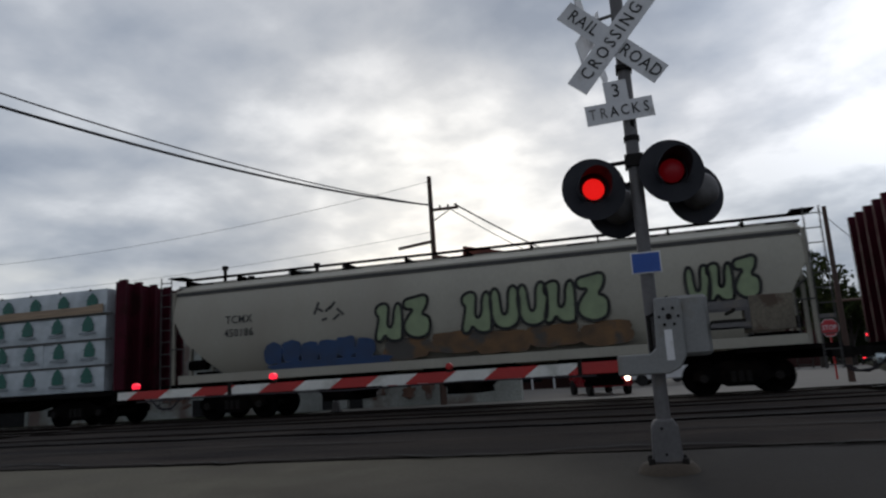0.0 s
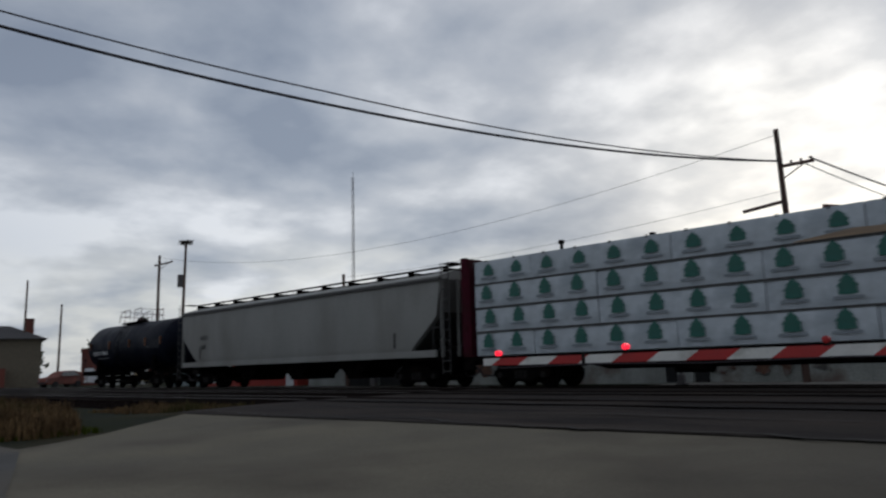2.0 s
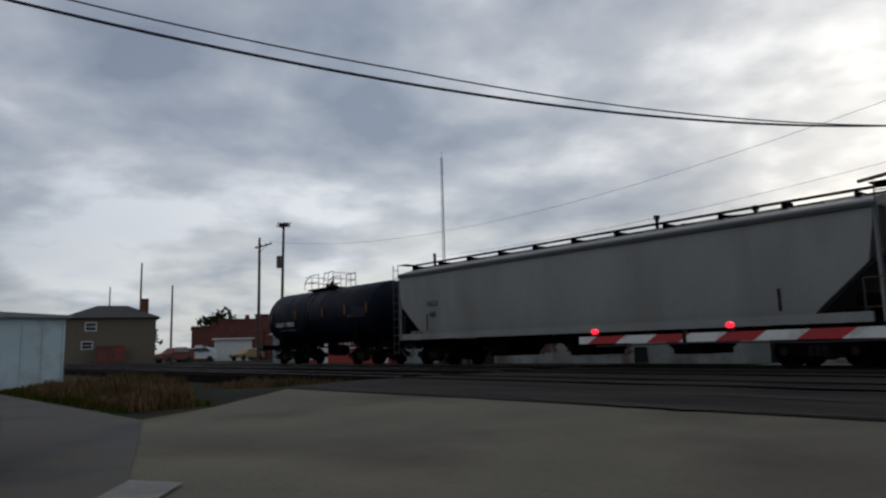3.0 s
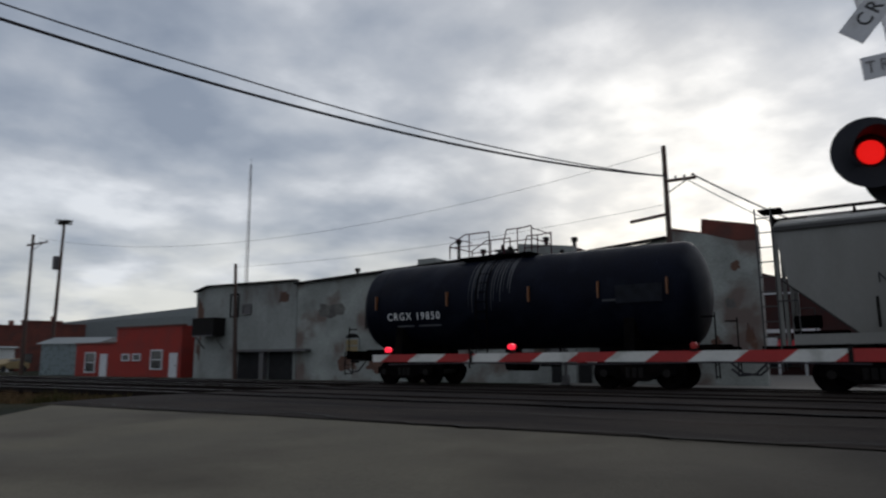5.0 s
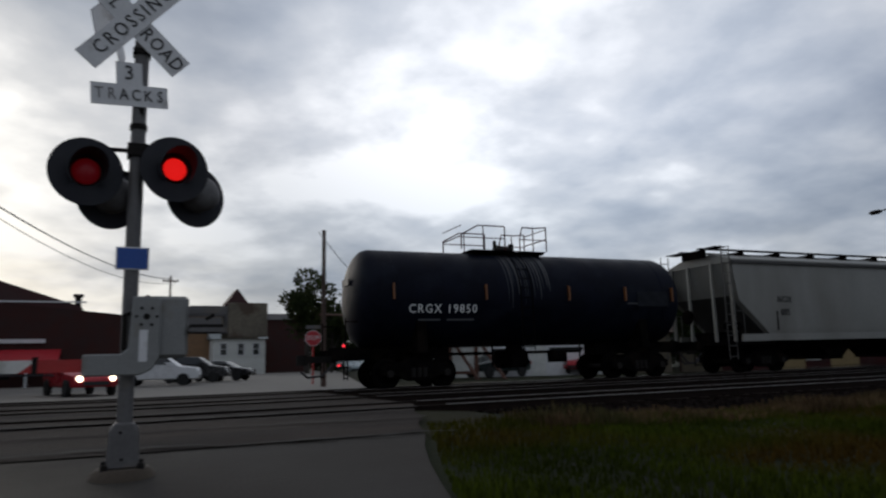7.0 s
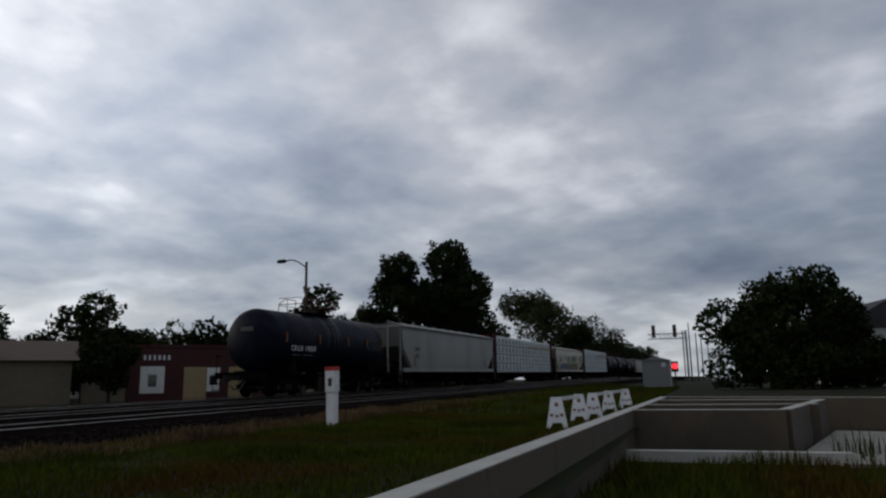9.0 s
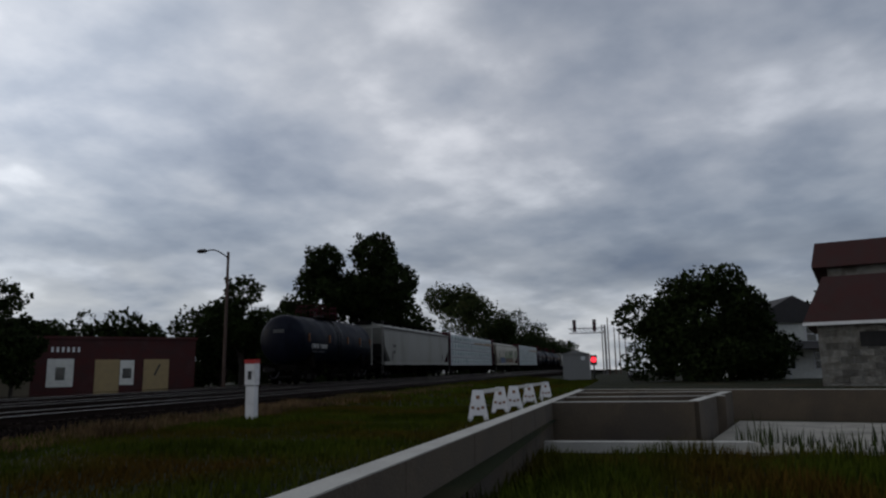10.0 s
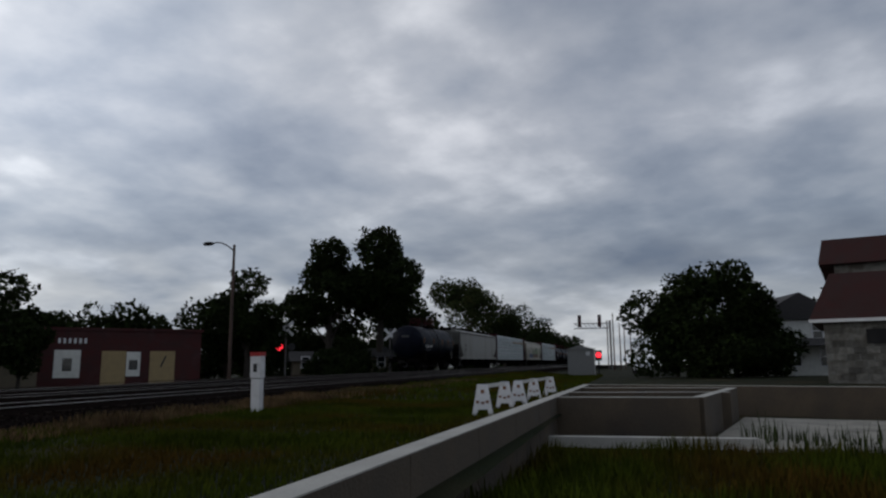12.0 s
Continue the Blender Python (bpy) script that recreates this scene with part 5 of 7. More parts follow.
    # balconies
    for x0, x1, z0, z1 in ((-23.5, -22.0, 2.45, 3.5), (-18.9, -17.3, 2.5, 3.5), (-37.5, -35.5, 2.4, 3.5), (-12.4, -8.9, 2.45, 3.45)):
        bm = bm_new()
        box(bm, x0, x1, Y - 0.95, Y, z0, z0 + 0.12), box(bm, x0, x1, Y - 0.95, Y - 0.91, z0 + 0.12, z1), box(bm, x0, x0 + 0.04, Y - 0.91, Y, z0 + 0.12, z1), box(bm, x1 - 0.04, x1, Y - 0.91, Y, z0 + 0.12, z1)
        bc = part("balcony", bm, IRON, b, "dark sheet-metal balcony")
        bm = bm_new()
        for x in (x0 + 0.1, x1 - 0.1):
            bar(bm, (x, Y - 0.8, z0), (x, Y, z0 - 0.8), 0.05, 0.05)
        box(bm, x0 + 0.05, x1 - 0.05, Y - 0.97, Y - 0.95, z0 - 0.06, z0 + 0.02)
        part("balcony_brace", bm, GALV, bc)
    # openings
    window_unit(b, -10.1, -9.6, Y + 0.06, 3.8, 4.8, bars=1)
    window_unit(b, -22.45, -22.0, Y + 0.05, 3.75, 5.0, IRON, DARK_IN, 0)
    window_unit(b, -21.6, -21.2, Y + 0.05, 3.85, 4.6, TRIM, CONCRETE, 0, label="boarded window")
    window_unit(b, -18.1, -17.3, Y + 0.05, 3.5, 4.95, IRON, DARK_IN, 0)
    window_unit(b, -16.75, -15.85, Y + 0.05, 3.45, 5.0, TRIM, GALV, 1)
    window_unit(b, -21.5, -20.75, Y + 0.05, 1.45, 2.15, IRON, DARK_IN, 0)
    window_unit(b, -33.9, -33.25, Y, 3.75, 4.2, GALV, GALV, 0)
    window_unit(b, -35.0, -34.4, Y, 3.6, 4.9, IRON, PLASTER_B, 0)
    window_unit(b, -15.15, -14.9, Y, 4.5, 4.9, IRON, DARK_IN, 0)
    w = window_unit(b, -25.6, -24.75, Y + 0.05, 1.3, 1.95, PLASTER, YELLOW_DOOR, 1, label="arched window with a cream blind")
    bm = bm_new()
    prism(bm, [(-25.17 + 0.52 * math.cos(radians(a)), 1.95 + 0.34 * math.sin(radians(a))) for a in range(0, 181, 20)], Y + 0.02, Y + 0.045)
    part("window_arch", bm, IRON, w)
    for x0, x1 in ((-34.2, -32.0), (-31.5, -29.6)):
        bm = bm_new()
        box(bm, x0, x1, Y - 0.03, Y - 0.005, -0.3, 1.35)
        part("garage_opening", bm, DARK_IN, b, "dark open garage bay")
    bm = bm_new()
    box(bm, -34.4, -28.2, Y - 0.5, Y, 1.36, 1.5), box(bm, -31.95, -31.6, Y - 0.4, Y - 0.04, -0.3, 1.36)
    part("garage_lintel", bm, GALV, b)
    for x0, x1, z0, z1 in ((-20.0, -19.3, -0.2, 0.55), (-12.1, -11.5, -0.2, 1.0), (-13.4, -12.9, -0.2, 1.0)):
        bm = bm_new()
        box(bm, x0, x1, Y - 0.015, Y + 0.02, z0, z1)
        part("basement_opening", bm, DARK_IN, b)
    for x, z, h in ((-14.4, 6.3, 0.45), (-19.5, 5.7, 1.4), (-18.0, 5.75, 0.7), (-26.5, 5.5, 0.6), (-12.9, 6.0, 0.6)):
        bm = bm_new()
        rod(bm, (x, Y + 2, z - 0.9), (x, Y + 2, z + h), 0.09, seg=10), rod(bm, (x, Y + 2, z + h - 0.1), (x, Y + 2, z + h + 0.1), 0.16, seg=10)
        part("roof_vent", bm, IRON, b)
    bm = bm_new()
    box(bm, -21.5, -20.4, Y + 1, Y + 3, 5.5, 6.2), box(bm, -26, -22, Y + 3, Y + 8, 5.4, 6.1)
    part("roof_block", bm, PLASTER_B, b)
    return b


old_building()


def red_shop():
    b = thing("red_brick_shop", "small bright red painted brick shop with white doors", "building")
    Y = 30.8
    bm = bm_new()
    prism(bm, [(-53.6, -0.3), (-53.6, 2.1), (-48.4, 2.25), (-48.4, 3.2), (-40.9, 3.25), (-40.9, -0.3)], Y, Y + 9)
    part("wall", bm, BRIGHT_RED, b, "red painted brick wall")
    bm = bm_new()
    box(bm, -48.5, -40.8, Y - 0.06, Y + 0.3, 3.22, 3.34), box(bm, -53.7, -48.45, Y - 0.06, Y + 0.3, 2.14, 2.26)
    part("coping", bm, BRICK_RED, b)
    for x0, x1, z0, z1 in ((-52.2, -51.0, 0.1, 1.45), (-44.1, -42.95, 0.35, 1.55)):
        window_unit(b, x0, x1, Y, z0, z1, TRIM, GLASS_DARK, 1)
    for x0 in (-47.5, -46.2):
        window_unit(b, x0, x0 + 0.75, Y, 0.95, 1.3, TRIM, GALV, 0)
    for x0, x1 in ((-50.3, -49.4), (-42.1, -41.25)):
        bm = bm_new()
        box(bm, x0, x1, Y - 0.05, Y, -0.25, 1.4)
        d = part("door", bm, TRIM, b, "white door")
        bm = bm_new()
        box(bm, x1 - 0.15, x1 - 0.08, Y - 0.08, Y - 0.05, 0.5, 0.6)
        part("handle", bm, IRON, d)
    return b


red_shop()


def plain_house(name, label, x0, x1, y0, y1, eave, ridge, wall_m, roof_m, along="x", wins=(), hip=0.0, over=0.35, base=-0.3, at=None):
    """A small house: walls, a pitched or hipped roof, windows on its -y side (x0, x1, z0, z1)."""
    b = thing(name, label, "building", at=at)
    bm = bm_new()
    box(bm, x0, x1, y0, y1, base, eave)
    if hip == 0:
        xm, ym = (x0 + x1) / 2, (y0 + y1) / 2
        if along == "x":
            prism(bm, [(y0, eave), (y1, eave), (ym, ridge - 0.08)], x0, x1, "yz")
        else:
            prism(bm, [(x0, eave), (x1, eave), (xm, ridge - 0.08)], y0, y1)
    part("wall", bm, wall_m, b)
    bm = bm_new()
    a, c, d, e = x0 - over, x1 + over, y0 - over, y1 + over
    lo = [bm.verts.new(p) for p in ((a, d, eave), (c, d, eave), (c, e, eave), (a, e, eave))]
    if along == "x":
        ym = (d + e) / 2
        r = [bm.verts.new((a + hip, ym, ridge)), bm.verts.new((c - hip, ym, ridge))]
        fs = [(lo[0], lo[1], r[1], r[0]), (lo[2], lo[3], r[0], r[1]), (lo[1], lo[2], r[1]), (lo[3], lo[0], r[0])]
    else:
        xm = (a + c) / 2
        r = [bm.verts.new((xm, d + hip, ridge)), bm.verts.new((xm, e - hip, ridge))]
        fs = [(lo[1], lo[2], r[1], r[0]), (lo[3], lo[0], r[0], r[1]), (lo[0], lo[1], r[0]), (lo[2], lo[3], r[1])]
    for f in fs:
        bm.faces.new(f)
    bm.faces.new(lo[::-1])
    bmesh.ops.recalc_face_normals(bm, faces=bm.faces[:])
    part("roof", bm, roof_m, b)
    for w in wins:
        window_unit(b, w[0], w[1], y0, w[2], w[3])
    return b


def turned(x, y, yaw):
    return pose(x, y, 0, 0, 0, yaw)


# far left, beyond the tracks
hs = plain_house("stucco_house", "tan two-storey house with a dark hipped roof", -4.6, 4.6, -3, 5, 5.0, 6.6, STUCCO, ROOF_DARK, "x", ((-2.6, -1.6, 3.6, 4.4), (-2.9, -1.9, 1.6, 2.3)), hip=3.5, over=0.5, at=turned(-87, 25, 74))
bm = bm_new()
box(bm, 3.0, 3.9, 0, 0.8, 5.4, 7.4)
part("chimney", bm, BRICK_RED, hs)
bm = bm_new()
box(bm, -1.4, 1.4, -4.6, -3.0, -0.3, 1.9)
part("porch", bm, BRICK_RED, hs, "red front porch")
rowx = thing("brick_row_houses", "row of low red-brown brick houses far off", "building", at=turned(-92, 46, 62))
x = -9.0
for w, h in ((3.5, 4.2), (5, 5.2), (4.5, 5.8), (5, 5.4), (6, 5.0)):
    bm = bm_new()
    box(bm, x, x + w, 0, 8, -0.3, h), box(bm, x - 0.1, x + w + 0.1, -0.1, 0.4, h, h + 0.25), box(bm, x + w * 0.7, x + w * 0.7 + 0.6, 2, 2.6, h, h + 0.9)
    p = part("house_block", bm, BRICK_RED, rowx, "red-brown brick house front")
    for k in range(2):
        bm = bm_new()
        box(bm, x + 0.5 + k * w / 2, x + 1.5 + k * w / 2, -0.05, -0.01, 0.7, 1.9)
        part("window", bm, TRIM if (k + int(w)) % 2 else GLASS_DARK, p)
    x += w
shd = plain_house("white_shed", "white shed with a flat roof before brick houses", -2.2, 2.2, 0, 3, 2.4, 2.6, SIDING, ROOF_GREY, "x", at=turned(-84, 38.5, 62))
plain_house("grey_shed", "blue-grey shed with a pale roof beside the red shop", -2.4, 2.4, 0, 4, 2.3, 2.9, CAR_GREY, ROOF_GREY, "x", at=turned(-57.5, 32.3, 25))
wh = thing("metal_warehouse", "large grey corrugated metal warehouse", "building")
bm = bm_new()
prism(bm, [(-95, -0.3), (-95, 6.1), (-60, 7.2), (-42, 7.0), (-42, -0.3)], 52, 70)
part("wall", bm, ROOF_GREY, wh, "grey corrugated wall")
bm = bm_new()
for k in range(90):
    xx = -94.6 + k * 0.58
    box(bm, xx, xx + 0.12, 51.93, 52.0, -0.3, 6.0)
part("rib", bm, ROOF_GREY, wh)

# steel shed near the road
sh = thing("steel_shed", "pale blue-grey steel equipment shed", "shed")
bm = bm_new()
box(bm, -30.0, -25.4, 1.2, 6.0, -0.25, 2.02)
part("wall", bm, SHED_BLUE, sh)
for k in range(9):
    bm = bm_new()
    y = 1.3 + 0.58 * k
    box(bm, -25.4, -25.37, y - 0.015, y + 0.015, -0.2, 2.0)
    part("seam", bm, SHED_BLUE, sh)
bm = bm_new()
prism(bm, [(1.05, 2.02), (6.15, 2.02), (6.15, 2.10), (3.6, 2.22), (1.05, 2.10)], -30.15, -25.22, "yz")
part("roof", bm, ROOF_GREY, sh)
bm = bm_new()
box(bm, -25.4, -25.36, 2.9, 4.0, -0.2, 1.75)
d = part("door", bm, SHED_BLUE, sh, "pale blue steel door")
for k in range(4):
    bm = bm_new()
    box(bm, -25.36, -25.355, 3.3 + 0.16 * k, 3.4 + 0.16 * k, 1.42, 1.56)
    part("text_bar", bm, INK, d, "unreadable black letter")
bm = bm_new()
box(bm, -25.4, -25.3, 3.5, 3.7, 1.85, 1.95)
part("lamp", bm, TRIM, sh)


# over the crossing
br = thing("brick_store", "long dark red brick store with a rusty sloping roof", "building")
bm = bm_new()
prism(bm, [(-30, -0.3), (-30, 5.4), (-8.6, 5.2), (0.3, 4.3), (0.3, -0.3)], 51, 66)
part("wall", bm, DARK_BRICK, br, "dark red brick wall")
bm = bm_new()
prism(bm, [(-30, 5.38), (-30, 8.6), (-14, 8.2), (-8.6, 7.0), (-2.3, 4.85), (-2.3, 4.56), (-8.6, 5.2)], 51.5, 66)
part("roof", bm, ROOF_RED, br, "rusty red metal roof")
bm = bm_new()
box(bm, -30, -4.2, 50.85, 51.0, 2.5, 2.75), box(bm, -30, -2.0, 50.9, 51.0, 5.05, 5.15)
part("fascia", bm, TRIM, br, "white fascia board")
for k in range(8):
    bm = bm_new()
    box(bm, -29 + 3 * k, -27 + 3 * k, 50.93, 51.0, 0.3, 1.7)
    part("window", bm, GLASS_DARK, br, "dark shop window")
bm = bm_new()
prism(bm, [(50.9, 2.1), (50.9, 1.9), (49.0, 1.2), (49.0, 1.35)], -6.6, -3.3, "yz")
part("awning", bm, STOP_RED, br, "red sloping awning")
for xx in (-6.5, -5.0, -3.4):
    bm = bm_new()
    box(bm, xx, xx + 0.12, 49.0, 49.12, -0.25, 1.3)
    part("awning_post", bm, TRIM, br)
bm = bm_new()
box(bm, -8.5, -6.7, 50.9, 50.98, 1.2, 2.2)
part("sign_board", bm, TRIM, br)
bm = bm_new()
rod(bm, (-2.6, 53, 4.8), (-2.6, 53, 5.6), 0.2), box(bm, -2.9, -2.3, 52.8, 53.2, 5.6, 5.8)
part("chimney", bm, IRON, br)

far = thing("town_hall", "brown stone town building with a small pointed gable", "building")
bm = bm_new()
box(bm, 6.0, 17.5, 100, 112, -0.3, 8.8), box(bm, 5.5, 13.0, 97, 100, 5.2, 7.8)
part("wall", bm, mat("brown_stone", (0.13, 0.095, 0.07), 0.9, var=0.25), far)
bm = bm_new()
prism(bm, [(12.6, 8.8), (16.4, 8.8), (14.5, 11.4)], 99.5, 104)
part("gable", bm, ROOF_RED, far, "small pointed red gable")
bm = bm_new()
box(bm, 5.6, 12.8, 96.9, 97.0, 5.6, 7.2)
part("glazing", bm, GALV, far, "grey glazed upper storey")
bm = bm_new()
box(bm, 5.0, 11.0, 95.8, 97.0, -0.3, 5.0)
part("shop_front", bm, mat("tan_brick", (0.22, 0.13, 0.07), 0.9, var=0.2), far, "tan brick shop front")
plain_house("white_house", "white weatherboard house with a grey roof", 10.6, 17.0, 92, 98, 4.2, 5.3, SIDING, ROOF_GREY, "x", ((11.5, 12.2, 2.2, 3.6), (13.6, 14.3, 2.2, 3.6), (15.5, 16.2, 2.2, 3.6)))
plain_house("brown_house", "dark brown brick house behind the trees", 18, 24, 98, 108, 7.0, 8.2, DARK_BRICK, ROOF_DARK, "x")
gr = plain_house("white_garage", "white gabled garage with a panelled door", -3.2, 3.2, 0, 8, 2.3, 3.6, SIDING, ROOF_GREY, "y", at=turned(17.9, 40.4, -14))
bm = bm_new()
box(bm, -2.4, 0.4, -0.06, 0.0, -0.25, 1.75)
d = part("garage_door", bm, TRIM, gr, "white panelled overhead door")
for k in range(4):
    bm = bm_new()
    box(bm, -2.2 + 0.65 * k, -1.75 + 0.65 * k, -0.08, -0.06, 1.2, 1.4)
    part("door_window", bm, GLASS_DARK, d)
gw = plain_house("white_wing", "white flat-roofed building beside the garage", -4, 5, 0, 7, 3.1, 3.3, SIDING, ROOF_GREY, "x", at=turned(23.5, 38.6, -20))
for x0 in (-2.5, 1.2):
    bm = bm_new()
    box(bm, x0, x0 + 2.6, -0.05, 0.0, -0.25, 1.9)
    part("garage_door", bm, TRIM, gw, "white overhead door")
    bm = bm_new()
    box(bm, x0 + 0.2, x0 + 2.4, -0.07, -0.05, 1.3, 1.5)
    part("door_window", bm, GLASS_DARK, gw)


def board_back():
    """The timber back of a hoarding."""
    b = thing("billboard", "white hoarding seen from behind on a red-brown timber frame", "billboard", at=turned(15.2, 35.75, -24.8))
    W, H0, H1 = 2.85, -0.1, 4.5
    for k in range(3):
        x = W * k / 2
        bm = bm_new()
        box(bm, x - 0.11, x + 0.11, -0.12, 0.12, -0.3, H1)
        part("post", bm, BOARD_WOOD, b, bevel=0.01)
        bm = bm_new()
        bar(bm, (x, -0.12, 2.1), (x + 1.5, -1.0, -0.25), 0.16, 0.14)
        part("brace", bm, BOARD_WOOD, b)
    for z in (0.15, 1.85, 3.1, 3.8, 4.4):
        bm = bm_new()
        box(bm, -0.1, W + 0.1, -0.2, -0.125, z - 0.08, z + 0.08)
        part("rail", bm, BOARD_WOOD, b)
    for i in range(2):
        for z0, z1 in ((0.3, 1.75), (1.95, 3.0), (3.2, 3.7), (3.9, 4.3)):
            bm = bm_new()
            box(bm, i * W / 2 + 0.12, (i + 1) * W / 2 - 0.12, 0.125, 0.15, z0 - 0.08, z1 + 0.08)
            part("panel", bm, SIDING, b, "white board panel")
    return b


board_back()


# the low building beside the track, far right
ROW = pose(35.25, 32.75, 0, 0, 0, -45)
rb = thing("red_storefront", "low dark red brick storefront with cream doors", "building", at=ROW)
W = 8.2
bm = bm_new()
box(bm, -3.5, W, 0, 7, -0.3, 3.15), box(bm, -3.6, W + 0.1, -0.08, 0.3, 3.15, 3.3)
part("wall", bm, SHOP_RED, rb, "dark red brick front")
for x0, x1, z0, z1 in ((-0.2, 1.2, 0.3, 1.95), (3.75, 4.55, 0.35, 1.85)):
    bm = bm_new()
    box(bm, x0, x1, -0.05, 0, z0, z1)
    p = part("window_panel", bm, SIDING, rb, "pale boarded shop window")
    bm = bm_new()
    c = (x0 + x1) / 2
    box(bm, c - 0.25, c + 0.25, -0.07, -0.05, z0 + 0.4, z1 - 0.5)
    part("pane", bm, GLASS_DARK, p)
for x0, x1 in ((2.35, 3.72), (5.1, 6.6)):
    bm = bm_new()
    box(bm, x0, x1, -0.05, 0, -0.25, 1.9)
    part("door", bm, YELLOW_DOOR, rb, "cream painted double door")
bm = bm_new()
bar(bm, (5.75, -0.07, 0.9), (6.05, -0.07, 1.6), 0.02, 0.1)
part("door_mark", bm, INK, rb)
for k in range(6):
    bm = bm_new()
    box(bm, -0.05 + 0.28 * k, 0.08 + 0.28 * k, -0.04, 0, 2.35, 2.65)
    part("name_bar", bm, TRIM, rb, "worn white letter of a shop name")
bm = bm_new()
box(bm, -3.4, -1.0, -0.06, 0, -0.2, 1.5)
part("side_door", bm, STUCCO, rb)
plain_house("brown_roofed_shelter", "shelter with a brown shingle roof by the tracks", -4, 3, 0, 6, 2.3, 3.6, STUCCO, mat("brown_shingle", (0.09, 0.06, 0.045), 0.9, var=0.25), "x", at=turned(29.5, 36.8, -40))
for nm, xx, yy, w, h, yaw in (("white_cottage", 64, 29.5, 4, 2.0, -60), ("white_cottage", 70, 25.5, 4, 2.4, -60), ("white_cottage", 78, 24.5, 3.5, 2.3, -60)):
    plain_house(nm, "small white cottage under trees by the track", -w / 2, w / 2, 0, 4, h - 0.6, h + 0.4, STUCCO, ROOF_DARK, "x", ((-1.2, -0.5, 0.8, 1.8), (0.4, 1.1, 0.8, 1.8)), at=turned(xx, yy, yaw))

# the old barn and the house behind it
bn = thing("old_barn", "old block barn with a stepped red metal roof", "barn", at=turned(41.0, -10.1, -106))
bm = bm_new()
box(bm, 0, 14, 0, 12, -0.3, 3.0)
wl = part("wall", bm, BLOCK, bn, "weathered painted block wall")
rows = 9
for r in range(rows):
    for k in range(12):
        bm = bm_new()
        x0 = k * 0.62 + (0.3 if r % 2 else 0)
        dy = random.uniform(0.008, 0.045)
        box(bm, x0 + 0.02, x0 + 0.58, -dy, 0.0, -0.1 + r * 0.34 + 0.015, 0.22 + r * 0.34)
        part("block", bm, BLOCK_FACE, wl)
bm = bm_new()
box(bm, 1.9, 3.2, -0.06, 0, 1.75, 2.5)
part("opening", bm, DARK_IN, bn)
bm = bm_new()
prism(bm, [(-0.6, 2.95), (-0.6, 3.1), (0.5, 5.4), (14, 5.4), (14, 2.95)], -0.4, 12.4)
part("lower_roof", bm, ROOF_RED, bn, "rusty red metal roof")
bm = bm_new()
box(bm, 0.75, 14, 0.4, 11.5, 5.4, 6.0)
part("clerestory", bm, BLOCK, bn)
bm = bm_new()
prism(bm, [(0.05, 5.95), (0.05, 6.1), (0.3, 7.25), (14, 7.25), (14, 5.95)], -0.1, 12.1)
part("upper_roof", bm, ROOF_RED, bn, "rusty red metal roof")
bm = bm_new()
box(bm, -0.65, 14, -0.45, -0.4, 2.88, 3.05)
part("eave_board", bm, TRIM, bn)
wf = plain_house("white_farmhouse", "white two-storey farmhouse with a dark porch roof", -4, 4, 0, 8, 4.6, 7.0, SIDING, ROOF_DARK, "y", ((-3.2, -2.5, 3.0, 4.2), (1.0, 1.8, 3.0, 4.2), (-1.0, -0.2, 0.6, 2.0), (1.5, 2.3, 0.6, 2.0)), at=turned(68, -15, -80))
bm = bm_new()
prism(bm, [(-2.0, 2.3), (0, 2.3), (0, 3.0)], -4.4, 4.4, "yz")
part("porch_roof", bm, ROOF_DARK, wf)
for xx in (-4.2, -1.4, 1.4, 4.2):
    bm = bm_new()
    box(bm, xx - 0.08, xx + 0.08, -1.9, -1.75, -0.3, 2.3)
    part("porch_post", bm, TRIM, wf)
ht = thing("equipment_hut", "small grey metal equipment hut beside the track", "hut", at=turned(75, 5.9, -90))
bm = bm_new()
box(bm, 0, 2.7, 0, 3, -0.3, 2.45)
part("wall", bm, CABINET, ht)
bm = bm_new()
prism(bm, [(-0.15, 2.45), (2.85, 2.45), (1.35, 2.85)], -0.15, 3.15)
part("roof", bm, CABINET, ht)
bm = bm_new()
box(bm, 1.9, 2.3, -0.04, 0, 1.8, 2.2)
part("notice", bm, TRIM, ht)


# ---- the half-built foundation ----
def wall_run(name, p, q, z0, z1, w, parent):
    p, q = Vector(p), Vector(q)
    d = (q - p).normalized()
    n = Vector((-d.y, d.x)) * w / 2
    bm = bm_new()
    prism(bm, [tuple(p + n), tuple(q + n), tuple(q - n), tuple(p - n)], z0, z1, "xy")
    # sides darker, top paler: the pit's shade and sky light are in the colours
    o = part(name, bm, CONCRETE, parent, "stained poured concrete wall with shade painted into its sides")
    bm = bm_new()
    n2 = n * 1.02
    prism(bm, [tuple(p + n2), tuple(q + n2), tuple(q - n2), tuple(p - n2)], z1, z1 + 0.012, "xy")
    part("wall_top", bm, CONCRETE_CAP, o, "wall top, paler with sky light painted in")
    # form joints and tie holes
    L = (q - p).length
    for k in range(1, int(L / 2.44)):
        c = p + d * 2.44 * k
        bm = bm_new()
        m = Matrix.Translation((c.x, c.y, 0)) @ Matrix.Rotation(math.atan2(d.y, d.x), 4, "Z")
        box(bm, -0.004, 0.004, -w / 2 - 0.003, w / 2 + 0.003, z0, z1 - 0.01, m)
        part("form_joint", bm, CONCRETE, o)


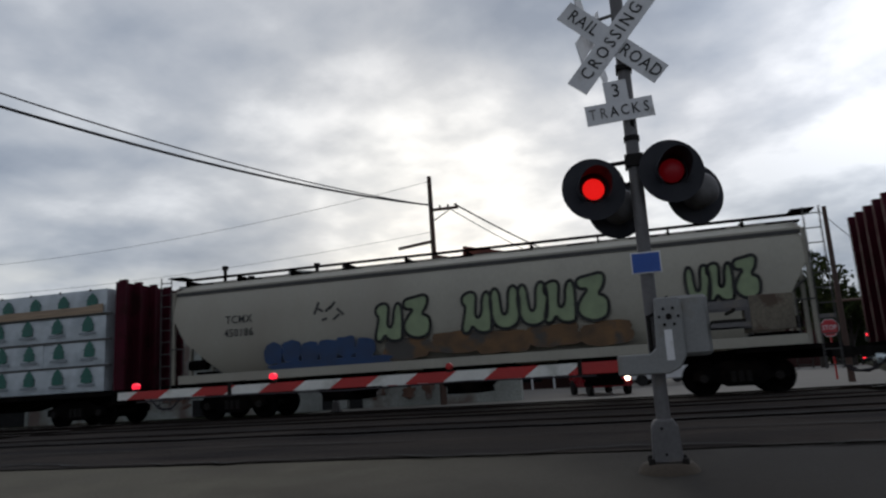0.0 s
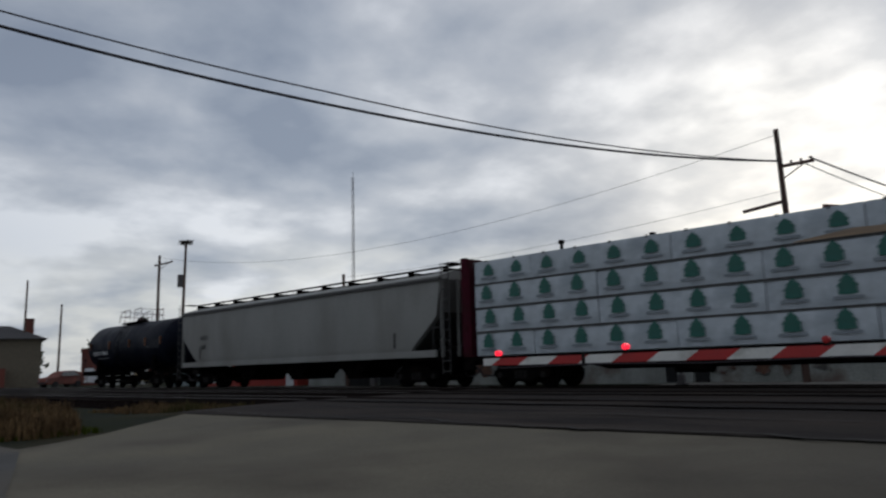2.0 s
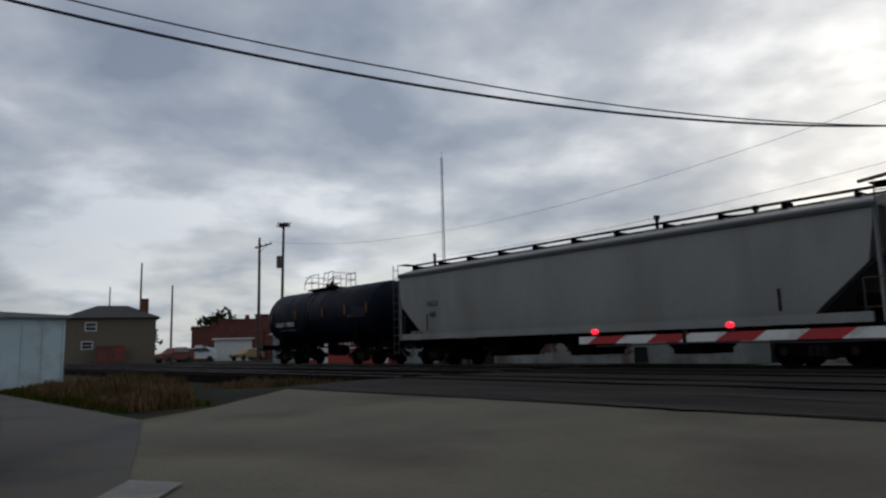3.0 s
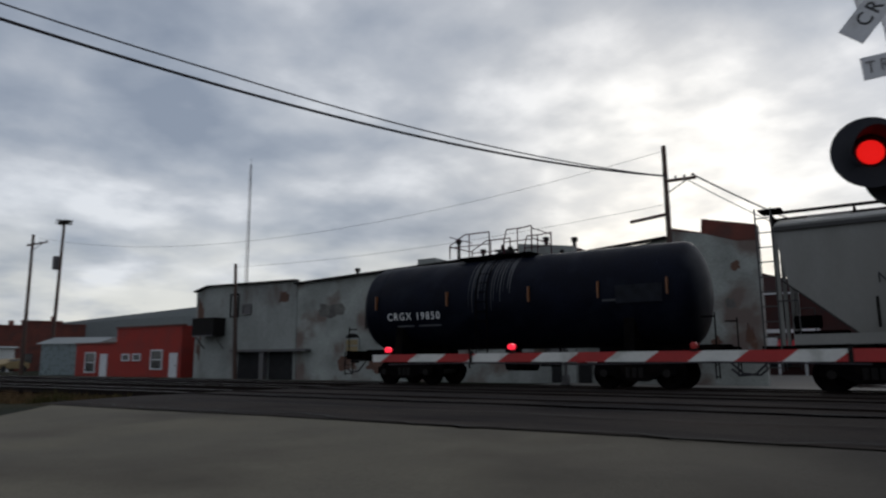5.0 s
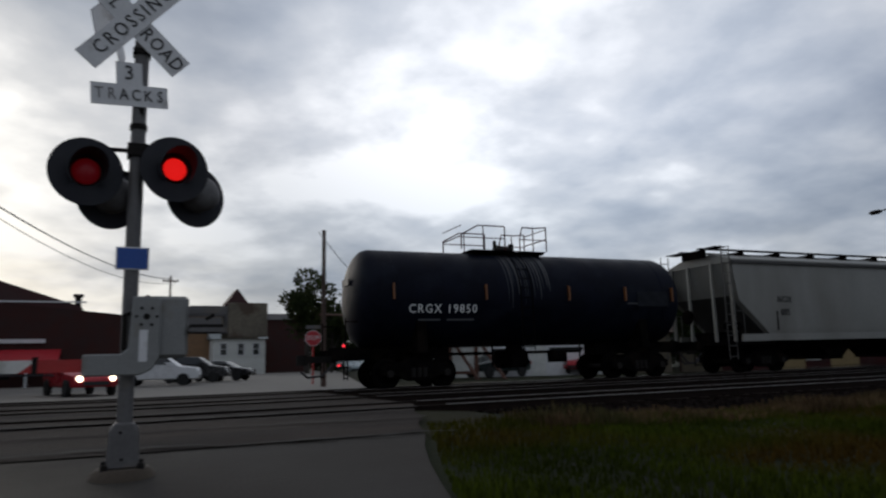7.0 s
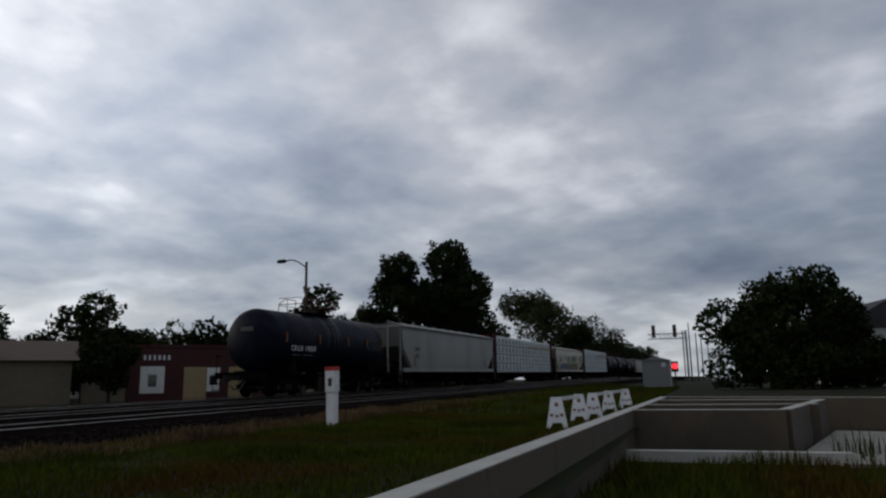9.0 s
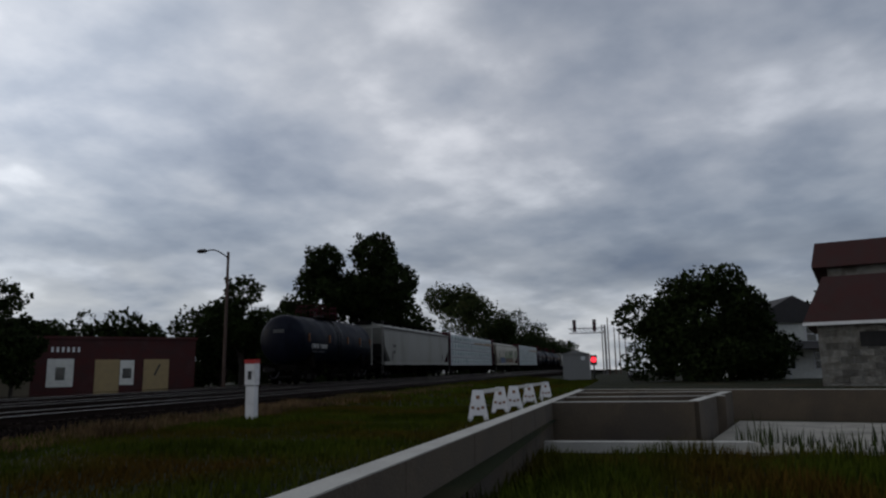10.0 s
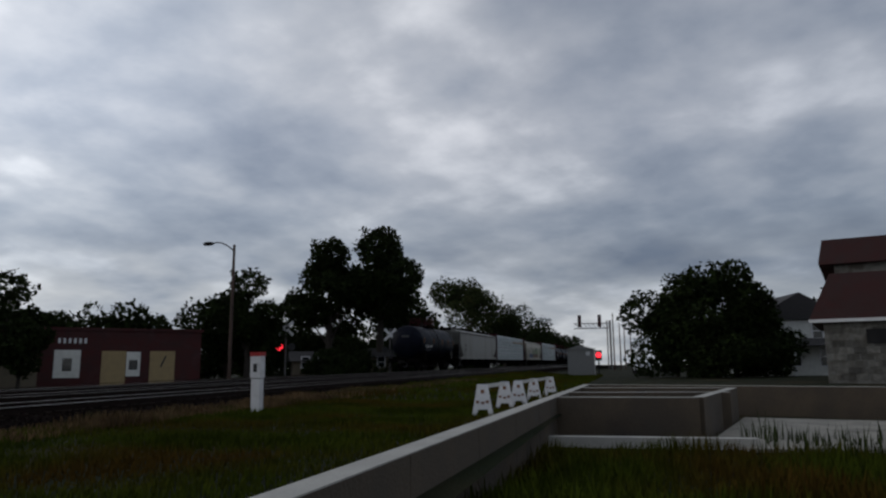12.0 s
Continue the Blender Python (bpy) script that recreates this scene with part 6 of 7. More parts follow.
fd = thing("foundation", "open concrete foundation with bare walls and weeds inside", "foundation")
for p, q in (((0.9, 1.97), (26.1, 1.46)), ((26.0, 1.4), (20.9, -13)), ((15.95, 1.62), (16.0, -1.35)), ((18.75, 1.52), (19.0, -2.35)), ((22.5, 1.45), (22.3, -2.85)), ((16.05, -1.35), (22.4, -2.9))):
    wall_run("foundation_wall", p, q, -0.85, 0.10, 0.22, fd)
bm = bm_new()
prism(bm, [(16.3, -1.7), (22.0, -3.1), (20.4, -9.5), (14.6, -6.5), (14.0, -2.0)], -0.76, -0.70, "xy")
part("floor_slab", bm, SLAB, fd, "pale concrete slab in the pit")
bm = bm_new()
bar(bm, (14.3, 1.6, -0.66), (14.5, -2.2, -0.66), 0.3, 0.2)
part("footing", bm, CONCRETE_CAP, fd, "pale footing strip")
bm = bm_new()
prism(bm, [(-2, -14), (26, -14), (26, 2.0), (1.0, 2.0)], -0.86, -0.80, "xy")
part("pit_floor", bm, GRASSY, fd, "weedy earth floor")
blades("pit_weeds", 22000, (3.2, 13.7, -5.5, 1.7, -0.8), 0.36, BLADE, "tall green weeds inside the foundation", 12, None, width=0.011)
blades("pit_tall_weeds", 500, (13.0, 16.0, -7.5, -2.0, -0.8), 0.6, LEAF, "tall leafy weeds in the pit", 13, None, width=0.016, lean=0.3)


def barricade(x, y, yaw):
    b = thing("barricade", "white A-frame traffic barricade with orange marks", "barricade", "barricades along the wall", pose(x, y, -0.22, 0, 0, yaw) @ Matrix.Scale(0.64, 4))
    for s in (-1, 1):
        bm = bm_new()
        m = pose(0, 0, 0.98, 0, 0, 0) @ pose(0, 0, 0, 14 * s, 0, 0)
        prism(bm, [(-0.17, 0), (0.17, 0), (0.34, -1.0), (0.2, -1.0), (0.15, -0.82), (-0.15, -0.82), (-0.2, -1.0), (-0.34, -1.0)], -0.012, 0.012)
        bmesh.ops.transform(bm, matrix=m, verts=bm.verts[:])
        p = part("panel", bm, SIGN_WHITE, b, "white plastic panel", bevel=0.004)
        for xx, zz, w, h in ((-0.06, -0.3, 0.12, 0.12), (-0.22, -0.62, 0.1, 0.09), (0.1, -0.62, 0.1, 0.09), (-0.05, -0.65, 0.1, 0.08)):
            bm = bm_new()
            box(bm, xx, xx + w, -0.018 * (1 if s < 0 else -1) - 0.003, -0.018 * (1 if s < 0 else -1) + 0.003, zz, zz + h)
            bmesh.ops.transform(bm, matrix=m, verts=bm.verts[:])
            part("orange_mark", bm, ORANGE_MARK, p)
    return b


for x, y, yaw in ((14.9, 3.0, -78), (17.4, 2.95, -84), (18.6, 2.8, -72), (21.4, 2.75, -80), (24.6, 2.6, -76)):
    barricade(x, y, yaw)
bm = bm_new()
for a, c in (((14.9, 3.0, 0.36), (17.4, 2.95, 0.36)), ((18.6, 2.8, 0.36), (21.4, 2.75, 0.36)), ((21.4, 2.75, 0.36), (24.6, 2.6, 0.36))):
    bar(bm, a, c, 0.02, 0.08)
whole("barricade_boards", bm, GATE_WHITE, "white boards laid across the barricades", "boards")

mp = thing("marker_post", "white trackside marker post with a red band", "marker post", at=pose(14.4, 7.92, -0.20, 0, -1.5, 0) @ Matrix.Scale(0.9, 4))
bm = bm_new()
box(bm, -0.1, 0.1, -0.12, 0.12, 0, 0.85), box(bm, -0.12, 0.12, -0.14, 0.14, 0.85, 1.44)
part("post", bm, SIGN_WHITE, mp, "white plastic post", bevel=0.015)
bm = bm_new()
box(bm, -0.124, 0.124, -0.144, 0.144, 1.38, 1.48)
part("red_band", bm, GATE_RED, mp)
bm = bm_new()
box(bm, -0.125, -0.12, -0.05, 0.05, 1.0, 1.2)
part("text_bar", bm, INK, mp, "small black mark")


# ---- poles, wires, lamps ----
def pole(x, y, z, r, label, lean=(0, 0), arms=()):
    p = thing("utility_pole", label, "utility pole", "poles", pose(x, y, -0.3))
    bm = bm_new()
    rod(bm, (0, 0, 0), (lean[0], lean[1], z + 0.3), r, r * 0.65, seg=12)
    part("shaft", bm, POLE_WOOD, p, smooth=True)
    for za, x0, x1 in arms:
        bm = bm_new()
        box(bm, x0, x1, -0.1, -0.02, za + 0.3 - 0.06, za + 0.3 + 0.06)
        a = part("crossarm", bm, POLE_WOOD, p)
        for k in range(4):
            bm = bm_new()
            xx = x0 + (x1 - x0) * (0.06 + 0.29 * k)
            lathe(bm, [(za + 0.36, 0.03), (za + 0.42, 0.05), (za + 0.48, 0.03)], 8, "z", (xx, -0.06, 0))
            part("insulator", bm, IRON, a)
        bm = bm_new()
        bar(bm, (x1 * 0.7, -0.06, za + 0.26), (lean[0] * 0.8, -0.06, za - 0.25), 0.03, 0.04)
        part("arm_brace", bm, IRON, a)
    return p


pole(-7.6, 29.2, 9.7, 0.15, "brown wooden utility pole with one crossarm", (-0.1, 0), ((8.15, -0.1, 1.15),))
pole(-33.4, 29.0, 6.7, 0.14, "leaning wooden pole before the old building", (-0.35, 0))
tp = pole(-62.6, 31.3, 11.8, 0.17, "tall wooden pole with a long crossarm", (0, 0), ((10.9, -0.8, 2.6),))
tq = pole(-61.7, 33.2, 13.0, 0.17, "tall wooden pole with a transformer and a nest", (0.4, 0))
bm = bm_new()
lathe(bm, [(9.2, 0.25), (9.25, 0.3), (10.3, 0.3), (10.4, 0.2)], 14, "z", (-0.4, 0, 0))
part("transformer", bm, GALV, tq, smooth=True)
bm = bm_new()
for k in range(70):
    a = random.random() * 6.28
    r = random.uniform(0.1, 0.75)
    rod(bm, (0.4 + r * math.cos(a), r * math.sin(a), 13.2 + random.uniform(-0.1, 0.35)), (0.4 + r * math.cos(a + 1), r * math.sin(a + 1), 13.2 + random.uniform(0, 0.4)), 0.03, seg=4)
part("nest", bm, BARK, tq, "large twig nest")
pole(-85, 27.5, 11.5, 0.14, "distant brown wooden utility pole"), pole(-84, 30.8, 8.9, 0.14, "distant brown wooden utility pole"), pole(-90, 25.5, 9.0, 0.1, "distant thin wooden utility pole")
rp = pole(8.45, 31.4, 6.9, 0.13, "wooden pole beside the far street"), pole(13.5, 38.3, 6.9, 0.1, "thin pole beside the far street")
pole(4.1, 70, 9.3, 0.13, "distant brown wooden utility pole", arms=((8.8, -0.7, 0.7),))
for x, y, z in ((150, 2.2, 11.5), (160, 1.0, 10.0), (175, 0.0, 10.0), (190, -1.5, 10.2)):
    pole(x, y, z, 0.16, "distant pole along the track")

tw = thing("radio_tower", "tall thin lattice radio tower far off", "tower", at=pose(-112.4, 99.3, -0.3))
H = 42.5
for k in range(3):
    a = 2.1 * k
    bm = bm_new()
    rod(bm, (0.45 * math.cos(a), 0.45 * math.sin(a), 0), (0.22 * math.cos(a), 0.22 * math.sin(a), H), 0.05, seg=5)
    part("leg", bm, GALV, tw)
bm = bm_new()
for i in range(60):
    for k in range(3):
        z0, z1 = H * i / 60, H * (i + 1) / 60
        r0, r1 = 0.45 - 0.23 * i / 60, 0.45 - 0.23 * (i + 1) / 60
        a, c = 2.1 * k, 2.1 * (k + 1)
        rod(bm, (r0 * math.cos(a), r0 * math.sin(a), z0), (r1 * math.cos(c), r1 * math.sin(c), z1), 0.03, seg=4)
part("bracing", bm, GALV, tw)
bm = bm_new()
rod(bm, (0, 0, H), (0, 0, H + 1.5), 0.04, seg=5)
part("antenna", bm, GALV, tw)


def wire(pts, r, label):
    cu = bpy.data.curves.new("wire", "CURVE")
    cu.dimensions, cu.bevel_depth, cu.bevel_resolution = "3D", r, 2
    sp = cu.splines.new("POLY")
    sp.points.add(len(pts) - 1)
    for p, q in zip(sp.points, pts):
        p.co = (*q, 1)
    cu.materials.append(CABLE)
    return tagged(new("wire", cu), label, "wire", "overhead wires")


def sag(p, q, drop, n=24):
    p, q = Vector(p), Vector(q)
    return [tuple(p.lerp(q, k / n) - Vector((0, 0, drop * 4 * (k / n) * (1 - k / n)))) for k in range(n + 1)]


def main_wire(up):
    return [(-7.6 - 10.1 * k, 29.1 - 26.2 * k, 7.68 + 3.5 * (k - 0.44) ** 2 + up * min(1, k * 1.5)) for k in [i / 30 for i in range(0, 60)]]


wire(main_wire(0.0), 0.04, "heavy black overhead cable")
wire(main_wire(0.36), 0.022, "thin black overhead cable")
wire(sag((-6.6, 29.1, 8.3), (4.1, 70, 9.0), 1.0), 0.035, "black overhead cable over the street")
wire(sag((-6.8, 29.1, 8.1), (4.1, 70, 8.6), 1.3), 0.02, "thin overhead cable over the street")
wire(sag((-7.6, 29.2, 9.5), (-62.6, 31.3, 11.6), 2.2), 0.009, "thin overhead wire along the tracks")
wire(sag((-7.6, 29.2, 7.2), (-33.7, 29.0, 6.5), 0.4), 0.008, "thin overhead wire along the building")
wire(sag((8.2, 31.4, 6.8), (13.5, 38.3, 4.5), 0.2), 0.015, "thin steel guy wire beside the pole")
bm = bm_new()
rod(bm, (8.3, 31.5, 3.0), (13.5, 38.3, 3.5), 0.05)
whole("span_wire", bm, BOARD_WOOD, "thin brown bar between two street poles", "span wire")
bm = bm_new()
bar(bm, (-9.2, 29.0, 6.55), (-7.6, 29.1, 6.75), 0.1, 0.12)
whole("bracket_plank", bm, POLE_WOOD, "short wooden bracket on the utility pole", "bracket")

lp = thing("street_lamp", "tall street lamp with a curved arm beside the track", "street lamp", at=pose(39.2, 23.7, -0.2))
bm = bm_new()
rod(bm, (0, 0, 0), (0, 0, 8.7), 0.11, 0.08, seg=10)
part("pole", bm, POLE_WOOD, lp, smooth=True)
bm = bm_new()
arm = [Vector((-0.75 * t, 1.1 * t, 8.3 + 0.5 * math.sin(t * 2.2))) for t in (0, 0.2, 0.4, 0.6, 0.8, 1.0)]
for a, c in zip(arm, arm[1:]):
    rod(bm, a, c, 0.04, seg=6)
part("arm", bm, IRON, lp)
bm = bm_new()
lathe(bm, [(-0.35, 0.06), (-0.2, 0.13), (0.25, 0.12), (0.35, 0.05)], 10, "y", (-0.8, 1.35, 8.7))
part("lamp_head", bm, IRON, lp, smooth=True)

st = thing("stop_sign", "red octagonal stop sign on a red post", "stop sign", at=pose(9.0, 35.5, -0.25, 0, 0, -8))
bm = bm_new()
box(bm, -0.04, 0.04, 0, 0.06, 0, 2.7)
part("post", bm, GATE_RED, st, "red steel post")
bm = bm_new()
prism(bm, [(0.42 * math.cos(radians(22.5 + 45 * k)), 2.35 + 0.42 * math.sin(radians(22.5 + 45 * k))) for k in range(8)], -0.03, -0.02)
f = part("border", bm, SIGN_WHITE, st)
bm = bm_new()
prism(bm, [(0.395 * math.cos(radians(22.5 + 45 * k)), 2.35 + 0.395 * math.sin(radians(22.5 + 45 * k))) for k in range(8)], -0.036, -0.031)
part("face", bm, STOP_RED, st, "red octagon")
lettering("letters", "STOP", 0.3, SIGN_WHITE, st, facing_near(0, -0.04, 2.35), squeeze=0.85)
bm = bm_new()
box(bm, -0.36, 0.36, -0.03, -0.02, 2.82, 3.0)
part("street_plate", bm, GALV, st, "back of a small grey plate")

tl = thing("traffic_light", "red traffic light hanging over the far street", "traffic light", at=pose(28, 94, 2.9))
bm = bm_new()
box(bm, -0.2, 0.2, -0.15, 0.15, -0.5, 0.6)
part("housing", bm, BLACK, tl)
bm = bm_new()
rod(bm, (0, 0, 0.6), (0, 0, 2.4), 0.03), rod(bm, (0, 0, 2.4), (5.5, 0, 2.6), 0.05), rod(bm, (5.5, 0, -3.2), (5.5, 0, 2.8), 0.09)
part("pole", bm, GALV, tl, "grey pole with a hanging arm")
bm = bm_new()
lathe(bm, [(-0.2, 0.16), (-0.16, 0.16)], 12, "y", (0, 0, 0.3))
part("red_lens", bm, TAIL_LIT, tl)

gn = thing("signal_gantry", "steel signal gantry with two signal heads over the far tracks", "signal gantry", at=pose(150, 2.8, -0.2))
bm = bm_new()
rod(bm, (0, 0, 0), (0, 0, 10.2), 0.2), rod(bm, (0, 0.6, 0), (0, 0.6, 10.2), 0.12)
part("mast", bm, GALV, gn)
bm = bm_new()
for z in (8.6, 9.6):
    rod(bm, (0, 0, z), (0, 7.4, z), 0.09)
for k in range(8):
    rod(bm, (0, 0.9 * k, 8.6), (0, 0.9 * (k + 1), 9.6), 0.05, seg=5)
part("beam", bm, GALV, gn)
for y in (2.1, 6.2):
    bm = bm_new()
    box(bm, -0.2, 0.2, y - 0.35, y + 0.35, 8.9, 11.4)
    hd = part("signal_head", bm, MAROON, gn, "dark red signal head")
    for z in (9.4, 10.2, 11.0):
        bm = bm_new()
        rod(bm, (-0.4, y, z), (-0.2, y, z), 0.22, seg=12)
        part("visor", bm, BLACK, hd)
sg = thing("trackside_signal", "trackside signal showing a red light", "signal", at=pose(79.9, 2.9, -0.2))
bm = bm_new()
rod(bm, (0, 0, 0), (0, 0, 2.0), 0.08), box(bm, -0.1, 0.2, -0.35, 0.35, 1.5, 2.6)
part("post", bm, BLACK, sg)
bm = bm_new()
rod(bm, (-0.16, 0, 2.1), (-0.11, 0, 2.1), 0.3, seg=14)
part("red_lens", bm, TAIL_LIT, sg)
for x, y in ((53.4, 27.2), (67.5, 22.9)):
    fx = thing("far_crossing_signal", "distant crossing signal with a white crossbuck", "crossing signal", "far crossing signals", pose(x, y, -0.2, 0, 0, -65))
    bm = bm_new()
    rod(bm, (0, 0, 0), (0, 0, 4.8), 0.08)
    part("mast", bm, GALV, fx)
    bm = bm_new()
    for a in (45, -45):
        box(bm, -0.8, 0.8, -0.1, -0.06, -0.12, 0.12, pose(0, 0, 4.2, 0, a, 0))
    part("crossbuck", bm, SIGN_WHITE, fx)
    for s in (-1, 1):
        bm = bm_new()
        rod(bm, (0.5 * s, -0.14, 2.7), (0.5 * s, -0.1, 2.7), 0.3, seg=14)
        part("lamp", bm, TAIL_LIT if (s < 0 and x < 60) else BLACK, fx)


# ---- vehicles ----
def car(label, paint, at, suv=False, lit=(None, None), group="parked cars"):
    """A passenger car that heads along local -y."""
    c = thing("car", label, "car", group, at)
    h = 0.16 if suv else 0.0
    side = [(-2.15, 0.35), (-2.2, 0.62), (-2.05, 0.80 + h), (-1.1, 0.93 + h), (-0.35, 1.36 + h * 1.6), (0.95, 1.42 + h * 1.8), (1.9 if suv else 1.6, 1.02 + h + (0.35 if suv else 0)), (2.15, 0.98 + h), (2.2, 0.55), (2.1, 0.33)]
    bm = bm_new()
    prism(bm, side, -0.85, 0.85, "yz")
    for v in bm.verts:
        if v.co.z > 1.2:
            v.co.x *= 0.78
        elif abs(v.co.y) > 2.0:
            v.co.x *= 0.9
    body = part("body", bm, paint, c, bevel=0.05, smooth=True)
    bm = bm_new()
    prism(bm, [(-0.98, 0.97 + h), (-0.38, 1.32 + h * 1.6), (0.9, 1.37 + h * 1.8), (1.5, 1.04 + h)], -0.83, 0.83, "yz")
    for v in bm.verts:
        v.co.x *= 1.005 if v.co.z < 1.15 + h else 0.84
    part("windows", bm, GLASS_DARK, body)
    for y in (-1.35, 1.35):
        for s in (-1, 1):
            bm = bm_new()
            lathe(bm, [(0.70 * s, 0.33), (0.88 * s, 0.33), (0.89 * s, 0.2), (0.86 * s, 0.02)], 18, "x", (0, y, 0.33))
            part("wheel", bm, TYRE, c, smooth=True)
    for s in (-1, 1):
        bm = bm_new()
        lathe(bm, [(-2.2, 0.1), (-2.12, 0.12)], 12, "y", (0.58 * s, 0, 0.66))
        part("headlight", bm, lit[0] or GALV, c, "lit round headlight" if lit[0] else "")
        bm = bm_new()
        box(bm, 0.6 * s - 0.16, 0.6 * s + 0.16, 2.16, 2.23, 0.7, 0.88)
        part("taillight", bm, lit[1] or GATE_RED, c)
        bm = bm_new()
        box(bm, 0.9 * s - 0.09, 0.9 * s + 0.09, -0.75, -0.6, 0.92 + h, 1.04 + h)
        part("wing_mirror", bm, paint, c)
    bm = bm_new()
    box(bm, -0.45, 0.45, -2.23, -2.18, 0.42, 0.56)
    part("grille", bm, BLACK, c)
    return c


car("red car waiting with lit headlights beyond the crossing", CAR_RED, pose(-1.3, 31.9, -0.22, 0, 0, 18), lit=(HEAD_LIT, None))
car("white sport utility car parked in the car park", CAR_WHITE, pose(2.2, 43.2, -0.2, 0, 0, 78), suv=True)
car("black sport utility car parked beside another", CAR_BLACK, pose(4.6, 49.0, -0.2, 0, 0, 70), suv=True)
car("black car parked in the car park", CAR_BLACK, pose(6.7, 52.0, -0.2, 0, 0, 60))
car("black car parked in the car park", CAR_BLACK, pose(-0.6, 52.0, -0.2, 0, 0, 80), suv=True)
car("grey car coming along the far street", CAR_GREY, pose(18.3, 58.0, -0.2, 0, 0, -14), group="cars on the street")
car("dark car with bright brake lights on the far street", CAR_BLACK, pose(25.6, 86.0, -0.2, 0, 0, 164), lit=(None, TAIL_LIT), group="cars on the street")
car("red car parked by the white building", CAR_RED, pose(27.6, 37.6, -0.2, 0, 0, -65))
car("dark green car parked by the garage", CAR_GREEN, pose(20.6, 37.4, -0.2, 0, 0, -75))
car("dark green car parked beyond the tracks", CAR_GREEN, pose(24.0, 41.0, -0.2, 0, 0, -70))
car("white pickup truck parked far off", CAR_WHITE, pose(-82, 33.2, -0.2, 0, 0, -20), suv=True)
car("cream car parked far off", YELLOW_DOOR, pose(-80, 38.5, -0.2, 0, 0, 20))
car("dark red truck parked far off", BRICK_RED, pose(-78, 29.0, -0.2, 0, 0, 20), suv=True)
car("white car on the road along the tracks", CAR_WHITE, pose(84, -1.7, -0.2, 0, 0, -85), group="cars on the street", lit=(None, TAIL_LIT))
car("black car waiting on the side road", CAR_BLACK, pose(-9.3, 0.55, -0.22, 0, 0, 90))

bm = bm_new()
prism(bm, [(-6.2, 2.1), (-5.75, 2.35), (-4.6, 1.45), (-4.95, 1.2)], -0.204, -0.196, "xy")
whole("road_marking", bm, WORN_PAINT, "worn white road marking", "road marking", kind="structure")


# ---- trees ----
def tree(x, y, height, radius, seed, label, leaf=LEAF, trunk_h=0.3, leaves=5200, size=0.3, squash=1.0, lobes=9, name="tree"):
    """A tapered trunk with limbs and a crown of many small leaf clumps in uneven lobes."""
    rng = np.random.default_rng(seed)
    t = thing(name, label, name, name + "s", pose(x, y, -0.3))
    bm = bm_new()
    r0 = 0.03 * height
    rod(bm, (0, 0, 0), (0.1, 0, height * 0.55), r0, r0 * 0.45, seg=9)
    base = Vector((0.1, 0, height * trunk_h))
    cents = []
    for k in range(lobes):
        a = 6.283 * k / lobes + rng.uniform(-0.4, 0.4)
        q = rng.uniform(0.25, 0.75)
        zz = height * (trunk_h + (0.95 - trunk_h) * rng.uniform(0.15, 0.82))
        c = Vector((radius * q * math.cos(a), radius * q * math.sin(a), zz))
        cents.append((c, radius * rng.uniform(0.32, 0.52)))
    cents.append((Vector((0, 0, height * 0.86)), radius * 0.42))
    for c, r in cents:
        rod(bm, base * rng.uniform(0.8, 1.6), c, r0 * 0.3, r0 * 0.07, seg=6)
    part("trunk", bm, BARK, t, "dark trunk and limbs")
    leaves = int(leaves * 1.5)
    n = len(cents)
    which = rng.integers(0, n, leaves)
    d = rng.normal(size=(leaves, 3))
    d /= np.linalg.norm(d, axis=1)[:, None]
    rad = np.array([cents[i][1] for i in which])
    rr = rad * (0.45 + 0.62 * rng.random(leaves) ** 0.5)
    wob = np.array([noise.noise(tuple(v * 2.2 + i)) for v, i in zip(d, which)])
    rr *= 1 + 0.45 * wob
    P = np.array([cents[i][0] for i in which]) + d * rr[:, None] * np.array((1, 1, 0.85 * squash))
    P[:, 2] = np.clip(P[:, 2], 0.25, None)
    vs, fs = [], []
    u = rng.normal(size=(leaves, 3))
    u /= np.linalg.norm(u, axis=1)[:, None]
    v = np.cross(u, rng.normal(size=(leaves, 3)))
    v /= np.linalg.norm(v, axis=1)[:, None]
    s = 0.72 * size * rng.uniform(0.45, 1.3, leaves)
    A = np.stack([P - u * s[:, None], P + v * s[:, None] * 0.55, P + u * s[:, None], P - v * s[:, None] * 0.55], 1).reshape(-1, 3)
    me = bpy.data.meshes.new("crown")
    me.from_pydata(A.tolist(), [], np.arange(leaves * 4).reshape(-1, 4).tolist())
    me.materials.append(leaf)
    o = new("crown", me)
    o.parent = t
    tagged(o, "uneven crown of dark leaves")
    return t


tree(68.5, 30.0, 15.0, 4.6, 1, "tall dark leafy tree behind the tracks", LEAF_DARK, 0.25, 9000, 0.36)
tree(71.5, 25.4, 16.6, 5.0, 2, "tall dark leafy tree with gaps in its crown", LEAF_DARK, 0.3, 8000, 0.36)
tree(80, 25.5, 11.0, 4.5, 3, "dark leafy tree behind the train", LEAF_DARK, 0.2, 5000, 0.36)
tree(130, 28.5, 17.4, 7.2, 4, "rounded tree with a thin crown", LEAF, 0.45, 6500, 0.40)
tree(160, 26.5, 14.6, 6.6, 5, "dark tree far along the tracks", LEAF_DARK, 0.2, 4000, 0.45)
tree(190, 27, 17.0, 8, 6, "dark tree far along the tracks", LEAF_DARK, 0.2, 3600, 0.5)
tree(225, 26, 14.6, 10, 7, "dark tree far along the tracks", LEAF_DARK, 0.1, 3600, 0.6)
tree(49.4, 28.4, 8.8, 3.2, 8, "dark round tree beside the street lamp", LEAF_DARK, 0.15, 5200, 0.28)
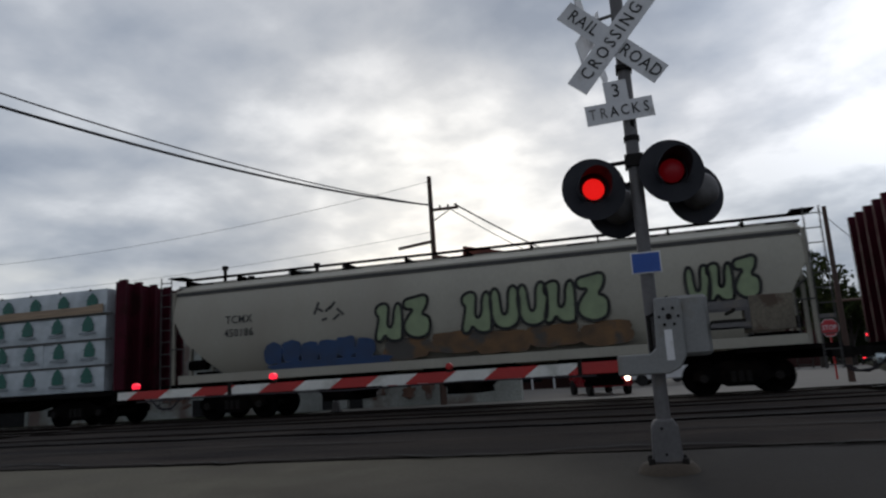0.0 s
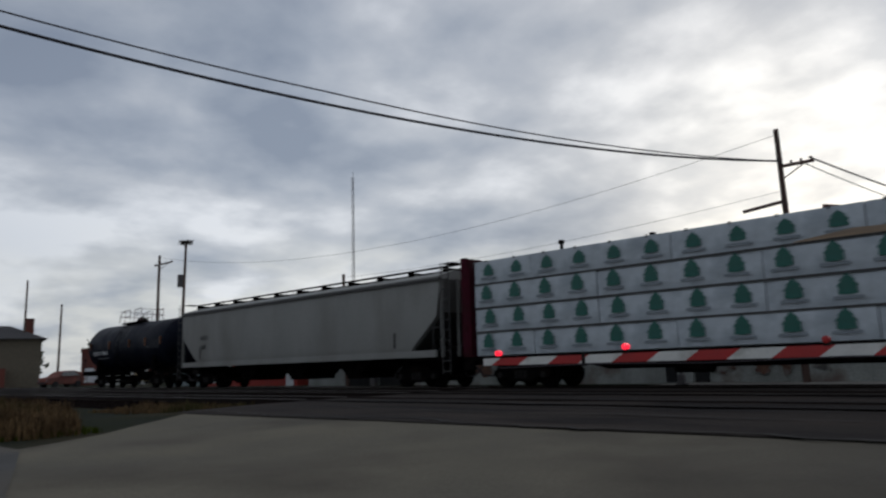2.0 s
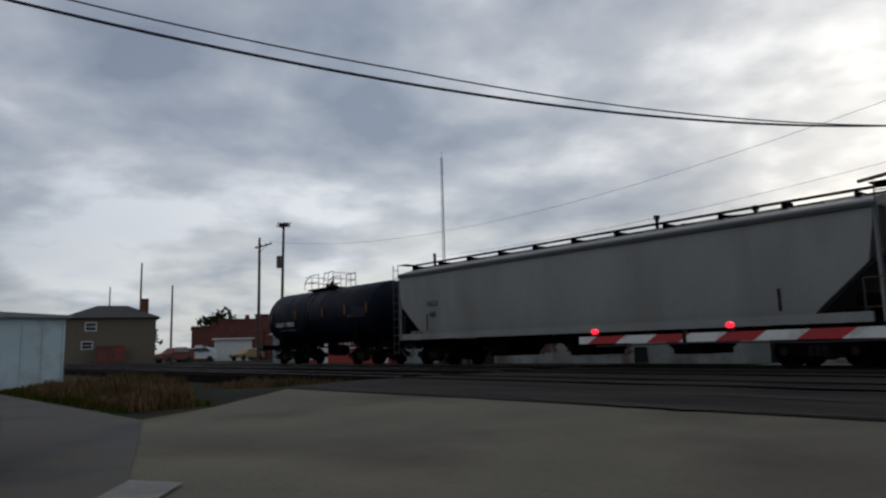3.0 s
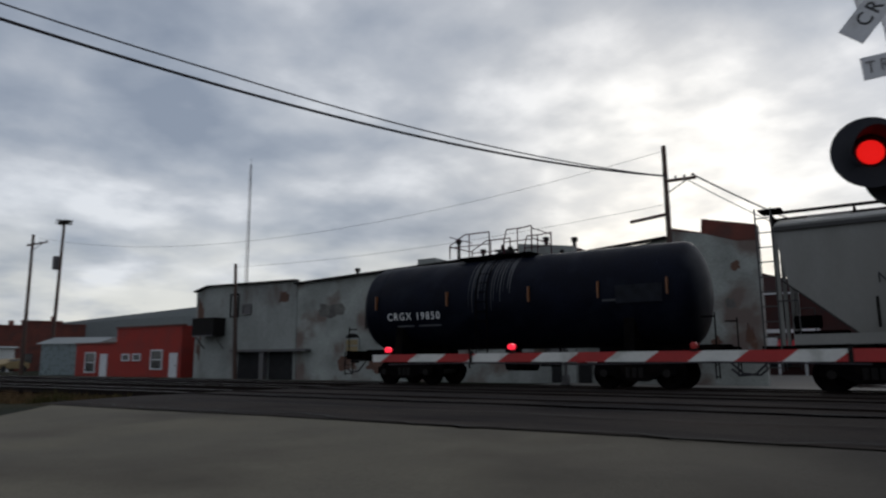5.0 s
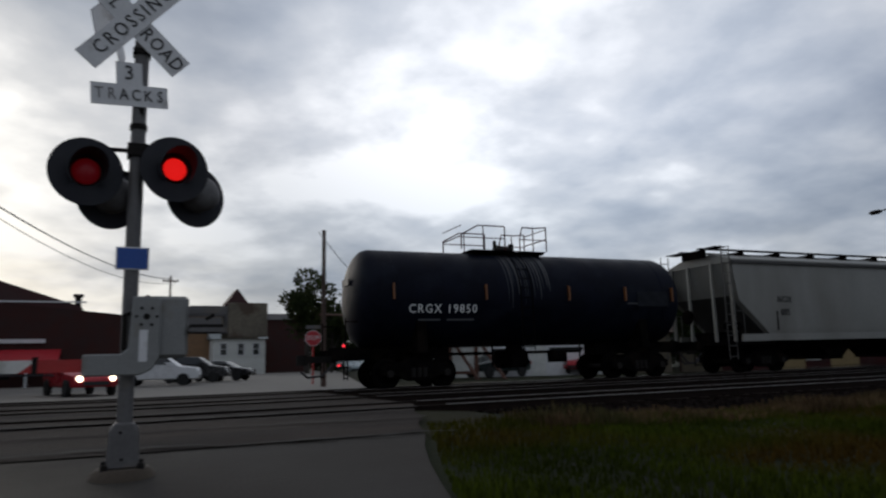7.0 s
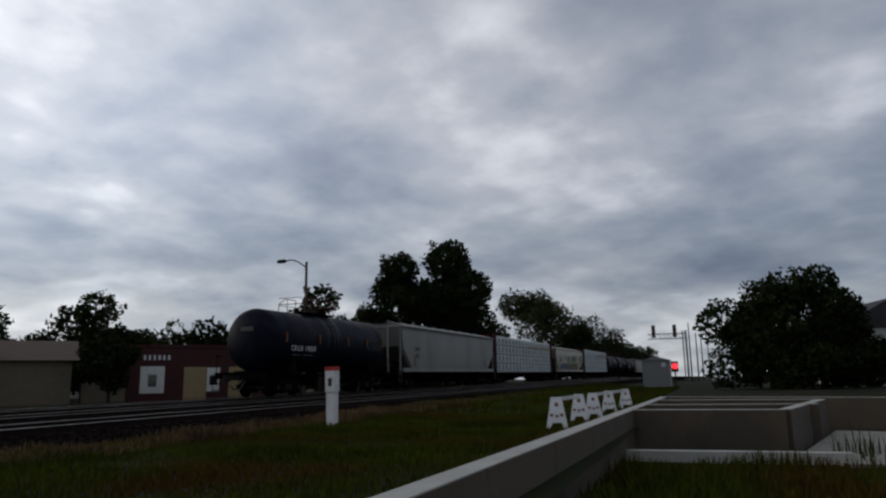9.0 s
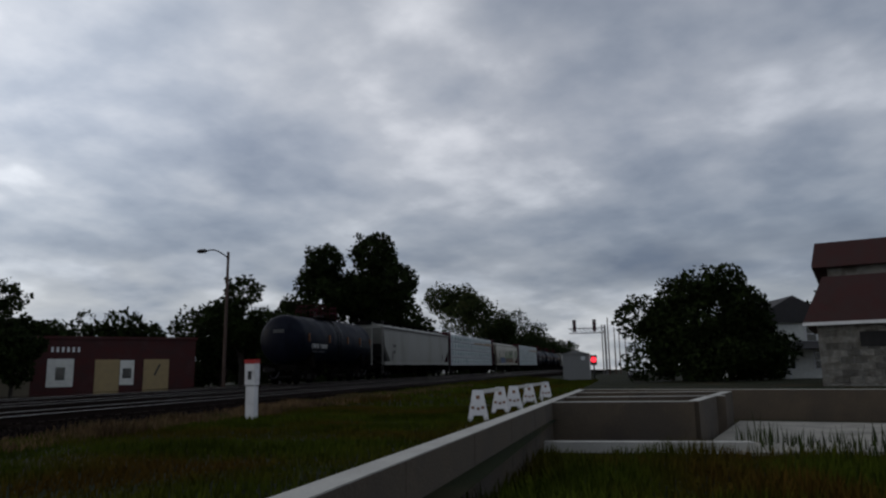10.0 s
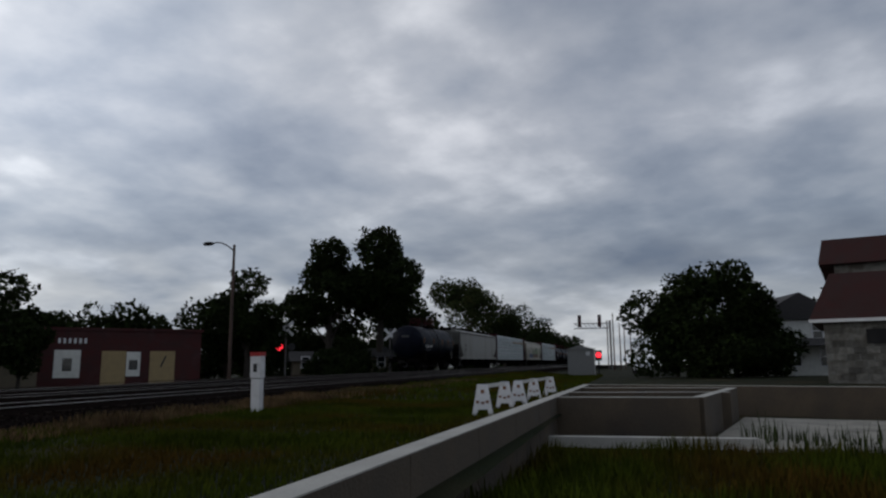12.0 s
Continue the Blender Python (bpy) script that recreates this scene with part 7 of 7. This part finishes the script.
tree(54, 33, 6.4, 4.0, 9, "dark leafy tree behind the storefront", LEAF_DARK, 0.1, 4500, 0.32)
tree(48, 38, 5.6, 4.2, 10, "leafy tree behind the storefront", LEAF_DARK, 0.1, 4500, 0.32)
tree(45, 47, 8.6, 3.8, 11, "leafy tree behind the storefront", LEAF_DARK, 0.1, 4500, 0.34)
tree(38, 52, 8.2, 3.4, 12, "leafy tree behind the storefront", LEAF_DARK, 0.15, 4000, 0.34)
tree(34.5, 56, 6.8, 4.6, 13, "leafy tree behind the storefront", LEAF_DARK, 0.15, 4000, 0.36)
tree(31.7, 31.9, 3.7, 1.7, 14, "small dark tree before the storefront", LEAF_DARK, 0.2, 3600, 0.2)
tree(62, -5.0, 8.2, 4.4, 15, "broad dark tree beside the barn", LEAF_DARK, 0.08, 8000, 0.3)
tree(61, -8.5, 9.2, 4.0, 16, "broad dark tree beside the barn", LEAF_DARK, 0.08, 8000, 0.3)
tree(64, -4.2, 6.5, 2.6, 17, "broad dark tree by the road", LEAF_DARK, 0.06, 5000, 0.28)
tree(58.5, -6.8, 3.6, 3.4, 31, "low dark shrubs under the broad tree", LEAF_DARK, 0.02, 4500, 0.26, name="shrub")
tree(58, 25.2, 2.2, 2.2, 32, "low dark shrubs before a cottage", LEAF_DARK, 0.02, 3500, 0.26, name="shrub")
tree(60, -10.5, 2.8, 2.4, 33, "low dark shrubs before the farmhouse", LEAF_DARK, 0.02, 3000, 0.26, name="shrub")
tree(29.5, 104, 5.6, 4.2, 34, "dark trees closing the far street", LEAF_DARK, 0.03, 3000, 0.4)
tree(35.5, 103, 6.2, 4.4, 35, "dark trees closing the far street", LEAF_DARK, 0.03, 3000, 0.4)
tree(66, 26.6, 3.6, 3.0, 36, "low dark shrubs beside the tracks", LEAF_DARK, 0.02, 3500, 0.28, name="shrub")
tree(73, 23.5, 3.2, 3.0, 37, "low dark shrubs beside the tracks", LEAF_DARK, 0.02, 3500, 0.28, name="shrub")
tree(66, -11.5, 6.6, 3.4, 18, "broad dark tree by the house", LEAF_DARK, 0.06, 5000, 0.28)
tree(110, -30, 11, 6, 19, "dark trees behind the farmhouse", LEAF_DARK, 0.1, 4000, 0.45)
tree(19.5, 80, 12.5, 3.8, 20, "thin leafy tree beside the far street", LEAF, 0.35, 2600, 0.36)
tree(23.5, 84, 9.0, 3.4, 21, "thin leafy tree beside the far street", LEAF, 0.25, 2600, 0.36)
tree(33, 130, 10, 6, 22, "dark tree at the end of the far street", LEAF_DARK, 0.1, 3000, 0.5)
tree(44, 125, 9, 6, 23, "dark tree at the end of the far street", LEAF_DARK, 0.1, 3000, 0.5)
tree(80, 41, 7.5, 5.0, 120, "dark trees filling the gap behind the tracks", LEAF_DARK, 0.03, 3600, 0.36)
tree(74, 36, 5.6, 4.0, 121, "dark trees filling the gap behind the tracks", LEAF_DARK, 0.03, 3600, 0.32)
tree(92, 37, 7.0, 5.0, 122, "dark trees filling the gap behind the tracks", LEAF_DARK, 0.03, 3600, 0.36)
tree(25.5, 52, 6.4, 2.6, 24, "dark leafy tree behind the garage", LEAF_DARK, 0.15, 3000, 0.28)
tree(28.5, 50.5, 7.4, 2.6, 25, "green tree behind the white building", LEAF, 0.15, 3600, 0.28)
tree(-33.5, 4.0, 4.0, 1.8, 26, "leafy tree behind the steel shed", LEAF_DARK, 0.3, 2600, 0.2)
for k in range(16):
    a = k / 15
    tree(43 + 70 * a, 44 - 17 * a + 3 * math.sin(k * 2.4), 3.9 + (k * 31 % 4) * 0.5, 3.2, 80 + k, "low dark trees behind the tracks", LEAF_DARK, 0.05, 2600, 0.34)
for k in range(5):
    tree(30 + 5 * k, 62 - 3 * k, 5.0 + (k * 13 % 3) * 0.9, 4.0, 110 + k, "dark trees behind the storefront", LEAF_DARK, 0.05, 2600, 0.34)
for k in range(9):
    tree(215 + 12 * k, 33 - 1.2 * k, 9 + (k * 37 % 5), 7, 40 + k, "dark trees at the far end of the tracks", LEAF_DARK, 0.05, 1800, 0.8)
for k in range(10):
    tree(-140 - 9 * (k % 3), 20 + 14 * k, 6 + (k * 29 % 4), 6, 60 + k, "far dark trees behind the town", LEAF_DARK, 0.05, 1200, 0.8)


# ---- what moves ----
def motions():
    times = [k * 0.5 for k in range(25)]
    for c, off in CARS:
        walk(c, [(t, on_line(rear_x(t) + off, 18.0)) for t in times])
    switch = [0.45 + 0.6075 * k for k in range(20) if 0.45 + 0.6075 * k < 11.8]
    # the lenses always glow; the added screens turn to imitate the flashing
    for screen, beat in ADDED_SCREENS:
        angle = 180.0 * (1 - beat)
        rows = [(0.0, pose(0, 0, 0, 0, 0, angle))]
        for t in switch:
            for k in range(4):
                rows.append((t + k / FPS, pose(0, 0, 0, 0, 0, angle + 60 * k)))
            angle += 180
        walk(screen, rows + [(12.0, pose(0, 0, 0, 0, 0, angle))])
    for w in ROLLING:
        b = w.matrix_basis.translation.copy()
        walk(w, [(f / FPS, pose(b.x, b.y, b.z, 0, math.degrees((rear_x(f / FPS) - rear_x(0)) / WHEEL_R), 0)) for f in range(361)])


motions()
